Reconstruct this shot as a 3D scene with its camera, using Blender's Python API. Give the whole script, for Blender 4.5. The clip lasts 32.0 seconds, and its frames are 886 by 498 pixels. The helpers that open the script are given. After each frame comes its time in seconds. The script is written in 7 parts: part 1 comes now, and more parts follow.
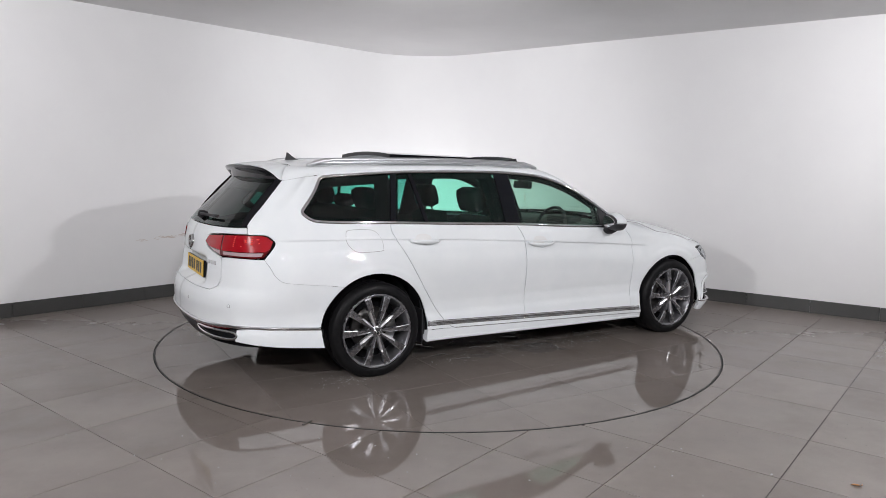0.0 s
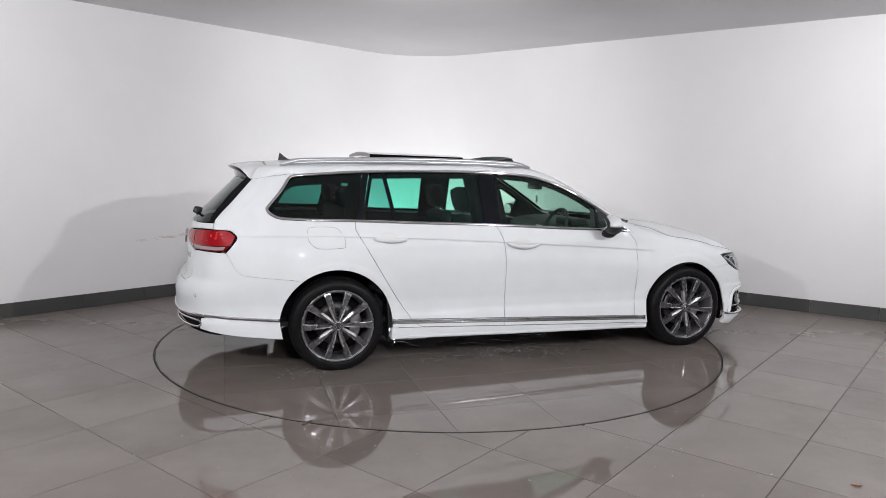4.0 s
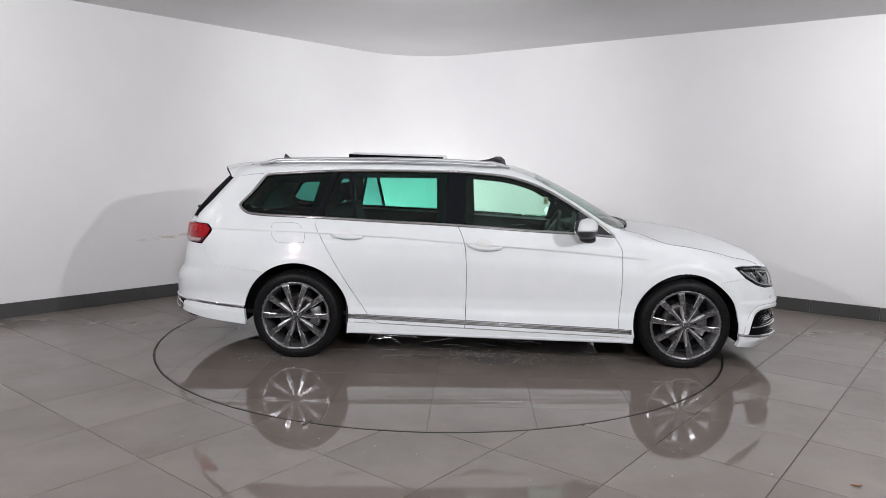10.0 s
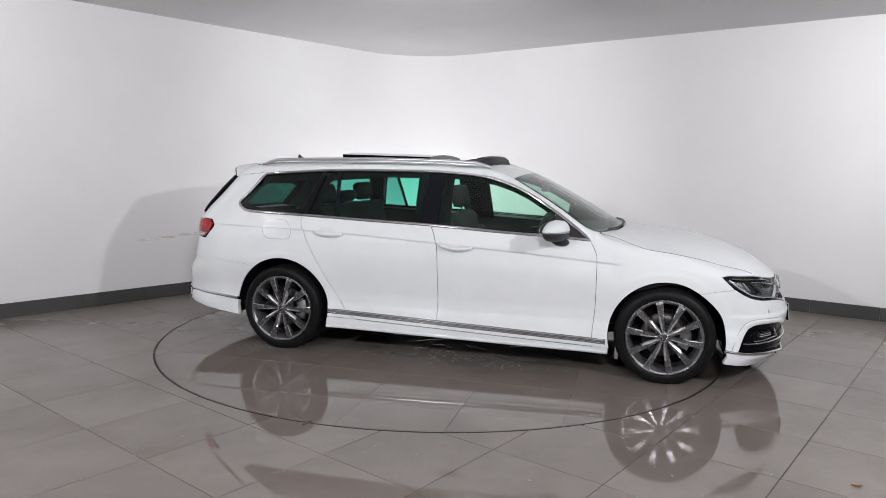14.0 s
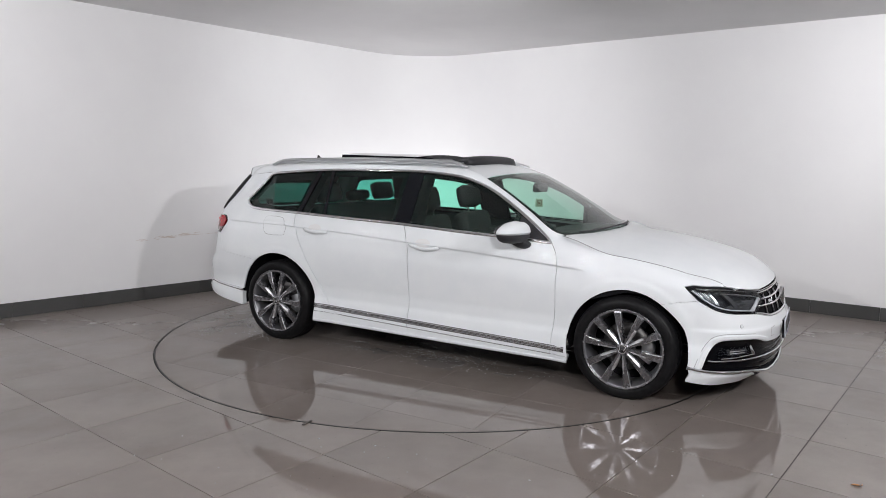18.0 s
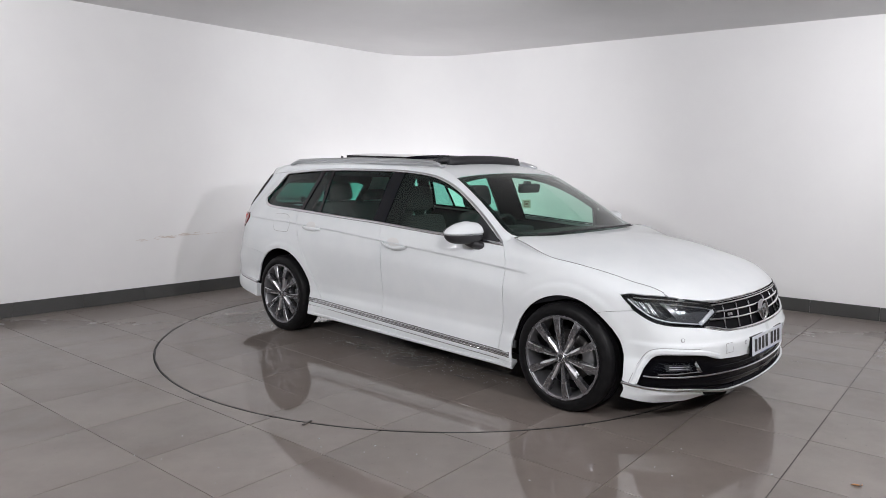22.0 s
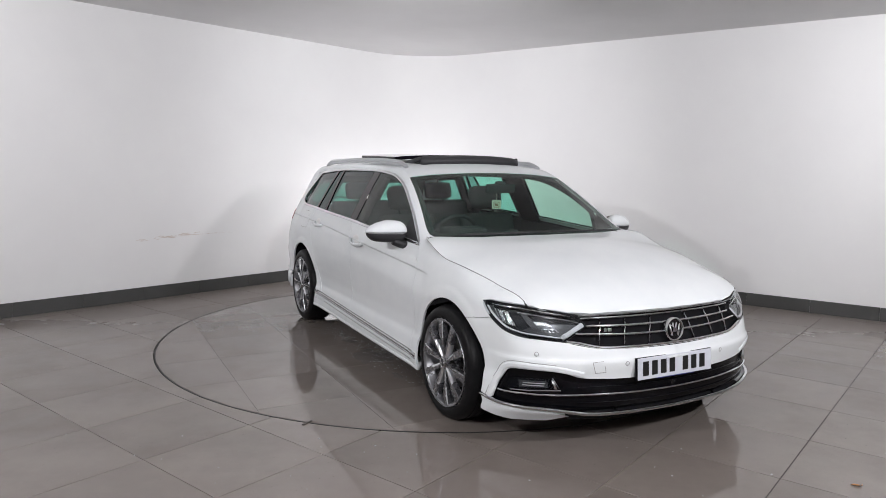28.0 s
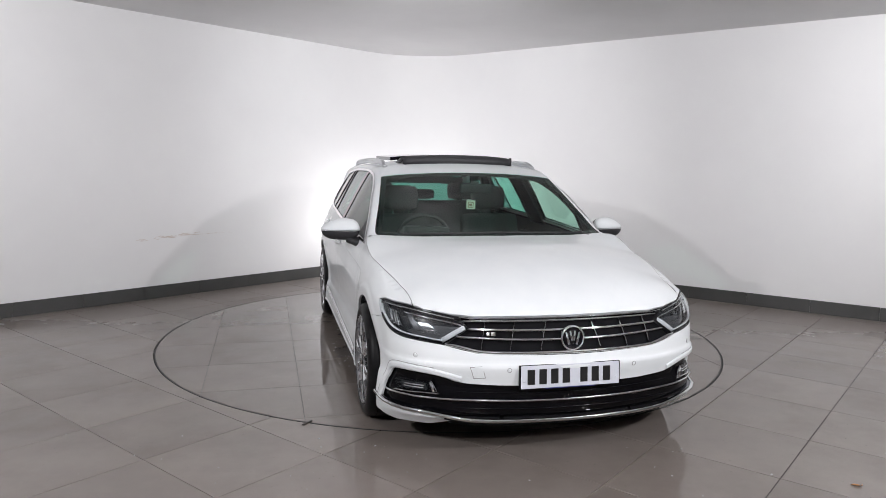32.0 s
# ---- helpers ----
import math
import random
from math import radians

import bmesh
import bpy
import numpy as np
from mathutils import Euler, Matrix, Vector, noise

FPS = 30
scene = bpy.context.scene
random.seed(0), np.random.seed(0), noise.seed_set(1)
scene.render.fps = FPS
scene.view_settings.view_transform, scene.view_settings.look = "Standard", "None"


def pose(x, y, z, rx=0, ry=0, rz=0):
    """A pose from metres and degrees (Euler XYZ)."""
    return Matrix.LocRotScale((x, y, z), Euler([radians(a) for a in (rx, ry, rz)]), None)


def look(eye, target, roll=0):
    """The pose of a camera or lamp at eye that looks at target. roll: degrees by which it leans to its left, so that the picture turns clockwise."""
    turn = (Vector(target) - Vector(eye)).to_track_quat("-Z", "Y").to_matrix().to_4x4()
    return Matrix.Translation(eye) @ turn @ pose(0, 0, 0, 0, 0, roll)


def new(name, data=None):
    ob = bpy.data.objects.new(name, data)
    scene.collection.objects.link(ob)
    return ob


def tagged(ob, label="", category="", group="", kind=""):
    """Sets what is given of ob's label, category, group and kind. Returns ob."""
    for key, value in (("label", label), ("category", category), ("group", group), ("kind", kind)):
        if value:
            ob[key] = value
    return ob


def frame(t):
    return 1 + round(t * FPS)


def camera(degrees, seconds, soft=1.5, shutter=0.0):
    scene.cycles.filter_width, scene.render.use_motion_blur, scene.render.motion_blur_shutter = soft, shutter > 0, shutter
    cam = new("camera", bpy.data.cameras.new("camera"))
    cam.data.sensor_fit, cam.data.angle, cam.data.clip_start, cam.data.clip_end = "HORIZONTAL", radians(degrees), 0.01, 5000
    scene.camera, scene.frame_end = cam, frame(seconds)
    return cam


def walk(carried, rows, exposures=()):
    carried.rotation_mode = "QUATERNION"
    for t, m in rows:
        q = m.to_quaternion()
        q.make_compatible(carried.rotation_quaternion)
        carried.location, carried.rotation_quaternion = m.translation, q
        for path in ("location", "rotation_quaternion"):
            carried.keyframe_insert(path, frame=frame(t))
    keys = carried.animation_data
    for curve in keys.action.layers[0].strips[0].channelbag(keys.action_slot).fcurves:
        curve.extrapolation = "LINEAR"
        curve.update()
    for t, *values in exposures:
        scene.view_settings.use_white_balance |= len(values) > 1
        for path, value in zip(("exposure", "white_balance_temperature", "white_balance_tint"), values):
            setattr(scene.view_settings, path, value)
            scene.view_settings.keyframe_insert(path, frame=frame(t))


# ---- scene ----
# ---------- camera: fixed on a stand before the turntable ----------
cam = camera(64.76, 32.0, soft=0.4)
EYE = Vector((0.0, -5.819, 1.4107))
AIM = EYE + Vector((0.0038416, 0.9929459, -0.1185059)) * 5
walk(cam, [(0, look(EYE, AIM, 0.883)), (32, look(EYE, AIM, 0.883))], exposures=[(0, 0.0), (32, 0.0)])

# turn of the disc and of the car upon it, degrees at a time t
def turned(t):
    return 30.30 - 3.295 * t - 0.00075 * t * t

CAR_SHIFT = Vector((0.3947, 0.0134, 0.0))
DISC_R = 2.245

# ---------- light ----------
world = bpy.data.worlds.new("world")
scene.world = world
world.use_nodes = True
world.node_tree.nodes["Background"].inputs[0].default_value = (0.9, 0.92, 1.0, 1)
world.node_tree.nodes["Background"].inputs[1].default_value = 0.02

def area_lamp(eye, target, size, size_y, watts, colour=(0.985, 0.975, 1.0), spread=180):
    data = bpy.data.lights.new("lamp", "AREA")
    data.shape, data.size, data.size_y, data.energy, data.color = "RECTANGLE", size, size_y, watts, colour
    data.spread = radians(spread)
    ob = new("lamp", data)
    ob.matrix_world = look(eye, target)
    return ob

def spot_lamp(eye, target, watts, cone, colour=(0.985, 0.975, 1.0), radius=0.12):
    data = bpy.data.lights.new("lamp", "SPOT")
    data.energy, data.color, data.spot_size, data.spot_blend, data.shadow_soft_size = watts, colour, radians(cone), 1.0, radius
    ob = new("lamp", data)
    ob.matrix_world = look(eye, target)
    return ob

def point_lamp(eye, watts, radius, colour=(0.985, 0.975, 1.0)):
    data = bpy.data.lights.new("lamp", "POINT")
    data.energy, data.color, data.shadow_soft_size = watts, colour, radius
    ob = new("lamp", data)
    ob.matrix_world = pose(*eye)
    return ob

# unseen ceiling spot added to brighten the corner, and the low work lamp that stands behind the car and lights the
# corner from near the floor
spot_lamp((0.0, -1.4, 2.55), (-0.3, 4.1, 1.5), 240, 90)
point_lamp((-0.68, 2.95, 0.6), 34, 0.12)
area_lamp((3.2, -4.5, 2.6), (-1.0, 1.0, 1.2), 0.18, 0.05, 84)
area_lamp((0.6, -6.2, 2.6), (-0.6, 1.0, 1.2), 0.2, 0.05, 73)
area_lamp((-2.8, -5.0, 2.6), (0.6, 0.6, 1.0), 0.18, 0.05, 80)
# two more unseen lamps, added to brighten the side walls
area_lamp((-3.6, -1.7, 2.78), (-3.1, 1.0, 1.2), 0.4, 0.1, 12.5, spread=150)
area_lamp((4.0, -1.3, 2.78), (3.8, 1.0, 1.1), 0.4, 0.1, 21.5, spread=150)

# ---------- materials ----------
def mat(name, colour, rough=0.5, metal=0.0, **more):
    m = bpy.data.materials.new(name)
    m.use_nodes = True
    b = m.node_tree.nodes["Principled BSDF"]
    b.inputs["Base Color"].default_value = (*colour, 1)
    b.inputs["Roughness"].default_value = rough
    b.inputs["Metallic"].default_value = metal
    for k, v in more.items():
        b.inputs[k.replace("_", " ")].default_value = v
    return m

def wire(m, a, out, b, into):
    m.node_tree.links.new(a.outputs[out], b.inputs[into])

def coords(m, scale=(1, 1, 1)):
    """Object coordinates, scaled."""
    c = m.node_tree.nodes.new("ShaderNodeTexCoord")
    mp = m.node_tree.nodes.new("ShaderNodeMapping")
    mp.inputs["Scale"].default_value = scale
    wire(m, c, "Object", mp, "Vector")
    return mp

def shuffled(m):
    """Object coordinates, shifted by chance from piece to piece."""
    c = m.node_tree.nodes.new("ShaderNodeTexCoord")
    info = m.node_tree.nodes.new("ShaderNodeObjectInfo")
    k = m.node_tree.nodes.new("ShaderNodeMath")
    k.operation = "MULTIPLY"
    k.inputs[1].default_value = 40
    add = m.node_tree.nodes.new("ShaderNodeVectorMath")
    wire(m, info, "Random", k, 0)
    wire(m, c, "Object", add, 0)
    wire(m, k, "Value", add, 1)
    return add

def ramp(m, src, out, stops):
    r = m.node_tree.nodes.new("ShaderNodeValToRGB")
    r.color_ramp.elements[0].position, r.color_ramp.elements[0].color = stops[0][0], (*stops[0][1], 1)
    r.color_ramp.elements[1].position, r.color_ramp.elements[1].color = stops[-1][0], (*stops[-1][1], 1)
    for pos, col in stops[1:-1]:
        el = r.color_ramp.elements.new(pos)
        el.color = (*col, 1)
    wire(m, src, out, r, "Fac")
    return r

def noise_of(m, scale, detail=4, rough=0.55, stretch=(1, 1, 1), pieces=False):
    n = m.node_tree.nodes.new("ShaderNodeTexNoise")
    n.inputs["Scale"].default_value, n.inputs["Detail"].default_value, n.inputs["Roughness"].default_value = scale, detail, rough
    wire(m, shuffled(m) if pieces else coords(m, stretch), "Vector", n, "Vector")
    return n

def bump_from(m, src, out, strength, dist):
    b = m.node_tree.nodes.new("ShaderNodeBump")
    b.inputs["Strength"].default_value, b.inputs["Distance"].default_value = strength, dist
    wire(m, src, out, b, "Height")
    wire(m, b, "Normal", m.node_tree.nodes["Principled BSDF"], "Normal")

def bsdf(m):
    return m.node_tree.nodes["Principled BSDF"]

def wall_paint():
    m = mat("wall_paint", (0.8, 0.8, 0.8), 0.6)
    n = noise_of(m, 0.9, 5, 0.6)
    r = ramp(m, n, "Fac", [(0.3, (0.77, 0.768, 0.775)), (0.7, (0.81, 0.81, 0.812))])
    wire(m, r, "Color", bsdf(m), "Base Color")
    f = noise_of(m, 160, 3)
    bump_from(m, f, "Fac", 0.08, 0.002)
    return m

def ceiling_paint():
    m = mat("ceiling_paint", (0.7, 0.7, 0.7), 0.8)
    n = noise_of(m, 1.5, 4)
    r = ramp(m, n, "Fac", [(0.3, (0.68, 0.675, 0.68)), (0.7, (0.72, 0.715, 0.72))])
    wire(m, r, "Color", bsdf(m), "Base Color")
    return m

def tile_stone(name, tint=(1.0, 1.0, 1.0), far_dull=False):
    """Polished grey porcelain with a cloudy tone, smears and a fine speckle. The last argument roughens it along +y,
    fitted so the far skirting's reflection blurs in the camera's view.
    """
    m = mat(name, (0.2, 0.19, 0.18), 0.12)
    a = noise_of(m, 2.2, 6, 0.6, pieces=True)
    r = ramp(m, a, "Fac", [(0.3, (0.175 * tint[0], 0.151 * tint[1], 0.137 * tint[2])), (0.7, (0.209 * tint[0], 0.181 * tint[1], 0.165 * tint[2]))])
    info = m.node_tree.nodes.new("ShaderNodeObjectInfo")
    v = m.node_tree.nodes.new("ShaderNodeHueSaturation")
    rr = ramp(m, info, "Random", [(0.0, (0.93, 0.93, 0.93)), (1.0, (1.07, 1.07, 1.07))])
    wire(m, rr, "Color", v, "Value")
    wire(m, r, "Color", v, "Color")
    sp = noise_of(m, 240, 2)
    mix = m.node_tree.nodes.new("ShaderNodeMixRGB")
    mix.blend_type = "MULTIPLY"
    mix.inputs["Fac"].default_value = 1
    sr = ramp(m, sp, "Fac", [(0.25, (0.9, 0.9, 0.9)), (0.6, (1, 1, 1))])
    wire(m, v, "Color", mix, 1)
    wire(m, sr, "Color", mix, 2)
    # dirt specks and dull trodden smears
    dot = m.node_tree.nodes.new("ShaderNodeTexVoronoi")
    dot.inputs["Scale"].default_value = 22
    wire(m, shuffled(m), "Vector", dot, "Vector")
    dr = ramp(m, dot, "Distance", [(0.03, (0.45, 0.43, 0.42)), (0.07, (1, 1, 1))])
    gr = noise_of(m, 1.3, 8, 0.7, pieces=True)
    gg = ramp(m, gr, "Fac", [(0.35, (0.88, 0.87, 0.86)), (0.55, (1, 1, 1)), (0.72, (1.05, 1.04, 1.04))])
    last = mix
    for q in (dr, gg):
        k = m.node_tree.nodes.new("ShaderNodeMixRGB")
        k.blend_type = "MULTIPLY"
        k.inputs["Fac"].default_value = 1
        wire(m, last, "Color", k, 1)
        wire(m, q, "Color", k, 2)
        last = k
    wire(m, last, "Color", bsdf(m), "Base Color")
    s = noise_of(m, 3.5, 6, 0.65, pieces=True)
    rs = ramp(m, s, "Fac", [(0.3, (0.018,) * 3), (0.5, (0.03,) * 3), (0.75, (0.075,) * 3)])
    if far_dull:
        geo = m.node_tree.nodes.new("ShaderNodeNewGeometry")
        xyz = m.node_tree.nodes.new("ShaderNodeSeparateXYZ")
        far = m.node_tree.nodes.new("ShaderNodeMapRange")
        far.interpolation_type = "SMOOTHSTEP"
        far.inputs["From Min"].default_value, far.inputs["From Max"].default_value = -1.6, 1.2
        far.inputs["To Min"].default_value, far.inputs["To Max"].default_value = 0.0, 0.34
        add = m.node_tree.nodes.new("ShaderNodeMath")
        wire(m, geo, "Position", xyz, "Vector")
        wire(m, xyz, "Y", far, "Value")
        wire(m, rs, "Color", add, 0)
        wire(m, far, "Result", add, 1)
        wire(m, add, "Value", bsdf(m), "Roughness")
    else:
        wire(m, rs, "Color", bsdf(m), "Roughness")
    w = noise_of(m, 5, 2)
    bump_from(m, w, "Fac", 0.012, 0.01)
    return m

M_WALL, M_CEIL = wall_paint(), ceiling_paint()
# unseen rear and side walls, kept this white to bounce fill onto the car
M_BACK = mat("bounce_wall", (0.74, 0.74, 0.745), 0.8)
M_TILE, M_SKIRT = tile_stone("polished_tile"), tile_stone("skirting_tile", (0.36, 0.42, 0.45), True)
M_FLOOR_TILE = tile_stone("floor_tile", far_dull=True)
M_GROUT = mat("grout", (0.085, 0.076, 0.071), 0.85)

# ---------- small mesh tools ----------
def mesh_ob(name, bm, material, parent=None, smooth=False, label=""):
    me = bpy.data.meshes.new(name)
    bm.normal_update()
    bm.to_mesh(me)
    bm.free()
    if smooth:
        me.shade_smooth()
    me.materials.append(material)
    ob = new(name, me)
    if parent is not None:
        ob.parent = parent
    if label:
        ob["label"] = label
    return ob

def part(name, bm, material, parent, label="", smooth=True):
    return mesh_ob(name, bm, material, parent, smooth, label)

def box(bm, x0, x1, y0, y1, z0, z1, bevel=0.0, m=None):
    g = bmesh.ops.create_cube(bm, size=1)
    bmesh.ops.scale(bm, vec=(x1 - x0, y1 - y0, z1 - z0), verts=g["verts"])
    bmesh.ops.translate(bm, vec=((x0 + x1) / 2, (y0 + y1) / 2, (z0 + z1) / 2), verts=g["verts"])
    vs = g["verts"]
    if bevel:
        es = list({e for v in vs for e in v.link_edges})
        r = bmesh.ops.bevel(bm, geom=es, offset=bevel, segments=2, affect="EDGES", profile=0.6)
        vs = list({v for v in vs if v.is_valid} | set(r["verts"]))
    if m is not None:
        bmesh.ops.transform(bm, matrix=m, verts=vs)
    return vs

def lathe(bm, profile, n, axis="y", m=None, arc=(0, 360), cap=False):
    """Turn a profile of (radius, height) about an axis."""
    full = arc[1] - arc[0] >= 360
    cols = []
    for i in range(n if full else n + 1):
        a = radians(arc[0] + (arc[1] - arc[0]) * i / n)
        ring = []
        for rad, h in profile:
            c = (rad * math.cos(a), h, rad * math.sin(a)) if axis == "y" else (rad * math.cos(a), rad * math.sin(a), h)
            ring.append(bm.verts.new(m @ Vector(c) if m else c))
        cols.append(ring)
    k = len(cols)
    for i in range(k if full else k - 1):
        a, b = cols[i], cols[(i + 1) % k]
        for j in range(len(profile) - 1):
            bm.faces.new((a[j], a[j + 1], b[j + 1], b[j]))
    return cols

def sweep(bm, pts, section, up=Vector((0, 0, 1)), closed=False, scale=None):
    """Carry a closed section of (u, v) along points; u lies along up x way, v along up."""
    rings = []
    n = len(pts)
    for i, pt in enumerate(pts):
        a = pts[(i - 1) % n] if closed or i else pts[i]
        b = pts[(i + 1) % n] if closed or i < n - 1 else pts[i]
        way = (Vector(b) - Vector(a)).normalized()
        upv = up[i] if isinstance(up, list) else up
        side = upv.cross(way).normalized()
        top = way.cross(side).normalized()
        k = scale[i] if scale else 1.0
        rings.append([bm.verts.new(Vector(pt) + side * (u * k) + top * (v * k)) for u, v in section])
    m = len(section)
    for i in range(n if closed else n - 1):
        a, b = rings[i], rings[(i + 1) % n]
        for j in range(m):
            bm.faces.new((a[j], a[(j + 1) % m], b[(j + 1) % m], b[j]))
    if not closed:
        bm.faces.new(rings[0][::-1])
        bm.faces.new(rings[-1])
    bmesh.ops.recalc_face_normals(bm, faces=bm.faces[:])

def disc_section(r, n=8, sx=1.0):
    return [(r * sx * math.cos(2 * math.pi * i / n), r * math.sin(2 * math.pi * i / n)) for i in range(n)]

# ---------- the studio: two long walls that meet in a rounded corner ----------
CEIL = 2.86
L0, LD = Vector((-2.974, 1.281)), Vector((0.6772, 0.7358))
R0, RD = Vector((3.5626, 1.1828)), Vector((0.8041, -0.5945))
CORNER = Vector((-0.381, 4.1))
ROUND = 1.0

def wall_plan():
    """Inner line of the walls from the left end round the corner to the right end, then closed behind the camera."""
    ang = math.acos((-LD).dot(RD)) / 2
    tang = ROUND / math.tan(ang)
    a, b = CORNER - LD * tang, CORNER + RD * tang
    bis = ((-LD) + RD).normalized()
    mid = CORNER + bis * (ROUND / math.sin(ang))
    va, vb = a - mid, b - mid
    a0, a1 = math.atan2(va.y, va.x), math.atan2(vb.y, vb.x)
    if a1 > a0:
        a1 -= 2 * math.pi
    arc = [mid + Vector((math.cos(a0 + (a1 - a0) * i / 14), math.sin(a0 + (a1 - a0) * i / 14))) * ROUND for i in range(15)]
    return a, b, arc

TA, TB, ARC = wall_plan()
LEFT_END, RIGHT_END = CORNER - LD * 12.0, CORNER + RD * 12.5

def wall_strip(name, pts, z0, z1, thick, material, inward=0.0, smooth=False):
    """A wall of some thickness along a plan line; its inner face is on the right hand of the line."""
    bm = bmesh.new()
    ins, outs = [], []
    for i, pnt in enumerate(pts):
        d = (pts[min(i + 1, len(pts) - 1)] - pts[max(i - 1, 0)]).normalized()
        n = Vector((d.y, -d.x))
        ins.append(pnt + n * inward)
        outs.append(pnt - n * thick)
    rows = [[bm.verts.new((q.x, q.y, z)) for q in line] for line, z in ((ins, z0), (ins, z1), (outs, z1), (outs, z0))]
    for k in range(4):
        a, b = rows[k], rows[(k + 1) % 4]
        for i in range(len(pts) - 1):
            bm.faces.new((a[i], a[i + 1], b[i + 1], b[i]))
    for i in (0, -1):
        bm.faces.new([r[i] for r in rows])
    bmesh.ops.recalc_face_normals(bm, faces=bm.faces[:])
    return mesh_ob(name, bm, material, None, smooth)

def build_studio():
    def st(ob, label, cat):
        return tagged(ob, label, cat, kind="structure")
    back_l, back_r = Vector((LEFT_END.x, -9.5)), Vector((RIGHT_END.x, -9.5))
    ob = wall_strip("wall_north", [LEFT_END, TA] + ARC[1:-1] + [TB, RIGHT_END], 0.0, CEIL, 0.15, M_WALL)
    st(ob, "white painted studio wall with a rounded corner", "wall")
    me = ob.data
    me.shade_smooth()
    me.set_sharp_from_angle(angle=radians(30))
    st(wall_strip("wall_south", [back_r, back_l], 0.0, CEIL, 0.15, M_BACK), "unseen white wall added to bounce light behind the camera", "wall")
    st(wall_strip("wall_west", [back_l, LEFT_END], 0.0, CEIL, 0.15, M_BACK), "unseen white wall added to bounce light", "wall")
    st(wall_strip("wall_east", [RIGHT_END, back_r], 0.0, CEIL, 0.15, M_BACK), "unseen white wall added to bounce light", "wall")
    bm = bmesh.new()
    box(bm, -10.5, 11.5, -9.8, 4.6, CEIL, CEIL + 0.15)
    st(mesh_ob("ceiling", bm, M_CEIL), "smooth grey-white painted ceiling", "ceiling")
    # floor bed with a round pit for the turntable
    bm = bmesh.new()
    n = 128
    ring = [bm.verts.new(((DISC_R + 0.004) * math.cos(2 * math.pi * i / n), (DISC_R + 0.004) * math.sin(2 * math.pi * i / n), -0.006)) for i in range(n)]
    low = [bm.verts.new((v.co.x, v.co.y, -0.06)) for v in ring]
    outer = [bm.verts.new(c) for c in ((11.5, -9.8, -0.006), (11.5, 4.6, -0.006), (-10.5, 4.6, -0.006), (-10.5, -9.8, -0.006))]
    es = [bm.edges.new((ring[i], ring[(i + 1) % n])) for i in range(n)] + [bm.edges.new((outer[i], outer[(i + 1) % 4])) for i in range(4)]
    bmesh.ops.triangle_fill(bm, use_beauty=True, edges=es)
    for i in range(n):
        bm.faces.new((ring[i], ring[(i + 1) % n], low[(i + 1) % n], low[i]))
    bm.faces.new(low)
    bmesh.ops.recalc_face_normals(bm, faces=bm.faces[:])
    return st(mesh_ob("floor", bm, M_GROUT), "grey polished porcelain tile floor with thin dark joints", "floor")

FLOOR = build_studio()

# ---------- tiles, clipped to what they border ----------
TILE = 0.597
TDIR, TNRM = Vector((0.6293, 0.7771)), Vector((-0.7771, 0.6293))

def clip_half(poly, n, d):
    """Keep the part of a polygon where n.p <= d."""
    out = []
    for i, a in enumerate(poly):
        b = poly[(i + 1) % len(poly)]
        da, db = n.dot(a) - d, n.dot(b) - d
        if da <= 0:
            out.append(a)
        if da * db < 0:
            out.append(a + (b - a) * (da / (da - db)))
    return out

def tile_mesh(bm, poly, top, depth, lip=0.0012):
    if len(poly) < 3:
        return
    c = sum(poly, Vector((0, 0))) / len(poly)
    up = [bm.verts.new((c.x + (q.x - c.x) * 0.9975, c.y + (q.y - c.y) * 0.9975, top)) for q in poly]
    mid = [bm.verts.new((q.x, q.y, top - lip)) for q in poly]
    lo = [bm.verts.new((q.x, q.y, top - depth)) for q in poly]
    bm.faces.new(up)
    k = len(poly)
    for i in range(k):
        j = (i + 1) % k
        bm.faces.new((mid[i], mid[j], up[j], up[i]))
        bm.faces.new((lo[i], lo[j], mid[j], mid[i]))

def outside_disc(poly, r):
    """The part of a tile outside the disc, its inner border along the circle."""
    inside = [q.length < r for q in poly]
    fine = []
    for i, a in enumerate(poly):
        b = poly[(i + 1) % len(poly)]
        for k in range(24):
            fine.append(a + (b - a) * (k / 24))
    if not any(q.length < r for q in fine):
        return poly
    out = [q for q in fine if q.length >= r]
    if not out:
        return []
    # order: walk the tile's border, then return along the circle
    start = next(i for i in range(len(fine)) if fine[i].length >= r and fine[i - 1].length < r)
    chain = []
    i = start
    while fine[i % len(fine)].length >= r and len(chain) < len(fine):
        chain.append(fine[i % len(fine)])
        i += 1
    a0, a1 = math.atan2(chain[-1].y, chain[-1].x), math.atan2(chain[0].y, chain[0].x)
    while a1 - a0 > math.pi:
        a1 -= 2 * math.pi
    while a1 - a0 < -math.pi:
        a1 += 2 * math.pi
    chain += [Vector((r * math.cos(a0 + (a1 - a0) * k / 8), r * math.sin(a0 + (a1 - a0) * k / 8))) for k in range(9)]
    return chain

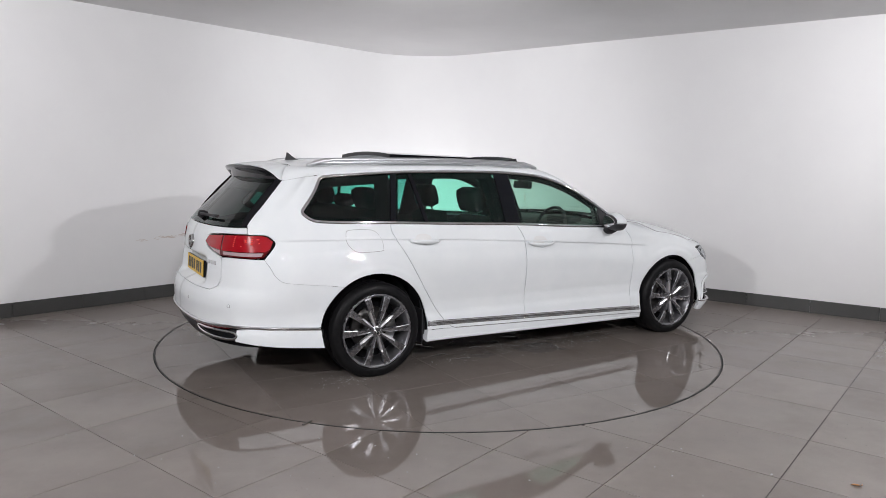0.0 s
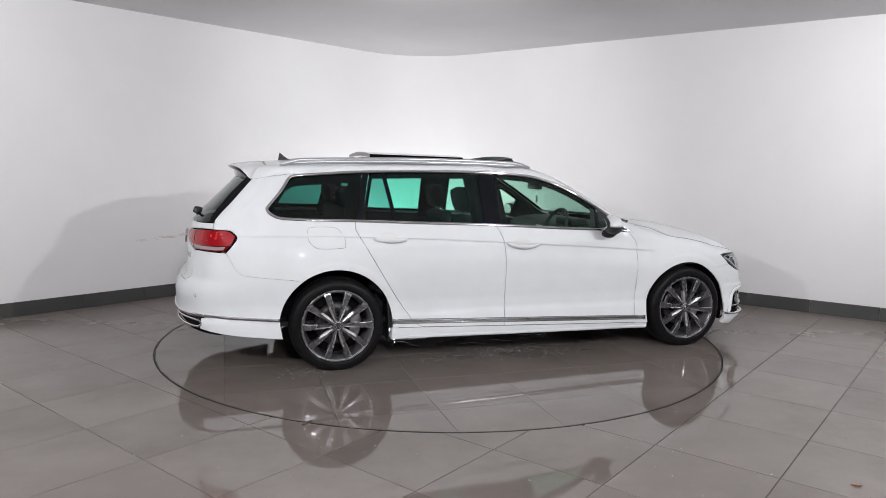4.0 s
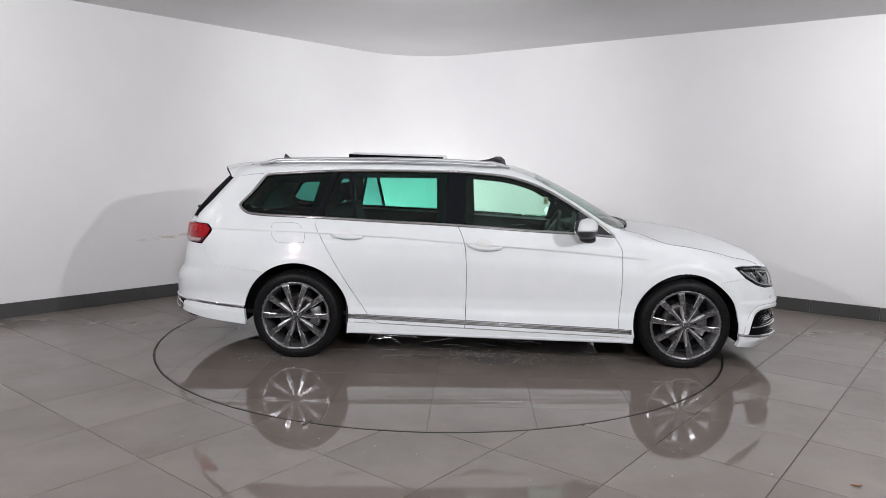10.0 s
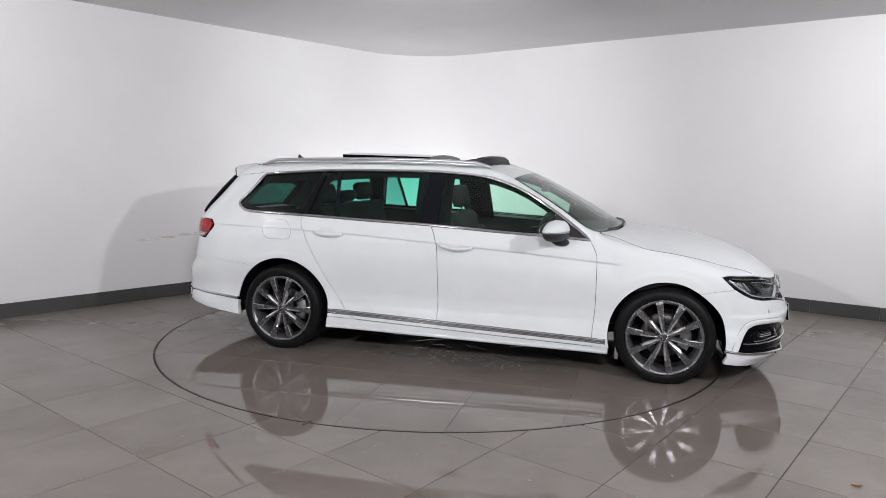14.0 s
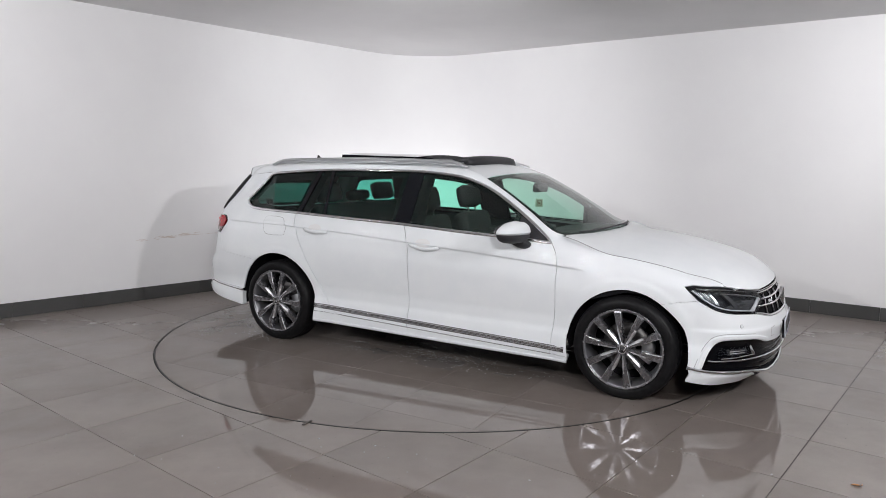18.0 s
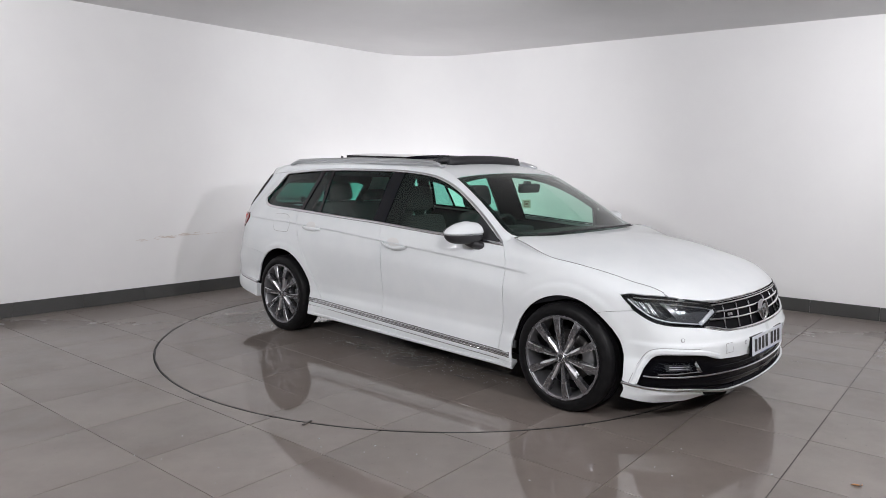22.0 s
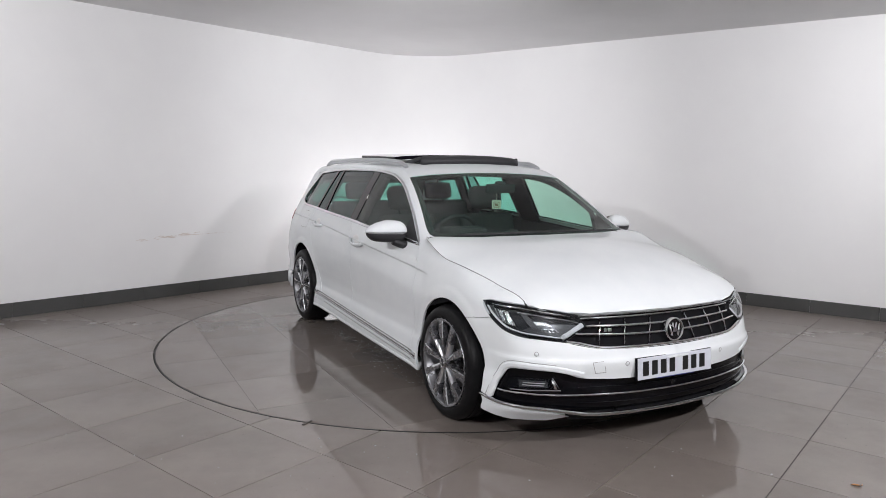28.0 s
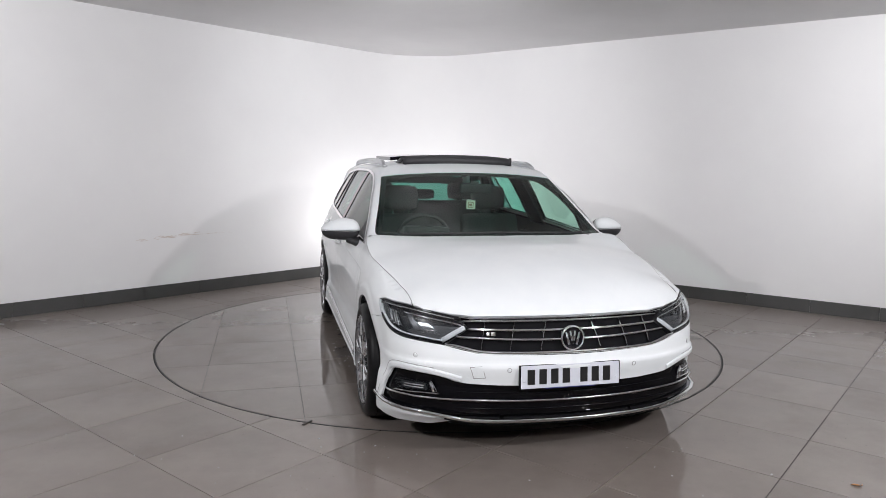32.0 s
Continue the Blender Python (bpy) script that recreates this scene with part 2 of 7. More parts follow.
def build_floor_tiles():
    gap = 0.0019
    left_n = Vector((-LD.y, LD.x))
    right_n = Vector((-RD.y, RD.x))
    near, far = [], bmesh.new()
    for i in range(-18, 18):
        for j in range(-18, 18):
            n0, m0 = 0.025 + TILE * i, -0.54 + TILE * j
            cs = [TNRM * (n0 + a) + TDIR * (m0 + b) for a, b in ((gap, gap), (gap, TILE - gap), (TILE - gap, TILE - gap), (TILE - gap, gap))]
            cs = cs[::-1]
            c = sum(cs, Vector((0, 0))) / 4
            if not (-9 < c.x < 10 and -9 < c.y < 4.4):
                continue
            poly = clip_half(cs, left_n, left_n.dot(L0) - 0.001)
            if len(poly) > 2:
                poly = clip_half(poly, right_n, right_n.dot(R0) - 0.001)
            if len(poly) < 3:
                continue
            whole = len(poly) == 4 and all(q.length > DISC_R + 0.05 for q in poly) and abs((poly[0] - poly[2]).length - (TILE - 2 * gap) * 1.41421) < 1e-4
            if not whole:
                poly = outside_disc(poly, DISC_R + 0.004)
            if len(poly) < 3:
                continue
            if -4.2 < c.x < 4.8 and -4.2 < c.y < 4.2:
                near.append((poly, c, whole))
            else:
                tile_mesh(far, poly, 0.0, 0.012)
    turn = Matrix.Rotation(math.atan2(TDIR.y, TDIR.x), 4, "Z")
    shared = None
    for poly, c, whole in near:
        if whole and shared is not None:
            ob = new("tile", shared)
        else:
            bm = bmesh.new()
            tile_mesh(bm, [q - c for q in poly], 0.0, 0.012)
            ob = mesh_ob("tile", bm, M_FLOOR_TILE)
            if whole:
                shared = ob.data
        ob.location = (c.x, c.y, 0)
        ob.parent = FLOOR
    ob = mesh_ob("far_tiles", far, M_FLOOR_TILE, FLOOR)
    ob["kind"] = "stuff"

def build_skirting():
    """Dark skirting tiles, 0.6 m long, along the walls."""
    trim = tagged(new("baseboard"), "dark grey tiled skirting along the white walls", "skirting", kind="structure")
    def straight(p0, d, n_in, first, count, turn_z):
        for k in range(count):
            a = p0 + d * (first + 0.6 * k)
            bm = bmesh.new()
            box(bm, 0.001, 0.5985, -0.012, 0.0, 0.001, 0.132, 0.001)
            ob = mesh_ob("skirting_tile", bm, M_SKIRT, trim)
            ob.location = (a.x, a.y, 0)
            ob.rotation_euler = (0, 0, turn_z)
    # left wall runs towards the corner, the room lies on its right hand
    straight(TA - LD * 7.8, LD, None, 0.0, 13, math.atan2(LD.y, LD.x))
    straight(TB, RD, None, 0.0, 13, math.atan2(RD.y, RD.x))
    for i in range(0, 14, 7):
        ob = wall_strip("skirting_tile", ARC[i:i + 8], 0.001, 0.132, 0.0, M_SKIRT, 0.012)
        ob.parent = trim
    return trim

build_skirting()

def build_turntable():
    """A round disc, tiled like the floor, with a dark steel rim."""
    root = tagged(new("turntable"), "round grey tiled turntable with a thin dark metal rim", "turntable")
    bm = bmesh.new()
    lathe(bm, [(0.0, -0.05), (DISC_R - 0.004, -0.05), (DISC_R - 0.004, -0.002), (0.0, -0.002)], 128, "z")
    bmesh.ops.remove_doubles(bm, verts=bm.verts[:], dist=1e-5)
    bmesh.ops.recalc_face_normals(bm, faces=bm.faces[:])
    part("deck", bm, M_GROUT, root, "grey joint bed of the disc", smooth=False)
    bm = bmesh.new()
    lathe(bm, [(DISC_R - 0.008, -0.01), (DISC_R - 0.008, 0.0008), (DISC_R, 0.0008), (DISC_R, -0.01)], 160, "z")
    part("rim", bm, mat("rim_steel", (0.008, 0.008, 0.008), 0.5), root, "thin black metal rim", smooth=False)
    r = DISC_R - 0.009
    xs = [-2.74, -2.14, -1.54, -0.945, -0.35, 0.25, 0.845, 1.42, 2.02]
    ys = [-2.43, -1.83, -1.235, -0.64, -0.04, 0.555, 1.15, 1.75, 2.35]
    for i in range(8):
        for j in range(8):
            poly = [Vector((x, y)) + CAR_SHIFT.xy for x, y in ((xs[i], ys[j]), (xs[i + 1], ys[j]), (xs[i + 1], ys[j + 1]), (xs[i], ys[j + 1]))]
            c = sum(poly, Vector((0, 0))) / 4
            poly = [q - (q - c).normalized() * 0.0014 for q in poly]
            for k in range(48):
                n = Vector((math.cos(2 * math.pi * (k + 0.5) / 48), math.sin(2 * math.pi * (k + 0.5) / 48)))
                poly = clip_half(poly, n, r * math.cos(math.pi / 48))
                if len(poly) < 3:
                    break
            if len(poly) < 3:
                continue
            bm = bmesh.new()
            tile_mesh(bm, [q - c for q in poly], 0.0, 0.0015, 0.001)
            ob = part("tile", bm, M_TILE, root, smooth=False)
            ob.location = (c.x, c.y, 0)
    return root

DISC = build_turntable()
# ---------- the car's outer skin, x forward, y to its left, z up; the right side is mirrored from one half ----------
def lin(tab, v):
    return float(np.interp(v, [a for a, b in tab], [b for a, b in tab]))

def spl(tab, v):
    """A smooth curve through a short table (monotone cubic)."""
    xs, ys = [a for a, b in tab], [b for a, b in tab]
    if v <= xs[0]:
        return ys[0]
    if v >= xs[-1]:
        return ys[-1]
    n = len(xs)
    i = max(k for k in range(n - 1) if xs[k] <= v)
    def slope(k):
        if k == 0 or k == n - 1:
            a, b = (0, 1) if k == 0 else (n - 2, n - 1)
            return (ys[b] - ys[a]) / (xs[b] - xs[a])
        d0, d1 = (ys[k] - ys[k - 1]) / (xs[k] - xs[k - 1]), (ys[k + 1] - ys[k]) / (xs[k + 1] - xs[k])
        return 0.0 if d0 * d1 <= 0 else 2 * d0 * d1 / (d0 + d1)
    h = xs[i + 1] - xs[i]
    u = (v - xs[i]) / h
    return ys[i] * (1 + 2 * u) * (1 - u) ** 2 + slope(i) * h * u * (1 - u) ** 2 + ys[i + 1] * u * u * (3 - 2 * u) + slope(i + 1) * h * u * u * (u - 1)

def ease(v, a, b):
    u = min(1.0, max(0.0, (v - a) / (b - a)))
    return u * u * (3 - 2 * u)

# plan of the body at bumper height: half width against length
PLAN = [(2.236, 0.0), (2.228, 0.2), (2.204, 0.4), (2.150, 0.588), (2.067, 0.736), (1.944, 0.846), (1.76, 0.881), (1.40, 0.895), (0.9, 0.902), (0.0, 0.905),
        (-0.9, 0.905), (-1.4, 0.905), (-1.75, 0.897), (-2.05, 0.87), (-2.27, 0.78), (-2.39, 0.61), (-2.445, 0.41), (-2.468, 0.2), (-2.473, 0.0)]

def plan_tables():
    """Smooth plan curve, by arc length s from the middle of the nose to the middle of the tail."""
    n = len(PLAN)
    pts = []
    for i in range(n - 1):
        p0, p1, p2, p3 = PLAN[max(i - 1, 0)], PLAN[i], PLAN[i + 1], PLAN[min(i + 2, n - 1)]
        if i == 0:
            p0 = (p2[0], -p2[1])
        if i == n - 2:
            p3 = (p1[0], -p1[1])
        for k in range(20):
            u = k / 20
            pts.append(tuple(0.5 * (2 * p1[c] + (p2[c] - p0[c]) * u + (2 * p0[c] - 5 * p1[c] + 4 * p2[c] - p3[c]) * u * u
                                    + (3 * p1[c] - p0[c] - 3 * p2[c] + p3[c]) * u ** 3) for c in (0, 1)))
    pts.append(PLAN[-1])
    px, py = np.array([q[0] for q in pts]), np.array([q[1] for q in pts])
    ps = np.concatenate([[0], np.cumsum(np.hypot(np.diff(px), np.diff(py)))])
    return ps, px, py

PS, PXX, PYY = plan_tables()
S_END = float(PS[-1])

def s_at(x):
    """Arc length at which the plan curve has that x."""
    return float(np.interp(-x, -PXX, PS))

def s_nose(y):
    k = int(np.argmax(PYY > 0.84))
    return float(np.interp(y, PYY[:k], PS[:k]))

def s_tail(y):
    k = len(PYY) - int(np.argmax(PYY[::-1] > 0.84))
    return float(np.interp(y, PYY[k:][::-1], PS[k:][::-1]))

NOSE = [(0.14, -0.09), (0.18, -0.05), (0.22, -0.005), (0.27, 0.0), (0.36, -0.005), (0.47, 0.0), (0.52, -0.012), (0.58, -0.035), (0.64, -0.055), (0.69, -0.085), (0.76, -0.16), (0.85, -0.3)]
TAIL = [(0.18, 0.14), (0.26, 0.04), (0.34, 0.0), (0.50, 0.0), (0.56, 0.010), (0.60, 0.032), (0.64, 0.058), (0.70, 0.068), (0.78, 0.078), (0.92, 0.10), (1.0, 0.136), (1.15, 0.282), (1.31, 0.44), (1.40, 0.52)]
FLANK = [(0.15, -0.035), (0.19, -0.006), (0.24, 0.0), (0.30, -0.006), (0.35, -0.014), (0.395, -0.027), (0.45, -0.028), (0.52, -0.02), (0.60, -0.010), (0.74, 0.0), (0.84, -0.002), (0.90, -0.018), (0.97, -0.048), (1.1, -0.115),
         (1.25, -0.195), (1.36, -0.262), (1.42, -0.31)]
TAPER = [(-2.3, 0.05), (-1.8, 0.045), (-1.2, 0.015), (0.0, 0.0), (0.5, 0.02), (0.9, 0.055), (1.4, 0.05), (1.8, 0.02)]
TAILK = [(-2.42, 0.12), (-2.365, 0.22), (-2.3, 0.40), (-2.2, 0.72), (-2.0, 0.93), (-1.8, 1.0)]
# centre line of bonnet, windscreen and roof
SPINE = [(-2.08, 1.40), (-1.9, 1.418), (-1.6, 1.440), (-1.2, 1.452), (-0.75, 1.459), (-0.3, 1.455), (0.0, 1.442), (0.16, 1.424), (0.34, 1.370), (0.6, 1.247), (0.85, 1.110), (1.06, 0.992),
         (1.12, 0.976), (1.3, 0.966), (1.55, 0.937), (1.78, 0.886), (1.98, 0.808), (2.08, 0.752), (2.145, 0.697), (2.18, 0.65)]
CREASE = [(-2.2, 0.935), (-1.66, 0.927), (-1.29, 0.922), (-0.72, 0.90), (-0.16, 0.868), (0.49, 0.826), (1.1, 0.779)]

def bow(y):
    return 0.20 * (abs(y) / 0.8) ** 2.2

def lid(x, y):
    """Height of bonnet, windscreen and roof."""
    w = ease(x, 1.4, 1.9)
    b = (bow(y) * (1 - w) + 0.128 * (abs(y) / 0.686) ** 3.3 * w) * ease(x, -0.1, 0.4)
    crown = 0.055 * (1 - ease(x, -0.1, 0.4)) * (abs(y) / 0.62) ** 2.2 + (0.05 - 0.05 * ease(x, 1.70, 1.98)) * ease(x, 0.95, 1.3) * (abs(y) / 0.75) ** 2.4
    return spl(SPINE, x + b) - crown

HOOD_EDGE = [(0.86, 0.755), (0.93, 0.782), (0.98, 0.824), (1.05, 0.841), (1.15, 0.845), (1.28, 0.838), (1.45, 0.816), (1.6, 0.787), (1.7, 0.764), (1.8, 0.747), (1.95, 0.735), (2.02, 0.715)]
BROW = [(0.0, 0.690), (0.375, 0.691), (0.474, 0.689), (0.562, 0.695), (0.676, 0.711), (0.789, 0.725), (0.845, 0.732), (0.872, 0.738)]

def hood_y(x):
    return spl(HOOD_EDGE, x)

def fender_top(x):
    """Height at which the wing meets the bonnet."""
    return lid(x, hood_y(x))

def skin(s, z, side=-1.0):
    """A point of the upright skin: arc length s along the plan, height z."""
    xr, yr = float(np.interp(s, PS, PXX)), float(np.interp(s, PS, PYY))
    wf, wr = ease(xr, 1.35, 2.1), ease(-xr, 1.55, 2.3)
    x = xr + wf * spl(NOSE, z) + wr * spl(TAIL, z)
    # recess of the rear plate
    if xr < -2.40:
        x += 0.055 * ease(z, 0.603, 0.645) * (1 - ease(z, 0.77, 0.81)) * (1 - ease(yr, 0.30, 0.42))
    wide = (spl(FLANK, z) - lin(TAPER, xr) * ease(z, 0.62, 1.0)) * min(1.0, yr / 0.7)
    wide *= 1 - (1 - lin(TAILK, xr)) * ease(z, 0.70, 0.98)
    # the front lip stands upright
    wide *= 1 - 0.8 * ease(xr, 1.70, 1.78) * (1 - ease(z, 0.19, 0.24))
    y = yr + wide
    if 0.85 < x < 2.01:
        zt = fender_top(x)
        u = min(1.0, max(0.0, (z - zt + 0.10) / 0.095))
        w = (1 - math.sqrt(max(0.0, 1 - u * u))) * ease(x, 0.85, 0.98) * (1 - ease(x, 1.93, 2.01))
        y = y * (1 - w) + hood_y(x) * w
    # ledge across the front bumper
    if xr > 1.74:
        c = ease(z, 0.36, 0.468) * (1 - ease(z, 0.468, 0.488)) * ease(xr, 1.74, 1.90)
        x += 0.010 * c * ease(xr, 1.9, 2.1)
        y += 0.010 * c * (1 - ease(xr, 2.0, 2.2))
    # pressed shoulder line: the skin is drawn in just below it
    if -2.2 < xr < 1.3:
        d = lin(CREASE, xr) - z
        y -= 0.011 * ease(d, 0.0, 0.012) * (1 - ease(d, 0.012, 0.15)) * (1 - ease(xr, 1.03, 1.13)) * ease(xr, -2.2, -1.9)
    # flared wheel arches
    for cx in (1.393, -1.393):
        d = math.hypot(x - cx, z - 0.31)
        y += 0.012 * ease(d, 0.30, 0.36) * (1 - 0.65 * ease(d, 0.418, 0.445) - 0.35 * ease(d, 0.445, 0.52))
    return Vector((x, side * y, z))

def wing_top(xr):
    """Height of the wing's upper edge at a station of the plan."""
    z = fender_top(xr)
    for _ in range(24):
        z = 0.5 * z + 0.5 * fender_top(skin(s_at(xr), z).x if xr > 1.35 else xr)
    return z

def skin_normal(s, z, side=-1.0):
    a, b = skin(min(s + 0.004, S_END), z, side) - skin(max(s - 0.004, 0), z, side), skin(s, z + 0.004, side) - skin(s, z - 0.004, side)
    n = a.cross(b).normalized()
    return n if side > 0 else -n
# ---------- panels: an outline on the skin or on the lid, cut fine, mapped and given an edge ----------
# the nose's lines are drawn on a plainer corner and carried out to the full one
OUT_X = [(1.62, 0.0), (1.70, 0.004), (1.80, 0.006), (1.85, 0.012), (1.90, 0.020), (1.96, 0.027), (2.01, 0.029), (2.06, 0.031), (2.10, 0.030), (2.165, 0.027), (2.205, 0.028)]
OUT_Y = [(0.0, 0.0), (0.1, 0.020), (0.2, 0.040), (0.3, 0.051), (0.4, 0.054), (0.5, 0.054), (0.58, 0.053), (0.65, 0.051), (0.72, 0.046), (0.78, 0.041)]
OUT_Z = [(1.62, 0.0), (1.70, 0.002), (1.85, 0.005), (1.90, 0.008), (1.96, 0.011), (2.06, 0.0135), (2.165, 0.0125), (2.205, 0.007)]
OLD_Y = [(0.0, 2.205), (0.2, 2.197), (0.4, 2.165), (0.58, 2.10), (0.735, 2.0), (0.845, 1.87)]

def lifted(x, z):
    return z + lin(OUT_Z, x) * min(1.35, max(0.7, 1.3 - 1.4 * (z - 0.3)))

def X(x, z):
    return (s_at(x + lin(OUT_X, x)), lifted(x, z)) if x > 1.62 else (s_at(x), z)

def N(y, z):
    return (s_nose(y + lin(OUT_Y, y)), lifted(lin(OLD_Y, y), z))

def T(y, z):
    return (s_tail(y), z)

def flow(pts, n=6, closed=False):
    """A smooth line through control points."""
    k = len(pts)
    out = []
    for i in range(k if closed else k - 1):
        g = (lambda j: pts[j % k]) if closed else (lambda j: pts[min(max(j, 0), k - 1)])
        p0, p1, p2, p3 = g(i - 1), g(i), g(i + 1), g(i + 2)
        for q in range(n):
            u = q / n
            out.append(tuple(0.5 * (2 * b + (c - a) * u + (2 * a - 5 * b + 4 * c - d) * u * u + (3 * b - a - 3 * c + d) * u ** 3)
                             for a, b, c, d in zip(p0, p1, p2, p3)))
    if not closed:
        out.append(tuple(pts[-1]))
    return out

def arch(cx, cz, r, a0, a1, n=20):
    return [X(cx + r * math.cos(radians(a0 + (a1 - a0) * i / n)), cz + r * math.sin(radians(a0 + (a1 - a0) * i / n))) for i in range(n + 1)]

def shrink(poly, d):
    """Move an outline inwards by d."""
    k = len(poly)
    area = sum(poly[i][0] * poly[(i + 1) % k][1] - poly[(i + 1) % k][0] * poly[i][1] for i in range(k))
    sg = 1 if area > 0 else -1
    out = []
    for i in range(k):
        a, b, c = Vector(poly[i - 1]), Vector(poly[i]), Vector(poly[(i + 1) % k])
        d0, d1 = (b - a), (c - b)
        if d0.length < 1e-7 or d1.length < 1e-7:
            out.append(tuple(b))
            continue
        d0.normalize(), d1.normalize()
        n0, n1 = Vector((-d0.y, d0.x)) * sg, Vector((-d1.y, d1.x)) * sg
        m = n0 + n1
        if m.length < 0.3:
            m = n0
        m.normalize()
        out.append(tuple(b + m * min(d / max(m.dot(n0), 0.4), 2.5 * d)))
    return out

def fine_sheet(outline, du, dv, cuts=()):
    """A flat sheet within an outline, cut along a grid."""
    bm = bmesh.new()
    clean = [outline[0]]
    for q in outline[1:]:
        if (Vector(q) - Vector(clean[-1])).length > 1e-5:
            clean.append(q)
    if (Vector(clean[0]) - Vector(clean[-1])).length < 1e-5:
        clean.pop()
    bm.faces.new([bm.verts.new((u, v, 0)) for u, v in clean])
    us, vs = [q[0] for q in clean], [q[1] for q in clean]
    for lo, hi, step, no in ((min(us), max(us), du, (1, 0, 0)), (min(vs), max(vs), dv, (0, 1, 0))):
        n = max(1, int(math.ceil((hi - lo) / step)))
        for i in range(1, n):
            c = lo + (hi - lo) * i / n
            bmesh.ops.bisect_plane(bm, geom=bm.verts[:] + bm.edges[:] + bm.faces[:], dist=1e-6, plane_co=(c, 0, 0) if no[0] else (0, c, 0), plane_no=no)
    for (u0, v0), (u1, v1) in cuts:
        faces = [f for f in bm.faces if min(u0, u1) - 0.02 < f.calc_center_median().x < max(u0, u1) + 0.02]
        if faces:
            geom = list({v for f in faces for v in f.verts}) + list({e for f in faces for e in f.edges}) + faces
            bmesh.ops.bisect_plane(bm, geom=geom, dist=1e-5, plane_co=(u0, v0, 0), plane_no=(v1 - v0, u0 - u1, 0))
    return bm

def raise_sheet(bm, fn, thick, off, up=None):
    """Map a flat sheet into place, turn it outwards, lift it by off and give it a rim of that thickness."""
    for v in bm.verts:
        v.co = fn(v.co.x, v.co.y)
    bm.normal_update()
    tot = 0.0
    for f in bm.faces:
        c = f.calc_center_median()
        ref = up if up else Vector((0 if abs(c.x) < 1.7 else c.x - math.copysign(1.7, c.x), c.y, 0.15 * (c.z - 0.6)))
        tot += f.normal.dot(ref) * f.calc_area()
    if tot < 0:
        bmesh.ops.reverse_faces(bm, faces=bm.faces[:])
        bm.normal_update()
    nor = {v: v.normal.copy() for v in bm.verts}
    if off:
        for v in bm.verts:
            v.co += nor[v] * off
    if thick:
        edges = [e for e in bm.edges if len(e.link_faces) == 1]
        top, low = {}, {}
        for e in edges:
            for v in e.verts:
                if v not in top:
                    top[v] = bm.verts.new(v.co)
                    low[v] = bm.verts.new(v.co - nor[v] * thick)
        for e in edges:
            f = e.link_faces[0]
            lp = next(l for l in f.loops if l.edge == e)
            a, b = lp.vert, lp.link_loop_next.vert
            try:
                bm.faces.new((top[b], top[a], low[a], low[b]))
            except ValueError:
                pass
    return bm

def onto(side, off=0.0):
    return lambda u, v: skin(u, v, side)

def panel_bm(outline, side, du=0.04, dv=0.04, thick=0.012, off=0.0, gap=0.0014, cuts=()):
    o = shrink(outline, gap) if gap else outline
    return raise_sheet(fine_sheet(o, du, dv, cuts), onto(side), thick, off)

def merge(bms):
    """Several bmeshes in one."""
    out = bmesh.new()
    for b in bms:
        me = bpy.data.meshes.new("tmp")
        b.to_mesh(me)
        b.free()
        out.from_mesh(me)
        bpy.data.meshes.remove(me)
    return out

def panel(name, outline, side, material, parent, label="", **k):
    return part(name, panel_bm(outline, side, **k), material, parent, label)

def both(name, outline, material, parent, label="", **k):
    """A panel that runs over the car's middle: two mirrored halves welded."""
    bm = merge([panel_bm(outline, sd, **k) for sd in (-1, 1)])
    bmesh.ops.remove_doubles(bm, verts=[v for v in bm.verts if abs(v.co.y) < 0.004], dist=0.005)
    return part(name, bm, material, parent, label)

def lid_panel(name, outline, material, parent, label="", du=0.04, dv=0.05, thick=0.01, off=0.0, gap=0.0):
    o = shrink(outline, gap) if gap else outline
    bm = raise_sheet(fine_sheet(o, du, dv), lambda x, y: Vector((x, y, lid(x, y))), thick, off, Vector((0.3, 0, 1)))
    return part(name, bm, material, parent, label)

def strip_on_skin(name, line, side, material, parent, wide=0.01, high=0.004, label="", closed=False, off=0.0, smooth=True):
    """A moulding of some width that follows a line on the skin."""
    pts = [skin(u, v, side) + skin_normal(u, v, side) * off for u, v in line]
    ups = [skin_normal(u, v, side) for u, v in line]
    bm = bmesh.new()
    w, h = wide / 2, high
    sweep(bm, pts, [(-w, -0.004), (-w, h * 0.5), (-w * 0.55, h), (w * 0.55, h), (w, h * 0.5), (w, -0.004)], ups, closed)
    return part(name, bm, material, parent, label, smooth)

def both_strip(name, line, material, parent, wide, high, label="", off=0.0):
    """A moulding right across nose or tail; the line starts at the middle."""
    full = [(u, v, 1) for u, v in line[::-1]] + [(u, v, -1) for u, v in line[1:]]
    pts = [skin(u, v, sd) + skin_normal(u, v, sd) * off for u, v, sd in full]
    ups = [skin_normal(u, v, sd) for u, v, sd in full]
    bm = bmesh.new()
    w, h = wide / 2, high
    sweep(bm, pts, [(-w, -0.006), (-w, h * 0.5), (-w * 0.5, h), (w * 0.5, h), (w, h * 0.5), (w, -0.006)], ups)
    return part(name, bm, material, parent, label)

# ---------- car materials ----------
def paint_white():
    m = mat("white_car_paint", (0.8, 0.8, 0.8), 0.5, 0.0, Coat_Weight=0.6, Coat_Roughness=0.012, Coat_IOR=1.45, Specular_IOR_Level=0.06)
    n = noise_of(m, 6, 5)
    r = ramp(m, n, "Fac", [(0.3, (0.745, 0.775, 0.795)), (0.7, (0.78, 0.805, 0.82))])
    wire(m, r, "Color", bsdf(m), "Base Color")
    f = noise_of(m, 700, 2)
    bump_from(m, f, "Fac", 0.02, 0.0004)
    return m

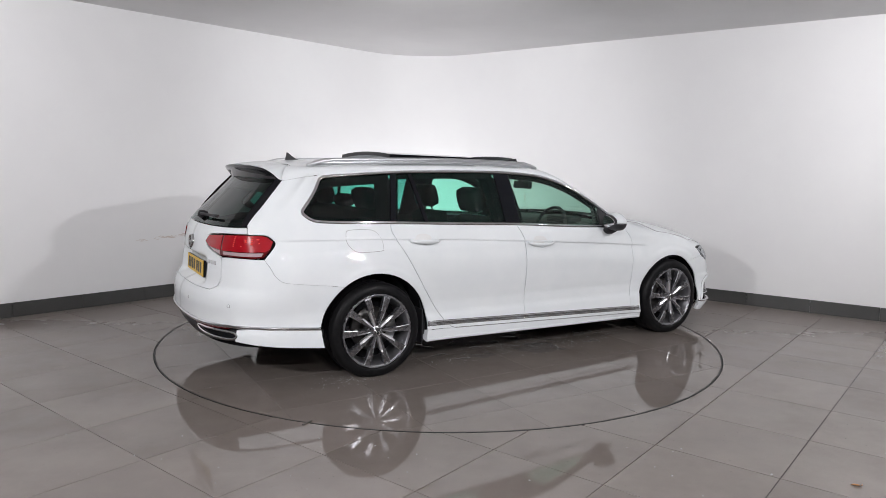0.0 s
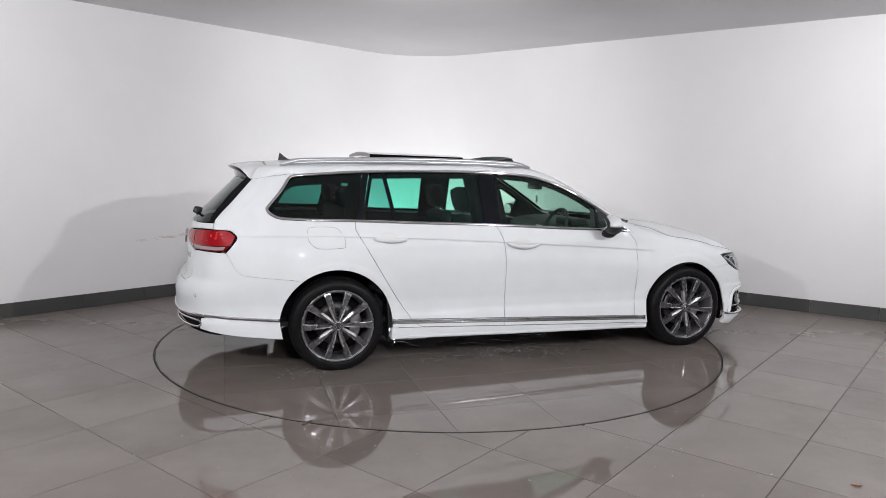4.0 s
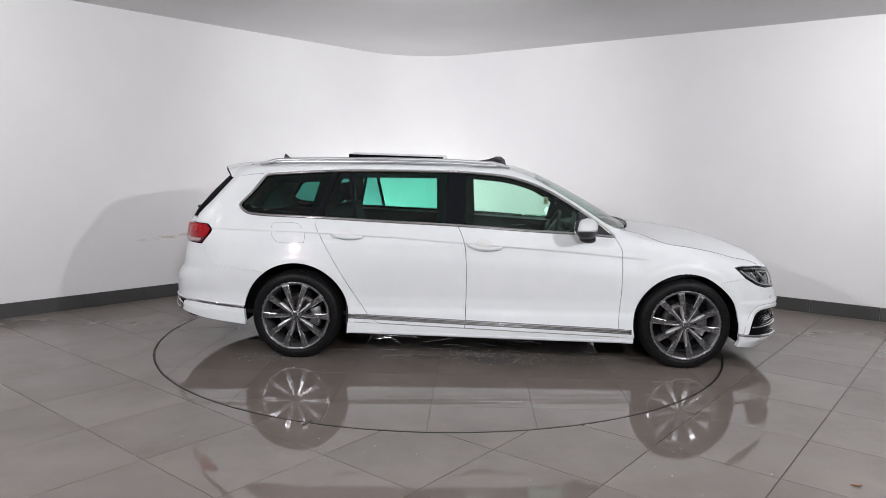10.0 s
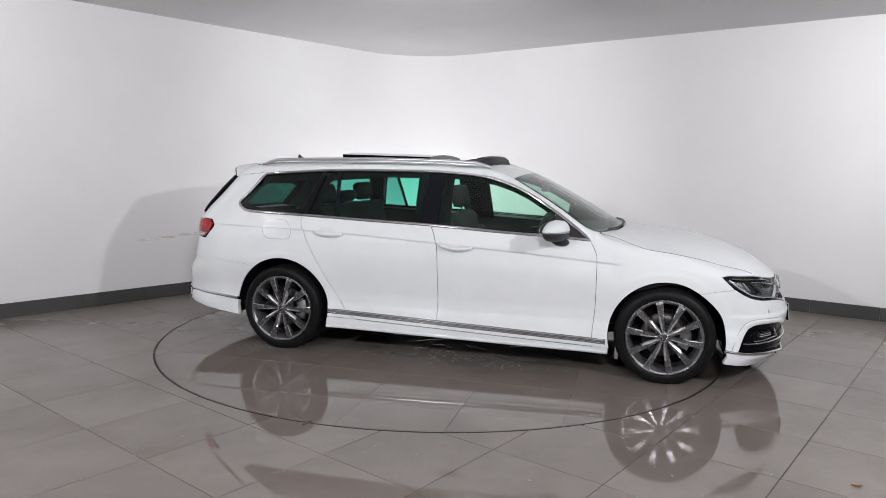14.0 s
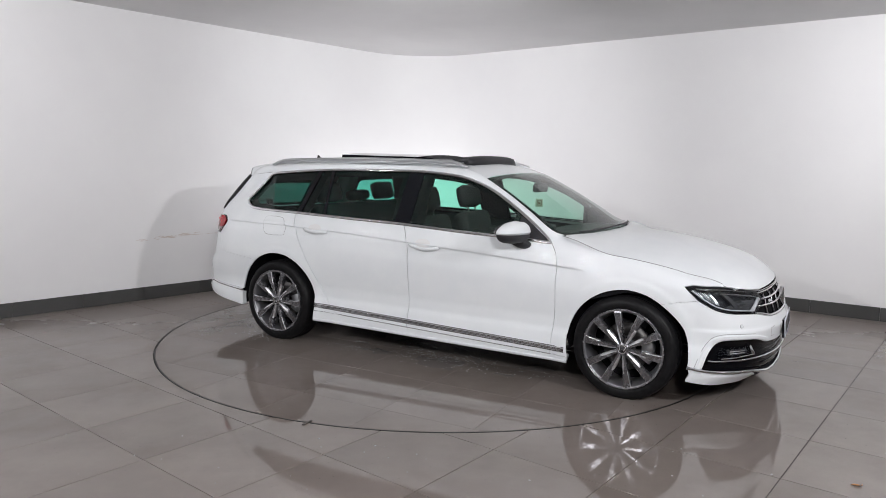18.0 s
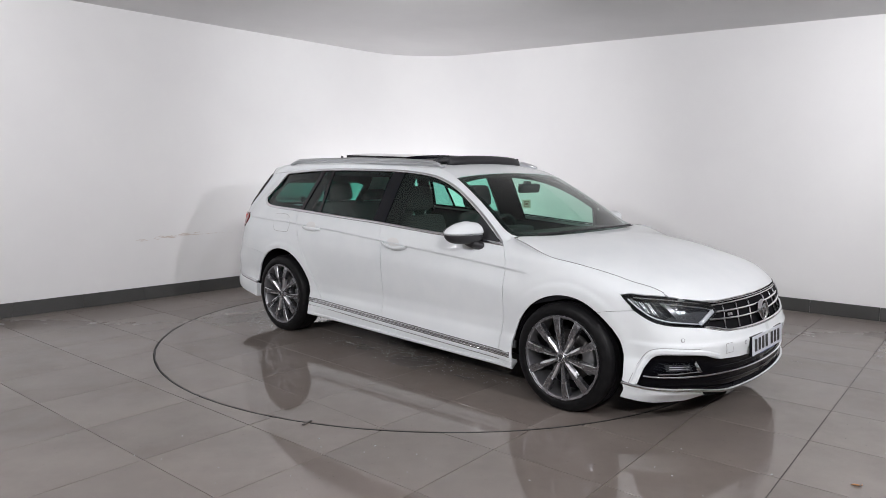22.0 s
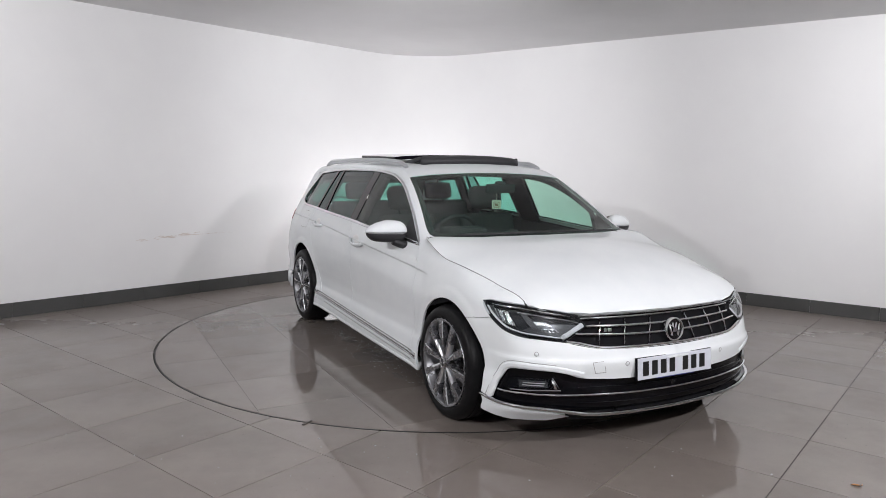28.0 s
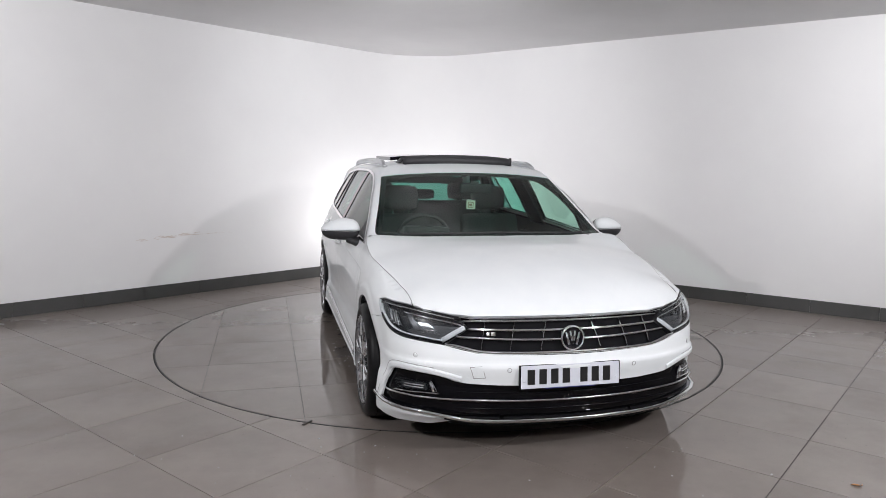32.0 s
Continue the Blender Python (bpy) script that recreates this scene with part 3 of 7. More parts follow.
def glass(name, tint, fresnel=1.45, rough=0.0):
    m = bpy.data.materials.new(name)
    m.use_nodes = True
    t = m.node_tree
    t.nodes.clear()
    out = t.nodes.new("ShaderNodeOutputMaterial")
    mix, tr, gl, fr, pw, ad = (t.nodes.new(k) for k in ("ShaderNodeMixShader", "ShaderNodeBsdfTransparent", "ShaderNodeBsdfGlossy", "ShaderNodeLayerWeight", "ShaderNodeMath", "ShaderNodeMath"))
    tr.inputs["Color"].default_value = (*tint, 1)
    gl.inputs["Roughness"].default_value = rough
    fr.inputs["Blend"].default_value = 0.5
    pw.operation, ad.operation = "POWER", "MULTIPLY_ADD"
    pw.inputs[1].default_value, ad.inputs[1].default_value, ad.inputs[2].default_value = 5.0, 0.93, ((fresnel - 1) / (fresnel + 1)) ** 2 * 1.1
    t.links.new(fr.outputs["Facing"], pw.inputs[0])
    t.links.new(pw.outputs[0], ad.inputs[0])
    t.links.new(ad.outputs[0], mix.inputs[0])
    t.links.new(tr.outputs[0], mix.inputs[1])
    t.links.new(gl.outputs[0], mix.inputs[2])
    t.links.new(mix.outputs[0], out.inputs[0])
    return m

def rubber():
    m = mat("tyre_rubber", (0.006, 0.006, 0.0065), 0.42, 0.0, Specular_IOR_Level=0.12)
    n = noise_of(m, 30, 5)
    r = ramp(m, n, "Fac", [(0.3, (0.006, 0.006, 0.0068)), (0.7, (0.011, 0.0108, 0.0115))])
    wire(m, r, "Color", bsdf(m), "Base Color")
    return m

def cloth():
    m = mat("seat_fabric", (0.022, 0.022, 0.024), 0.85)
    n = noise_of(m, 90, 4)
    r = ramp(m, n, "Fac", [(0.3, (0.014, 0.014, 0.016)), (0.7, (0.028, 0.028, 0.031))])
    wire(m, r, "Color", bsdf(m), "Base Color")
    bump_from(m, n, "Fac", 0.2, 0.002)
    return m

def alloy():
    m = mat("alloy", (0.29, 0.29, 0.31), 0.3, 0.9)
    n = noise_of(m, 25, 5)
    r = ramp(m, n, "Fac", [(0.3, (0.22,) * 3), (0.75, (0.32,) * 3)])
    wire(m, r, "Color", bsdf(m), "Roughness")
    return m

M_PAINT = paint_white()
M_CHROME = mat("chrome", (0.75, 0.76, 0.78), 0.07, 1.0)
M_SATIN = mat("satin_aluminium", (0.62, 0.63, 0.65), 0.36, 1.0)
M_BLACK = mat("gloss_black", (0.004, 0.004, 0.006), 0.05, 0.0, Specular_IOR_Level=0.3)
M_PILLAR = mat("pillar_black", (0.005, 0.006, 0.009), 0.06, 0.0, Specular_IOR_Level=0.35)
M_INTAKE = mat("intake_black", (0.003, 0.003, 0.004), 0.04, 0.0, Specular_IOR_Level=0.2)
M_STRIP = mat("strip_grey", (0.55, 0.555, 0.57), 0.25, 1.0)
M_PLASTIC = mat("black_plastic", (0.020, 0.020, 0.023), 0.55)
M_DARK = mat("dark_cavity", (0.010, 0.010, 0.0115), 0.9, 0.0, Specular_IOR_Level=0.05)
M_RUBBER, M_CLOTH, M_ALLOY = rubber(), cloth(), alloy()
M_BARREL = mat("rim_barrel", (0.28, 0.28, 0.295), 0.32, 0.8)
M_ALLOY_CUT = mat("alloy_polished_face", (0.85, 0.85, 0.88), 0.3, 0.9)
M_TRIM = mat("interior_trim", (0.019, 0.019, 0.022), 0.6)
M_HEAD = mat("headlining", (0.05, 0.05, 0.05), 0.9)
M_BRAKE = mat("brake_steel", (0.11, 0.107, 0.105), 0.4, 0.9)
M_HOUSING = mat("lamp_housing", (0.06, 0.062, 0.068), 0.2, 0.4)
M_DISH = mat("lamp_dish", (0.8, 0.81, 0.83), 0.22, 1.0)
bump_from(M_DISH, noise_of(M_DISH, 70, 2, 0.5), "Fac", 0.7, 0.006)
M_DISHIN = mat("lamp_dish_inner", (0.30, 0.305, 0.32), 0.25, 1.0)
bump_from(M_DISHIN, noise_of(M_DISHIN, 60, 2, 0.5), "Fac", 0.7, 0.006)
M_RED = mat("red_lens", (0.33, 0.005, 0.012), 0.25, 0.0, Coat_Weight=0.6, Coat_Roughness=0.02, Specular_IOR_Level=0.15)
M_REDGLINT = mat("red_glint", (0.85, 0.07, 0.06), 0.2, 0.0, Coat_Weight=1.0)
M_REDDARK = mat("dark_red_lens", (0.10, 0.003, 0.005), 0.1, 0.0, Coat_Weight=1.0)
M_CLEARPL = mat("clear_lens_strip", (0.40, 0.31, 0.32), 0.12, 0.0, Coat_Weight=1.0)
M_SCREEN = glass("windscreen_glass", (0.60, 0.82, 0.73), 1.55)
M_GLASS = glass("green_side_glass", (0.74, 0.97, 0.86), 1.6)
M_PRIVACY = glass("dark_green_glass", (0.17, 0.42, 0.37), 1.62)
M_REARDOOR = glass("green_rear_door_glass", (0.34, 0.76, 0.64), 1.62)
M_REARGLASS = glass("dark_rear_glass", (0.10, 0.26, 0.22), 1.45)
M_CLEAR = glass("clear_lamp_cover", (0.9, 0.92, 0.93), 1.4)
M_YELLOW = mat("yellow_plate", (0.75, 0.48, 0.03), 0.35)
M_WATER = mat("water_film", (0.15, 0.135, 0.128), 0.03, 0.0, Specular_IOR_Level=0.6)
bump_from(M_WATER, noise_of(M_WATER, 70, 4), "Fac", 0.18, 0.003)
# water drops: their sparkle is put into this pale base colour
M_SPARKLE = mat("pale_sparkle", (0.36, 0.36, 0.36), 0.1, 0.0, Specular_IOR_Level=1.0)
M_WHITEPL = mat("white_plate", (0.62, 0.64, 0.70), 0.35)
M_PLATEINK = mat("plate_black", (0.012, 0.012, 0.012), 0.4)
M_BLUE = mat("plate_blue", (0.02, 0.03, 0.16), 0.4)
M_MIRROR = mat("mirror_glass", (0.85, 0.87, 0.88), 0.01, 1.0)
M_JOINT = mat("joint_shade", (0.1, 0.1, 0.1), 0.8)
M_SEAM = mat("seam_grey", (0.3, 0.3, 0.3), 0.6)
M_CARD = mat("tag_card", (0.75, 0.71, 0.6), 0.6)
M_BROWN = mat("tag_print", (0.22, 0.09, 0.04), 0.6)

# ---------- lines that the panels share ----------
FA = (1.40, 0.308, 0.37)     # front arch: centre x, z, radius
RA = (-1.395, 0.312, 0.386)
def sill_top(x):
    return 0.247 - 0.033 * x

B_SPLIT = [(-0.232, 0.986), (-0.194, 0.91), (-0.168, 0.79), (-0.161, 0.5), (-0.166, sill_top(-0.166))]
F_EDGE = [(0.888, 0.924), (0.930, 0.85), (0.941, 0.78), (0.942, 0.515), (0.93, 0.35), (0.925, sill_top(0.925))]
R_EDGE = [(-1.256, 1.022), (-1.258, 0.97), (-1.235, 0.92), (-1.165, 0.80), (-1.005, 0.53), (-0.878, 0.345), (-0.846, 0.308), (-0.806, sill_top(-0.806) + 0.007), (-0.77, sill_top(-0.77))]
BELT = [(0.888, 0.924), (0.62, 0.943), (0.29, 0.957), (-0.232, 0.986), (-0.725, 1.002), (-1.256, 1.022), (-1.60, 1.030), (-1.74, 1.036)]
WIN_TOP = [(0.888, 0.924), (0.807, 0.988), (0.70, 1.066), (0.588, 1.139), (0.46, 1.215), (0.344, 1.270), (0.22, 1.312), (0.096, 1.339), (-0.1, 1.357), (-0.322, 1.366), (-0.75, 1.366), (-1.165, 1.358), (-1.577, 1.332)]
WIN_BACK = [(-1.577, 1.332), (-1.74, 1.318), (-1.84, 1.285), (-1.93, 1.20), (-1.985, 1.125), (-1.975, 1.095), (-1.90, 1.065), (-1.82, 1.043), (-1.74, 1.036)]
HEAD = [(1.80, 0.722), (1.862, 0.730), (1.93, 0.724), (2.0, 0.719), (2.06, 0.709), (2.10, 0.697), (2.14, 0.682)]   # brow of the head lamp
HEAD_LOW = [(2.1, 0.551), (2.045, 0.559), (1.97, 0.571), (1.905, 0.598), (1.845, 0.645)]
LIGHT_OUT = [(-2.305, 0.966), (-2.212, 0.962), (-2.170, 0.953), (-2.122, 0.915), (-2.15, 0.865), (-2.19, 0.816)]
BUMP_R = [(-2.19, 0.815), (-2.15, 0.765), (-2.115, 0.715), (-2.06, 0.676), (-1.95, 0.660), (-1.81, 0.645), (-1.70, 0.635), (-1.625, 0.622)]

def xs(pts):
    return [X(a, b) for a, b in pts]

def arch_arc(c, z_from, z_to):
    """Points of an arch from the rear foot over the top to the front foot; the feet lie at those heights."""
    a0 = 180 - math.degrees(math.asin(max(-1, min(1, (z_from - c[1]) / c[2]))))
    a1 = math.degrees(math.asin(max(-1, min(1, (z_to - c[1]) / c[2]))))
    return arch(c[0], c[1], c[2], a0, a1, 26)

def side_panels(car, sd):
    # front wing
    arc = arch_arc(FA, sill_top(1.04), 0.61)
    top = [(s_at(x), wing_top(x) - 0.002) for x in np.linspace(0.905, 2.05, 32)]
    out = xs(flow(F_EDGE, 4))[::-1] + top + [X(2.022, 0.719), X(1.97, 0.7245), X(1.93, 0.7275), X(1.862, 0.733), X(1.80, 0.724), X(1.815, 0.69), X(1.842, 0.645), X(1.76, 0.634), X(1.68, 0.624)] + arc[::-1]
    line = [X(a, b) for a, b in CREASE]
    cuts = [((a[0], a[1] - d), (b[0], b[1] - d)) for a, b in zip(line, line[1:]) for d in (0.0, 0.004, 0.012)]
    panel("front_wing", out, sd, M_PAINT, car, du=0.025, dv=0.0125, cuts=cuts)
    # doors
    low = lambda a, b: [X(x, sill_top(x)) for x in np.linspace(a, b, 9)]
    belt_f = [q for q in flow(BELT[:4], 5)]
    out = xs(belt_f) + xs(flow(B_SPLIT, 4))[1:] + low(-0.166, 0.925)[1:-1] + xs(flow(F_EDGE, 4))[::-1][:-1]
    door = panel("front_door", out, sd, M_PAINT, car, dv=0.0125, cuts=cuts, gap=0.0022)
    belt_r = [q for q in flow(BELT[3:6], 6)]
    out = xs(belt_r) + xs(flow(R_EDGE, 4))[1:] + low(-0.77, -0.166)[1:-1] + xs(flow(B_SPLIT, 4))[::-1][:-1]
    rear = panel("rear_door", out, sd, M_PAINT, car, dv=0.0125, cuts=cuts, gap=0.0022)
    # quarter panel with the wide rear pillar
    arc = arch_arc(RA, 0.622, sill_top(-1.01))
    out = (xs(flow(R_EDGE, 4)) + [X(-0.92, sill_top(-0.92)), X(-1.0, sill_top(-1.0))] + arc[::-1] + xs(flow(BUMP_R, 4))[::-1][1:]
           + xs(flow(LIGHT_OUT, 3))[::-1][1:] + [X(-2.318, 1.0), X(-2.33, 1.02), X(-2.347, 1.15), X(-2.363, 1.298), X(-2.28, 1.317), X(-2.2, 1.327), X(-1.9, 1.337), X(-1.577, 1.336)]
           + xs(flow(WIN_BACK, 4))[1:] + xs(flow(BELT[5:], 4))[::-1][1:-1])
    panel("quarter_panel", out, sd, M_PAINT, car, du=0.03, dv=0.0125, cuts=cuts)
    # side skirt and its bright strip
    low_l = [X(x, 0.183 - 0.015 * x) for x in np.linspace(1.035, -1.02, 20)]
    high = [X(x, sill_top(x) - 0.003) for x in np.linspace(-1.012, 1.035, 20)]
    panel("side_skirt", low_l + high, sd, M_PAINT, car, thick=0.06, gap=0.0, dv=0.02)
    sill = np.linspace(1.018, -1.008, 24)
    strip = strip_on_skin("sill_strip", [X(x, sill_top(x) + 0.041) for x in sill], sd, M_STRIP, car, 0.030, 0.005, "grey sill strip with bright chrome lines")
    for d, w in ((0.049, 0.010), (0.033, 0.007)):
        strip_on_skin("bright_line", [X(x, sill_top(x) + d) for x in sill], sd, M_CHROME, strip, w, 0.009, "bright chrome line")
    for d in (0.0575, 0.0255):
        strip_on_skin("strip_joint", [X(x, sill_top(x) + d) for x in sill], sd, M_JOINT, car, 0.003, 0.002, "thin dark joint beside the strip")
    strip_on_skin("skirt_joint", [X(x, sill_top(x) - 0.002) for x in np.linspace(0.93, -0.78, 24)], sd, M_SEAM, car, 0.003, 0.0012, "thin joint under the doors")
    strip_on_skin("skirt_lip", [X(x, 0.195 - 0.015 * x) for x in np.linspace(1.03, -1.015, 24)], sd, M_PAINT, car, 0.022, 0.007, "white raised foot of the skirt", smooth=False)
    # handles
    for x0, x1, za, zb in ((-1.135, -0.905, 0.906, 0.897), (-0.155, 0.09, 0.860, 0.848)):
        d = rear if x0 < -0.5 else door
        pts, ups = [], []
        for i in range(13):
            u = i / 12
            s_, z_ = s_at(x0 + (x1 - x0) * u), za + (zb - za) * u
            n = skin_normal(s_, z_, sd)
            pts.append(skin(s_, z_, sd) + n * (0.006 + 0.030 * math.sin(math.pi * min(1, max(0, u))) ** 0.6))
            ups.append(n)
        bm = bmesh.new()
        sc = [0.75 + 0.25 * math.sin(math.pi * i / 12) for i in range(13)]
        sweep(bm, pts, [(0.0165 * math.cos(a), 0.010 * math.sin(a)) for a in np.linspace(0, 2 * math.pi, 11)[:-1]], ups, False, sc)
        part("door_handle", bm, M_PAINT, d)
        xm, zm = (x0 + x1) / 2 - 0.01, (za + zb) / 2 + 0.004
        # recess laid on as a flat disc, its shade put into a darker white
        bowl = [X(xm + 0.062 * math.cos(a), zm + 0.008 + 0.032 * math.sin(a)) for a in np.linspace(0, 2 * math.pi, 21)[:-1]]
        part("handle_shade", panel_bm(bowl, sd, thick=0.001, off=0.0015, gap=0), mat("handle_shade_paint", (0.72, 0.72, 0.72), 0.35) if "handle_shade_paint" not in bpy.data.materials else bpy.data.materials["handle_shade_paint"], d)
    # windows
    bl = lambda x: float(np.interp(-x, [-a for a, b in BELT], [b for a, b in BELT]))
    tp = lambda x: float(np.interp(-x, [-a for a, b in WIN_TOP], [b for a, b in WIN_TOP]))
    ins = 0.006
    f_top = [X(x, tp(x) - ins) for x in np.linspace(0.64, -0.182, 23)]
    out = [X(0.62, bl(0.62) + ins)] + f_top + [X(x, bl(x) + ins) for x in np.linspace(-0.19, 0.5, 10)]
    panel("front_window", out, sd, M_GLASS, car, "clear green-tinted glass", thick=0.0, off=-0.006, gap=0)
    out = [X(0.625, bl(0.625) + ins), X(0.645, tp(0.645) - ins), X(0.76, tp(0.76) - ins), X(0.865, 0.934)]
    panel("sail_lining", [X(0.56, bl(0.56) - 0.01), X(0.60, tp(0.60) - 0.012), X(0.76, tp(0.76) - 0.01), X(0.90, 0.915)], sd, M_TRIM, car, "dark inner corner trim", thick=0.0, off=-0.03, gap=0)
    panel("mirror_sail", out, sd, M_PLASTIC, car, "black triangle before the window", thick=0.004, off=-0.003, gap=0)
    out = [X(-0.19, bl(-0.19) + ins), X(-0.18, tp(-0.18) - ins), X(-0.22, tp(-0.22) - ins), X(-0.309, tp(-0.309) - ins), X(-0.318, bl(-0.318) + ins)]
    panel("centre_pillar", out, sd, M_PILLAR, car, "gloss black pillar cover", thick=0.008, off=-0.002, gap=0)
    out = [X(x, tp(x) - ins) for x in np.linspace(-0.309, -1.01, 12)] + [X(-0.962, bl(-0.962) + ins)] + [X(x, bl(x) + ins) for x in np.linspace(-0.9, -0.318, 8)]
    panel("rear_window", out, sd, M_REARDOOR, car, "dark green-tinted glass", thick=0.0, off=-0.006, gap=0)
    out = [X(-1.01, tp(-1.01) - ins), X(-1.04, tp(-1.04) - ins), X(-0.987, bl(-0.987) + ins), X(-0.962, bl(-0.962) + ins)]
    panel("division_bar", out, sd, M_PILLAR, car, "black window bar", thick=0.006, off=0.0, gap=0)
    out = [X(-1.04, tp(-1.04) - ins), X(-1.13, tp(-1.13) - ins), X(-1.215, bl(-1.215) + ins), X(-0.987, bl(-0.987) + ins)]
    panel("small_window", out, sd, M_PRIVACY, car, "dark fixed corner glass", thick=0.0, off=-0.006, gap=0)
    out = [X(-1.13, tp(-1.13) - ins), X(-1.172, tp(-1.172) - ins), X(-1.252, bl(-1.252) + ins), X(-1.215, bl(-1.215) + ins)]
    panel("rear_pillar", out, sd, M_PILLAR, car, "black rear door pillar", thick=0.006, off=0.0, gap=0)
    back = flow(WIN_BACK, 5)
    out = [X(-1.172, tp(-1.172) - ins), X(-1.4, tp(-1.4) - ins)] + shrink(xs([(-1.252, 1.022)] + [(-1.165, 1.358)] + back + [(-1.6, 1.030)]), ins)[2:-1] + [X(-1.45, bl(-1.45) + ins), X(-1.252, bl(-1.252) + ins)]
    panel("cargo_window", out, sd, M_PRIVACY, car, "dark green-tinted glass", thick=0.0, off=-0.006, gap=0)
    inside = [("front_window_frame", [X(0.62, bl(0.62))] + [X(x, tp(x)) for x in np.linspace(0.64, -0.18, 14)] + [X(x, bl(x)) for x in np.linspace(-0.19, 0.5, 8)], 0.02),
              ("rear_window_frame", [X(x, tp(x)) for x in np.linspace(-0.32, -1.12, 10)] + [X(x, bl(x)) for x in np.linspace(-1.21, -0.32, 10)], 0.026),
              ("cargo_window_frame", [X(-1.18, tp(-1.18)), X(-1.4, tp(-1.4))] + xs(back) + [X(-1.5, bl(-1.5)), X(-1.26, bl(-1.26))], 0.05)]
    for nm, o, wd in inside:
        i_ = shrink(o, wd)
        bm = bmesh.new()
        a = [bm.verts.new(skin(u, v, sd) - skin_normal(u, v, sd) * 0.016) for u, v in o]
        b = [bm.verts.new(skin(u, v, sd) - skin_normal(u, v, sd) * 0.045) for u, v in i_]
        for j in range(len(o)):
            bm.faces.new((a[j], a[(j + 1) % len(o)], b[(j + 1) % len(o)], b[j]))
        part(nm, bm, M_DARK, car, "black inner window frame")
    # cloth-covered pillars inside the cabin
    for nm, x0, x1, sl in (("centre_pillar_lining", -0.13, -0.40, 0.02), ("rear_pillar_lining", -1.13, -1.27, -0.07)):
        o = [X(x0 + sl, bl(x0) - 0.01), X(x0, tp(x0) - 0.01), X(x1, tp(x1) - 0.01), X(x1 + sl, bl(x1) - 0.01)]
        panel(nm, o, sd, M_DARK, car, "dark inner pillar lining", thick=0.02, off=-0.06, gap=0, du=0.05, dv=0.05)
    loop = xs(flow(WIN_TOP, 3))[:-1] + xs(flow(WIN_BACK, 4))[:-1] + xs(flow(BELT, 4))[::-1][:-1]
    strip_on_skin("window_trim", loop, sd, M_CHROME, car, 0.022, 0.010, "bright chrome window surround", closed=True)
    # fuel flap, on the right side alone
    if sd < 0:
        flap = [(-1.555, 0.980), (-1.43, 0.981), (-1.375, 0.965), (-1.338, 0.91), (-1.336, 0.862), (-1.352, 0.845), (-1.50, 0.842), (-1.55, 0.862), (-1.578, 0.90), (-1.582, 0.955)]
        f = xs(flow(flap, 5, True))
        panel("fuel_flap_gap", shrink(f, -0.0012), sd, mat("flap_seam", (0.3, 0.3, 0.3), 0.7), car, "thin grey gap round the flap", thick=0.0, off=0.0008, gap=0)
        panel("fuel_flap", f, sd, M_PAINT, car, thick=0.001, off=0.0022, gap=0)
    # cant rail and windscreen pillar: from the windows up to the lid
    lower = [skin(*X(x, z), sd) for x, z in flow(WIN_TOP, 3)] + [skin(*X(x, z), sd) for x, z in flow([(-1.577, 1.336), (-1.9, 1.337), (-2.2, 1.327), (-2.28, 1.317), (-2.363, 1.298)], 4)[1:]]
    edge = [(0.95, 0.757), (0.86, 0.757), (0.6, 0.692), (0.33, 0.636), (0.1, 0.607), (-0.3, 0.592), (-1.0, 0.588), (-1.55, 0.575), (-1.72, 0.54), (-1.832, 0.459)]
    e_f = flow(edge, 6)
    upper = [Vector((x, sd * y, lid(x, y))) for x, y in e_f]
    a, b = resample(lower, 60), resample(upper, 60)
    part("roof_frame", loft(a, b, 0.14, 6), M_PAINT, car)
    part("pillar_lining", loft([q + Vector((0, -sd * 0.022, -0.012)) for q in a], [q + Vector((0, -sd * 0.012, -0.02)) for q in b], 0.1, 3), M_HEAD, car, "dark pillar and roof edge lining")
    # bright inner door pulls
    for x0 in (0.30, -0.62):
        bm = bmesh.new()
        y0 = skin(*X(x0, 0.86), sd).y
        sweep(bm, [Vector((x0 + d, y0 - sd * (0.075 + 0.02 * math.sin(math.pi * k / 6)), 0.86 + 0.012 * k / 6)) for k, d in enumerate(np.linspace(-0.07, 0.07, 7))], disc_section(0.008, 8))
        part("door_pull", bm, M_CHROME, car, "bright inner door pull")
    # inner door skin and pillars
    inner = [X(x, 0.25) for x in np.linspace(0.98, -1.02, 14)] + [X(-1.05, 0.6), X(-1.25, 0.75), X(-1.75, 0.75), X(-2.2, 0.75)] + [X(-2.15, 1.0), X(-1.95, 1.03)] + [X(x, bl(x) - 0.012) for x in np.linspace(-1.7, 0.86, 18)] + [X(0.98, 0.85)]
    panel("door_lining", inner, sd, M_TRIM, car, "dark inner door trim", thick=0.0, off=-0.05, gap=0, du=0.08, dv=0.08)

def resample(pts, n):
    d = [0.0]
    for a, b in zip(pts, pts[1:]):
        d.append(d[-1] + (b - a).length)
    out = []
    for i in range(n):
        t = d[-1] * i / (n - 1)
        k = min(max(j for j in range(len(d)) if d[j] <= t + 1e-9), len(pts) - 2)
        u = (t - d[k]) / max(d[k + 1] - d[k], 1e-9)
        out.append(pts[k].lerp(pts[k + 1], u))
    return out

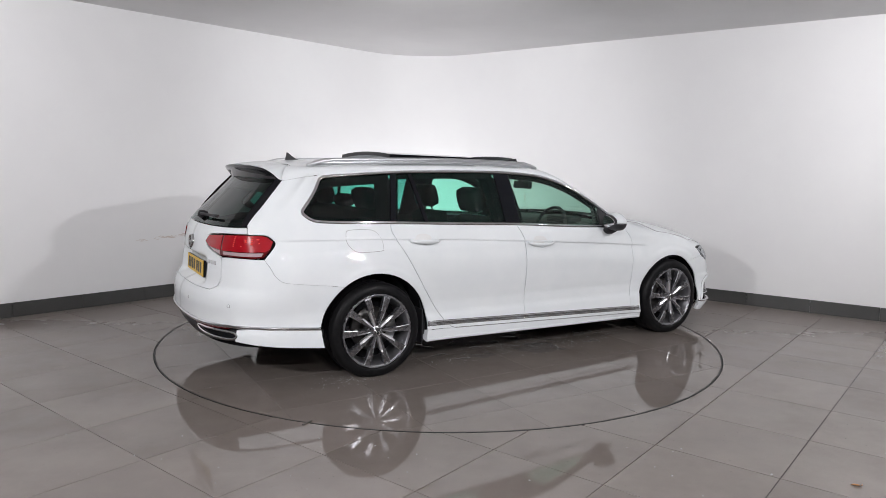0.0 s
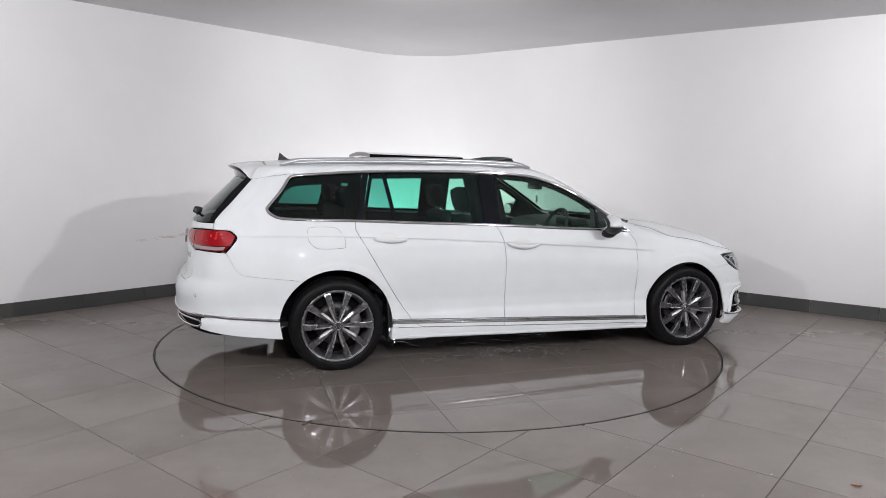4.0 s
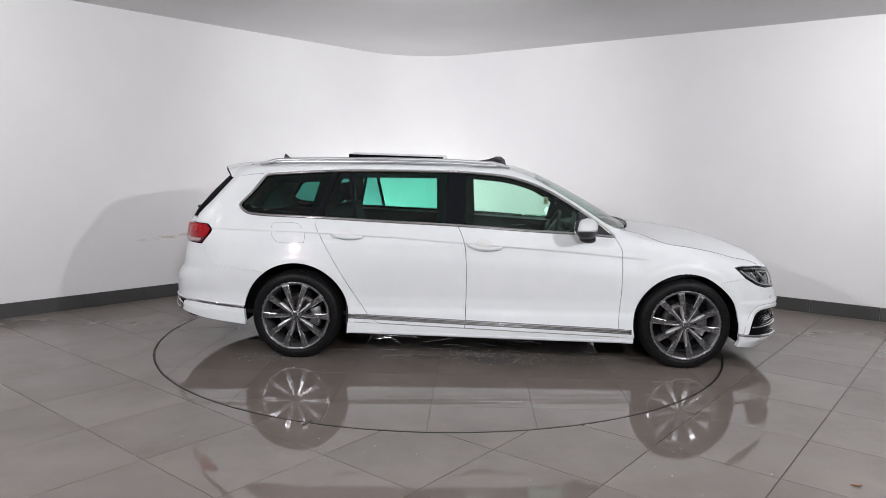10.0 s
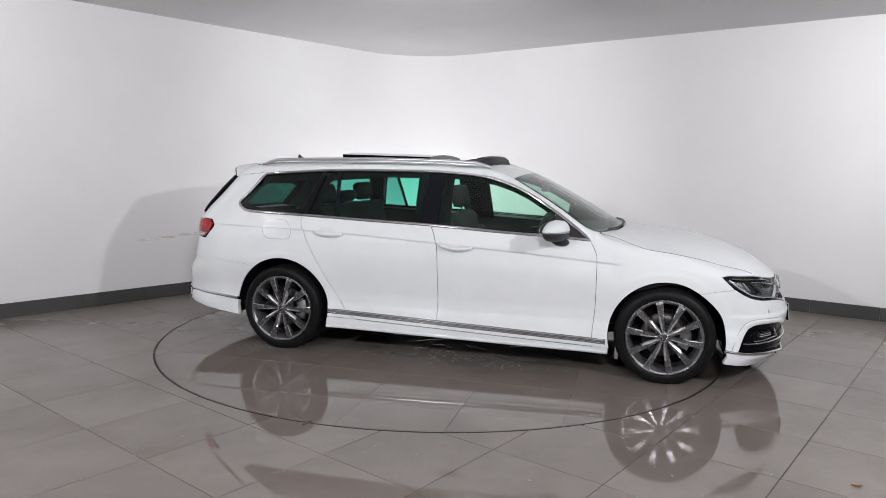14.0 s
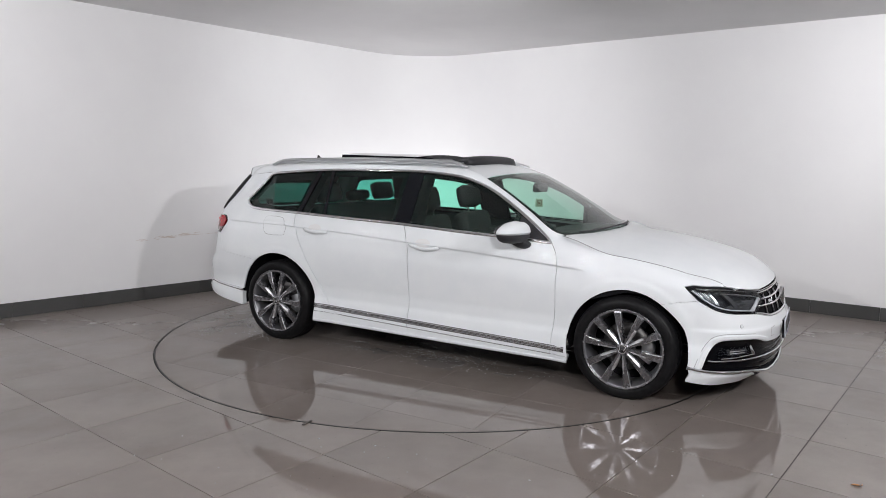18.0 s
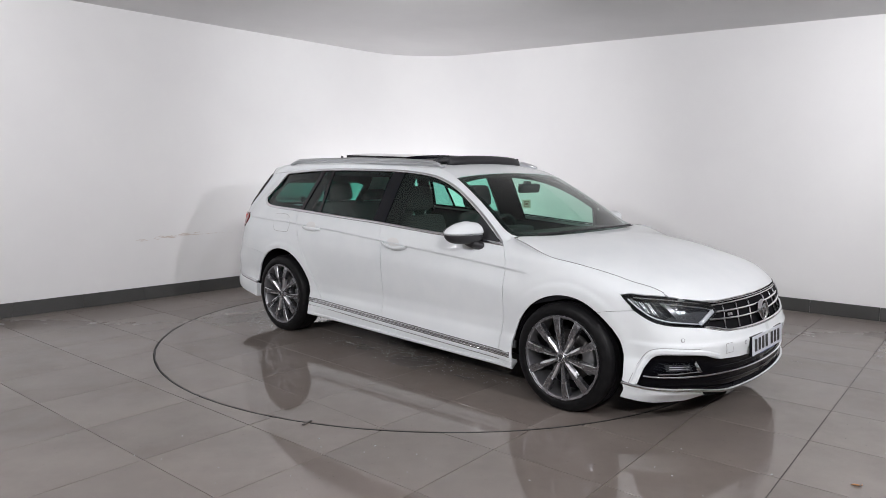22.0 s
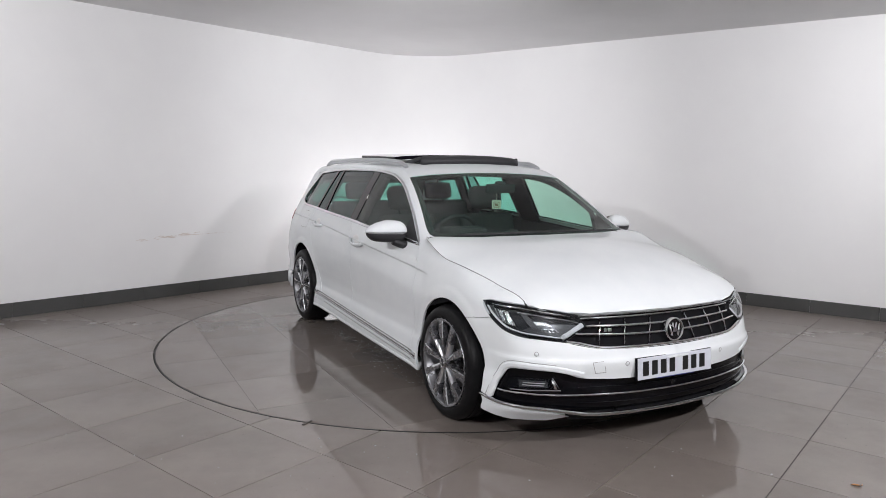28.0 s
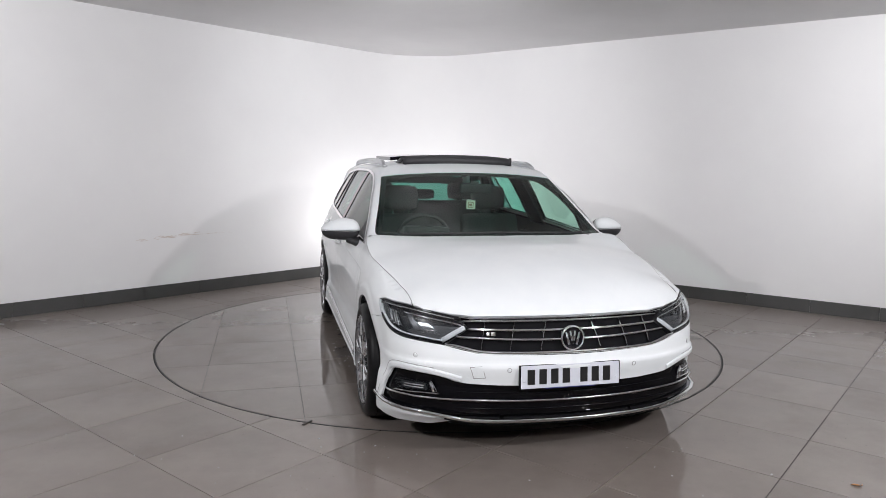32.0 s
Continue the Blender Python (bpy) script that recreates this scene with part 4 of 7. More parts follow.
def loft(a, b, bulge, n):
    """A rounded band between two lines of points."""
    bm = bmesh.new()
    rows = []
    for i in range(len(a)):
        p, q = a[i], b[i]
        t = (a[min(i + 1, len(a) - 1)] - a[max(i - 1, 0)])
        nn = t.cross(q - p).normalized()
        if nn.z < 0:
            nn = -nn
        c = (p + q) / 2 + nn * (q - p).length * bulge * 2
        rows.append([bm.verts.new(p * (1 - u) ** 2 + c * 2 * u * (1 - u) + q * u * u) for u in [k / n for k in range(n + 1)]])
    for r0, r1 in zip(rows, rows[1:]):
        for j in range(n):
            bm.faces.new((r0[j], r0[j + 1], r1[j + 1], r1[j]))
    bm.normal_update()
    if sum(f.normal.z for f in bm.faces) < 0:
        bmesh.ops.reverse_faces(bm, faces=bm.faces[:])
    return bm

def top_panels(car):
    # bonnet: between the wing edges, from the scuttle to the brow of the nose
    side_line = [(x, hood_y(x) - 0.0014) for x in np.linspace(1.0, 1.945, 17)]
    nose = []
    for y in (0.77, 0.69, 0.58, 0.47, 0.34, 0.17, 0.0):
        p_ = skin(s_nose(y), spl(BROW, y) + 0.005, 1)
        nose.append((p_.x, p_.y))
    nose[-1] = (nose[-1][0], 0.0)
    back = [(1.105, 0.0), (1.09, 0.25), (1.05, 0.48), (0.99, 0.66), (0.955, 0.745), (0.965, 0.78)]
    half = back + side_line + nose[1:]
    outline = [(x, y) for x, y in half] + [(x, -y) for x, y in half[::-1][1:-1]]
    brow = [(y, skin(s_nose(y), spl(BROW, y) + 0.005, 1)) for y in np.linspace(0, 0.77, 15)]
    def bonnet_at(x, y):
        ya = min(abs(y), 0.74)
        xf = float(np.interp(ya, [q.y for k, q in brow], [q.x for k, q in brow]))
        drop = lid(xf, ya) - float(np.interp(ya, [q.y for k, q in brow], [q.z for k, q in brow]))
        return Vector((x, y, lid(x, y) - drop * ease(x, xf - 0.14, xf)))
    part("bonnet", raise_sheet(fine_sheet(outline, 0.03, 0.04), bonnet_at, 0.015, 0.0, Vector((0.3, 0, 1))), M_PAINT, car)
    for sd in (-1, 1):
        line = [Vector((x, sd * (hood_y(x) - 0.001), lid(x, hood_y(x)) + 0.0012)) for x in np.linspace(0.95, 1.92, 44)]
        bm = bmesh.new()
        sweep(bm, line, [(-0.0008, -0.004), (-0.0008, 0.0), (0.0008, 0.0), (0.0008, -0.004)])
        part("bonnet_joint", bm, M_SEAM, car, "thin dark joint beside the bonnet", smooth=False)
    # windscreen
    ws = [(0.362, 0.0), (0.358, 0.2), (0.345, 0.40), (0.322, 0.60), (0.330, 0.632), (0.5, 0.668), (0.7, 0.713), (0.86, 0.75), (0.90, 0.752), (0.93, 0.735), (0.985, 0.62), (1.04, 0.44), (1.075, 0.22), (1.085, 0.0)]
    full = ws + [(x, -y) for x, y in ws[::-1][1:-1]]
    lid_panel("windscreen", full, M_SCREEN, car, "green-tinted windscreen", thick=0.0, off=0.002)
    # black border of the screen: a ring just under the glass
    ring = shrink(full, 0.035)
    bm = bmesh.new()
    o = [bm.verts.new((x, y, lid(x, y) - 0.003)) for x, y in shrink(full, -0.006)]
    i = [bm.verts.new((x, y, lid(x, y) - 0.003)) for x, y in ring]
    k = len(o)
    for j in range(k):
        bm.faces.new((o[j], o[(j + 1) % k], i[(j + 1) % k], i[j]))
    part("screen_border", bm, M_BLACK, car, "black printed border of the screen")
    # scuttle under the wipers
    cow = [(1.075, 0.0), (1.065, 0.22), (1.03, 0.44), (0.975, 0.62), (0.92, 0.735), (0.96, 0.76), (1.0, 0.70), (1.07, 0.48), (1.115, 0.25), (1.13, 0.0)]
    lid_panel("scuttle", cow + [(x, -y) for x, y in cow[::-1][1:-1]], M_PLASTIC, car, "black plastic scuttle", thick=0.0, off=-0.012)
    for y0, y1 in ((-0.62, 0.02), (0.02, 0.60)):
        bm = bmesh.new()
        sweep(bm, [Vector((1.085 - 0.24 * abs(y) ** 2.2, y, lid(1.085 - 0.24 * abs(y) ** 2.2, y) + 0.012)) for y in np.linspace(y0, y1, 12)], disc_section(0.007, 6))
        part("wiper", bm, M_PLASTIC, car, "black windscreen wiper")
    # cover over the far wiper's pivot
    bm = bmesh.new()
    soft_block(bm, -0.06, 0.055, -0.04, 0.04, -0.03, 0.018, 0.018, pose(0.985, 0.66, lid(0.985, 0.66) - 0.022, -14, 16, 30))
    part("wiper_pivot", bm, M_PLASTIC, car, "black cover of the wiper pivot")
    # roof with a sunroof opening
    yr = lambda x: float(np.interp(-x, [-0.34, -0.1, 0.3, 1.0, 1.55, 1.72, 1.78, 1.832], [0.636, 0.607, 0.592, 0.588, 0.575, 0.54, 0.51, 0.459]))
    xs_ = sorted(set([0.352, 0.28, 0.2, 0.11, 0.0] + [round(v, 3) for v in np.linspace(-0.1, -0.62, 8)] + [round(v, 3) for v in np.linspace(-0.72, -1.832, 17)]), reverse=True)
    bm = bmesh.new()
    fr = [-1, -0.9, -0.8, -0.70, -0.45, -0.22, 0, 0.22, 0.45, 0.70, 0.8, 0.9, 1]
    rows = []
    for i, x in enumerate(xs_):
        row = []
        for f in fr:
            y = f * yr(x)
            xx = x
            if i == 0:
                xx = 0.365 - 0.09 * (abs(y) / 0.63) ** 2.2 * 0.45
            row.append(bm.verts.new((xx, y, lid(xx, y))))
        rows.append(row)
    for r, (a, b) in enumerate(zip(rows, rows[1:])):
        for j in range(len(fr) - 1):
            xm = (xs_[r] + xs_[r + 1]) / 2
            if -0.62 < xm < 0.1 and abs(fr[j] + fr[j + 1]) / 2 < 0.7:
                continue
            bm.faces.new((a[j], a[j + 1], b[j + 1], b[j]))
    bm.normal_update()
    if sum(f.normal.z for f in bm.faces) < 0:
        bmesh.ops.reverse_faces(bm, faces=bm.faces[:])
    part("roof", bm, M_PAINT, car)
    for nm, x0, x1 in (("front_headlining", 0.345, 0.12), ("headlining", -0.64, -1.83)):
        bm = bmesh.new()
        rw = [[bm.verts.new((x, f * (yr(x) - 0.01), lid(x, f * yr(x)) - 0.03 - 0.03 * ease(-x, 1.3, 1.75))) for f in np.linspace(-1, 1, 9)] for x in np.linspace(x0, x1, 8)]
        for a, b in zip(rw, rw[1:]):
            for j in range(8):
                bm.faces.new((a[j], b[j], b[j + 1], a[j + 1]))
        part(nm, bm, M_HEAD, car, "dark fabric headlining")

def nose_parts(car):
    # bumper skin
    arc = arch(FA[0], FA[1], FA[2], 54.7, -11.4, 14)
    out = [X(1.842, 0.6445), X(1.76, 0.6335), X(1.68, 0.6235)] + arc + xs([(1.80, 0.24), (1.842, 0.248)])
    out += xs(flow([(1.842, 0.248), (1.852, 0.285), (1.872, 0.345), (1.90, 0.395), (1.94, 0.411), (2.02, 0.409), (2.085, 0.401), (2.118, 0.380), (2.14, 0.371)], 3))[1:]
    out += [N(0.33, 0.366), N(0.15, 0.365), N(0.0, 0.365), N(0.0, 0.513)]
    out += [N(0.15, 0.514), N(0.33, 0.516), N(0.425, 0.519), N(0.50, 0.533), N(0.575, 0.549)]
    out += xs(flow(HEAD_LOW, 4))[1:]
    both("front_bumper", out, M_PAINT, car, du=0.03, dv=0.0105, gap=0.0006)
    # raised blade round the air intakes
    for sd in (-1, 1):
        line = xs(flow([(1.822, 0.245), (1.836, 0.29), (1.855, 0.35), (1.885, 0.409), (1.935, 0.430), (2.02, 0.427), (2.085, 0.416), (2.13, 0.392)], 4))
        strip_on_skin("intake_blade", line, sd, M_PAINT, car, 0.028, 0.007, "white raised blade beside the intake", smooth=False)
        seam = xs(flow([(1.803, 0.247), (1.817, 0.295), (1.838, 0.357), (1.874, 0.424), (1.93, 0.4495), (2.02, 0.4465), (2.07, 0.440)], 4))
        strip_on_skin("blade_seam", seam, sd, M_SEAM, car, 0.0028, 0.0014, "thin grey joint round the blade")
    # dark lower intake, set back
    out = xs([(1.835, 0.235), (1.852, 0.285), (1.872, 0.345), (1.90, 0.395), (1.94, 0.411), (2.085, 0.401), (2.14, 0.371)]) + [N(0.33, 0.366), N(0.0, 0.365), N(0.0, 0.17), N(0.4, 0.175), N(0.57, 0.185), N(0.72, 0.21)]
    both("lower_intake", out, M_INTAKE, car, "black lower intake", off=-0.022, gap=0, du=0.04, dv=0.03)
    for z0, wd in ((0.325, 0.005), (0.245, 0.005)):
        both_strip("intake_slat", [N(y, z0) for y in np.linspace(0, 0.52, 10)], M_BLACK, car, wd, 0.004, "black intake slat", off=-0.02)
    both_strip("intake_chrome_bar", [N(y, 0.291 - 0.004 * (y / 0.7) ** 2) for y in np.linspace(0, 0.70, 16)] + xs([(1.95, 0.289), (1.90, 0.289), (1.868, 0.293)]), M_CHROME, car, 0.011, 0.010, "chrome bar across the intake", off=-0.012)
    both_strip("lip_strip", [N(y, 0.186 + 0.035 * ease(y, 0.35, 0.72)) for y in np.linspace(0, 0.74, 18)] + xs([(1.94, 0.226), (1.88, 0.230), (1.82, 0.238), (1.766, 0.248)]), M_CHROME, car, 0.018, 0.012, "chrome strip along the front lip")
    # fog lamps
    for sd in (-1, 1):
        fo = xs([(1.905, 0.335), (1.93, 0.368), (2.062, 0.366), (2.085, 0.315), (2.0, 0.309), (1.915, 0.306)])
        panel("fog_lamp", fo, sd, M_BLACK, car, "rectangular fog lamp", thick=0.01, off=-0.016, gap=0.006)
        panel("fog_reflector", xs([(1.955, 0.354), (2.048, 0.354), (2.058, 0.322), (1.965, 0.320)]), sd, M_HOUSING, car, "grey ribbed fog lamp reflector", thick=0.004, off=-0.0125, gap=0)
        for zr in (0.330, 0.342):
            strip_on_skin("fog_rib", xs([(1.975, zr), (2.01, zr), (2.045, zr)]), sd, M_SATIN, car, 0.004, 0.003, "thin silver rib", off=-0.011)
        strip_on_skin("fog_lamp_blade", xs([(2.062, 0.362), (2.072, 0.338), (2.078, 0.316)]), sd, M_CHROME, car, 0.014, 0.008, "upright chrome blade at the fog lamp", off=-0.006)
        panel("fog_lamp_cover", fo, sd, M_CLEAR, car, "clear fog lamp cover", thick=0.0, off=-0.010, gap=0)
        strip_on_skin("fog_lamp_frame", xs([(1.93, 0.303), (2.0, 0.305), (2.09, 0.311), (2.062, 0.369)]), sd, M_CHROME, car, 0.007, 0.006, "thin chrome fog lamp frame", off=-0.008)
        # white lip under the chrome
        lip = xs([(1.772, 0.238), (1.82, 0.228), (1.90, 0.216), (2.02, 0.205), (2.10, 0.185), (2.124, 0.172), (2.08, 0.138), (1.97, 0.133), (1.905, 0.142), (1.85, 0.152), (1.800, 0.161)])
        panel("front_lip", lip, sd, M_PAINT, car, thick=0.03, gap=0, du=0.03, dv=0.012)
    # black lip coloured darker than plastic to hold the shadow under the nose
    out = [N(0.0, 0.18), N(0.3, 0.18), N(0.56, 0.182), N(0.52, 0.150), N(0.3, 0.145), N(0.0, 0.145)]
    both("lip_underside", out, M_DARK, car, "black lip, the shadow under the nose put into its colour", gap=0, thick=0.1, dv=0.02)
    # grille
    top = [(s_nose(y), spl(BROW, y) - 0.004) for y in (0.0, 0.17, 0.34, 0.46, 0.542)]
    out = top + [N(0.45, 0.632), N(0.575, 0.552), N(0.50, 0.530), N(0.425, 0.516), N(0.33, 0.513), N(0.15, 0.512), N(0.0, 0.512)]
    both("grille_back", out, M_DARK, car, "black grille back", off=-0.03, gap=0, thick=0.0)
    for z0, z1, y1, wd in ((0.672, 0.666, 0.475, 0.010), (0.628, 0.630, 0.455, 0.013), (0.583, 0.592, 0.515, 0.013)):
        both_strip("grille_bar", [N(y, z0 + (z1 - z0) * (y / y1) ** 2) for y in np.linspace(0, y1, 14)], M_CHROME, car, wd, 0.012, "chrome grille bar", off=-0.016)
    both_strip("grille_bar", [N(y, 0.524 + 0.03 * ease(y, 0.38, 0.57)) for y in np.linspace(0, 0.57, 18)], M_CHROME, car, 0.016, 0.014, "chrome lower grille bar", off=-0.012)
    both_strip("grille_brow", [(s_nose(y), spl(BROW, y) - 0.004) for y in np.linspace(0, 0.542, 14)], M_CHROME, car, 0.004, 0.003, "thin chrome line under the bonnet")
    for yy in (0.10, 0.235, 0.37):
        for sd in (-1, 1):
            strip_on_skin("grille_stay", [N(yy + 0.012 * k, z) for k, z in enumerate((0.665, 0.62, 0.58, 0.53))], sd, M_CHROME, car, 0.0026, 0.014, "slim chrome grille stay", off=-0.027)
    c = skin(0.0, 0.593, -1)
    badge(car, pose(c.x + 0.004, 0, 0.593, 0, 84, 0), 0.062)
    # small line badge on the grille
    bm = bmesh.new()
    for dx, w in ((-0.02, 0.016), (0.004, 0.022)):
        box(bm, dx - w / 2, dx + w / 2, -0.003, 0.003, -0.009, 0.009, 0.002)
    q, n = skin(*N(0.345, 0.608), -1), skin_normal(*N(0.345, 0.608), -1)
    ob = part("line_badge", bm, M_CHROME, car, "small chrome badge on the grille")
    ob.matrix_basis = Matrix.Translation(q - n * 0.004) @ n.to_track_quat("-Y", "Z").to_matrix().to_4x4()
    # head lamps
    for sd in (-1, 1):
        head_lamp(car, sd)
        for y, z in ((0.716, 0.491), (0.288, 0.445)):
            sensor(car, *N(y, z), sd)
    tow = [N(0.400, 0.404), N(0.452, 0.402), N(0.470, 0.454), N(0.417, 0.457)]
    panel("tow_cover_gap", shrink(tow, -0.002), -1, M_SEAM, car, "thin seam round the cover", thick=0.0, off=0.0008, gap=0)
    panel("tow_cover", tow, -1, M_PAINT, car, thick=0.001, off=0.0018, gap=0.0)
    # number plate, its characters as plain bars
    number_plate(car, pose(2.241, -0.021, 0.423, 0, 0, 90) @ pose(0, 0, 0, -4, 0, 0), M_WHITEPL, True)

def sensor(car, s, z, sd):
    c, n = skin(s, z, sd), skin_normal(s, z, sd)
    bm = bmesh.new()
    lathe(bm, [(0.0088, -0.002), (0.0092, 0.0006), (0.0112, 0.0006), (0.0115, -0.004)], 18, "z")
    ob = part("parking_sensor", bm, bpy.data.materials.get("sensor_grey") or mat("sensor_grey", (0.25, 0.25, 0.26), 0.4), car, "round parking sensor with a grey ring")
    bm = bmesh.new()
    lathe(bm, [(0.0, 0.0012), (0.007, 0.001), (0.0088, -0.0004)], 18, "z")
    part("sensor_face", bm, M_PAINT, ob)
    ob.matrix_basis = Matrix.Translation(c + n * 0.0015) @ n.to_track_quat("Z", "Y").to_matrix().to_4x4()

def badge(car, m, r):
    """A round chrome badge with plain slanted bars."""
    b = bmesh.new()
    lathe(b, [(0.0, 0.002), (r * 0.84, 0.002), (r * 0.84, -0.01)], 28, "z")
    back = part("badge", b, M_BLACK, car, "round badge with a chrome ring")
    back.matrix_basis = m
    b = bmesh.new()
    lathe(b, [(r * 0.82, 0.0), (r * 0.85, 0.010), (r * 0.93, 0.012), (r, 0.006), (r, -0.01)], 32, "z")
    part("ring", b, M_CHROME, back)
    for p, q in (((-0.56, 0.46), (-0.30, -0.52)), ((-0.20, 0.56), (-0.07, -0.20)), ((0.20, 0.56), (0.07, -0.20)), ((0.56, 0.46), (0.30, -0.52))):
        b = bmesh.new()
        sweep(b, [Vector((-v[1] * r, v[0] * r, 0.006)) for v in (p, q)], [(-0.005, -0.003), (-0.005, 0.003), (0.005, 0.003), (0.005, -0.003)])
        part("badge_bar", b, M_CHROME, back)

def head_lamp(car, sd):
    out = xs(flow(HEAD, 4)) + [N(0.482, 0.672), N(0.452, 0.632), N(0.575, 0.551)] + xs(flow(HEAD_LOW, 4))[1:] + [X(1.82, 0.675), X(1.805, 0.70)]
    # housing: a bowl set back behind the cover
    bowl = panel("head_lamp", out, sd, M_HOUSING, car, "swept head lamp with dark housing and chrome reflectors", thick=0.0, off=-0.055, gap=0.001, du=0.03, dv=0.02)
    bm = bmesh.new()
    k = len(out)
    rim0 = [skin(u, v, sd) - skin_normal(u, v, sd) * 0.001 for u, v in out]
    rim1 = [skin(u, v, sd) - skin_normal(u, v, sd) * 0.055 for u, v in out]
    a, b = [bm.verts.new(q) for q in rim0], [bm.verts.new(q) for q in rim1]
    for j in range(k):
        bm.faces.new((a[j], a[(j + 1) % k], b[(j + 1) % k], b[j]))
    part("lamp_wall", bm, M_PLASTIC, bowl)
    def glow(nm, poly, off, material, label, thick=0.02):
        part(nm, panel_bm(poly, sd, thick=thick, off=off, gap=0, du=0.02, dv=0.02), material, bowl, label)
    grey = bpy.data.materials.get("lamp_grey") or mat("lamp_grey", (0.12, 0.122, 0.13), 0.3, 0.6)
    glow("outer_reflector", xs([(1.872, 0.700), (1.945, 0.696), (1.958, 0.618), (1.918, 0.632), (1.886, 0.655)]), -0.038, M_DISH, "bright outer reflector", 0.004)
    glow("inner_reflector", xs([(2.016, 0.652), (2.068, 0.648), (2.098, 0.596), (2.045, 0.598)]), -0.030, M_DISHIN, "grey faceted inner reflector", 0.004)
    # ribbed reflectors: upright bright ribs, the outer bank taller than the inner
    for x0, n, za, zb, lean in ((1.872, 7, 0.704, 0.640, 0.010),):
        for k in range(n):
            x = x0 + 0.0115 * k
            low = zb - 0.0035 * k if x0 < 2 else zb
            strip_on_skin("reflector_rib", xs([(x, za - 0.001 * k), (x + lean * 0.5, (za + low) / 2), (x + lean, low)]), sd, M_DISH if k % 3 != 1 else grey, bowl, 0.0085, 0.005 + 0.003 * (k % 2), "upright bright reflector rib", off=-0.030, smooth=False)
    for x, z, w in ((1.912, 0.637, 0.010), (1.935, 0.628, 0.007), (1.925, 0.690, 0.006)):
        strip_on_skin("reflector_step", xs([(x - w, z), (x + w, z + 0.002)]), sd, M_DISH, bowl, 0.007, 0.010, "small bright reflector step", off=-0.022, smooth=False)
    # grey inner floor and the dark wedge between the dishes
    glow("lamp_floor", xs([(1.985, 0.60), (2.035, 0.628), (2.09, 0.640), (2.135, 0.640)]) + [N(0.50, 0.612), N(0.56, 0.575)] + xs([(2.085, 0.574), (2.03, 0.577)]), -0.03, grey, "smooth grey lamp floor", 0.01)
    glow("outer_wall", xs([(1.832, 0.708), (1.86, 0.714), (1.868, 0.66), (1.88, 0.636), (1.855, 0.658)]), -0.02, grey, "smooth grey end wall", 0.01)
    # slanted reflector blades beside the dishes
    glow("reflector_blade", xs([(1.992, 0.694), (2.012, 0.692), (2.044, 0.612), (2.024, 0.602)]), -0.022, grey, "slanted grey reflector blade", 0.014)
    # pale bars: a slanted one at the inner edge, a long one across the middle, one along the lower edge
    pale = bpy.data.materials.get("lamp_bar") or mat("lamp_bar", (0.62, 0.63, 0.66), 0.2)
    strip_on_skin("corner_bar", [N(0.468, 0.638), N(0.512, 0.614), N(0.554, 0.588), N(0.585, 0.571)], sd, pale, bowl, 0.024, 0.008, "pale slanted light bar", off=-0.018)
    strip_on_skin("middle_bar", xs([(1.985, 0.690), (2.03, 0.683), (2.08, 0.673), (2.12, 0.660), (2.145, 0.645)]), sd, M_CHROME, bowl, 0.007, 0.006, "slim chrome bar", off=-0.018)
    strip_on_skin("brow_bar", xs([(1.87, 0.719), (1.93, 0.714), (2.0, 0.708), (2.06, 0.698), (2.10, 0.687), (2.13, 0.675)]), sd, M_CHROME, bowl, 0.007, 0.006, "slim chrome bar", off=-0.012)
    strip_on_skin("lower_bar", xs(flow([(1.836, 0.706), (1.852, 0.684), (1.874, 0.658), (1.922, 0.616), (1.98, 0.592), (2.05, 0.579), (2.10, 0.571)], 4)), sd, pale, bowl, 0.007, 0.008, "slim pale bar along the lamp's foot", off=-0.008)
    part("lamp_cover", panel_bm(out, sd, thick=0.0, off=0.001, gap=0.001, du=0.03, dv=0.02), M_CLEAR, bowl, "clear lamp cover")

def number_plate(car, m, ground, front):
    """A pressed plate in a black holder. The plate looks along its own -y."""
    bm = bmesh.new()
    box(bm, -0.261, 0.261, -0.002, 0.012, -0.0585, 0.0565, 0.004)
    h = part("plate_holder", bm, M_BLACK, car, "black plate holder", smooth=False)
    h.matrix_basis = m
    bm = bmesh.new()
    box(bm, -0.254, 0.254, -0.0065, -0.002, -0.0545, 0.0545, 0.002)
    part("plate", bm, ground, h, "pale number plate" if front else "yellow number plate", smooth=False)
    x = -0.222
    for i, w in enumerate((0.038, 0.038, 0.038, 0.038, 0, 0.038, 0.038, 0.038)):
        if not w:
            x += 0.032
            continue
        bm = bmesh.new()
        box(bm, x, x + w, -0.0082, -0.006, -0.036, 0.036, 0.001)
        part("plate_bar", bm, M_PLATEINK, h, "plain black bar", smooth=False)
        x += w + 0.0215
    for xx in (-0.238, 0.238):
        bm = bmesh.new()
        lathe(bm, [(0.0, -0.0095), (0.004, -0.009), (0.006, -0.0065)], 12, "y", pose(xx, 0, -0.02))
        part("screw_cap", bm, M_WHITEPL if front else M_YELLOW, h)
    if front:
        bm = bmesh.new()
        box(bm, -0.13, 0.13, -0.0078, -0.004, -0.0580, -0.0550, 0.0)
        part("holder_print", bm, M_BLUE, h, "narrow blue strip under the plate", smooth=False)

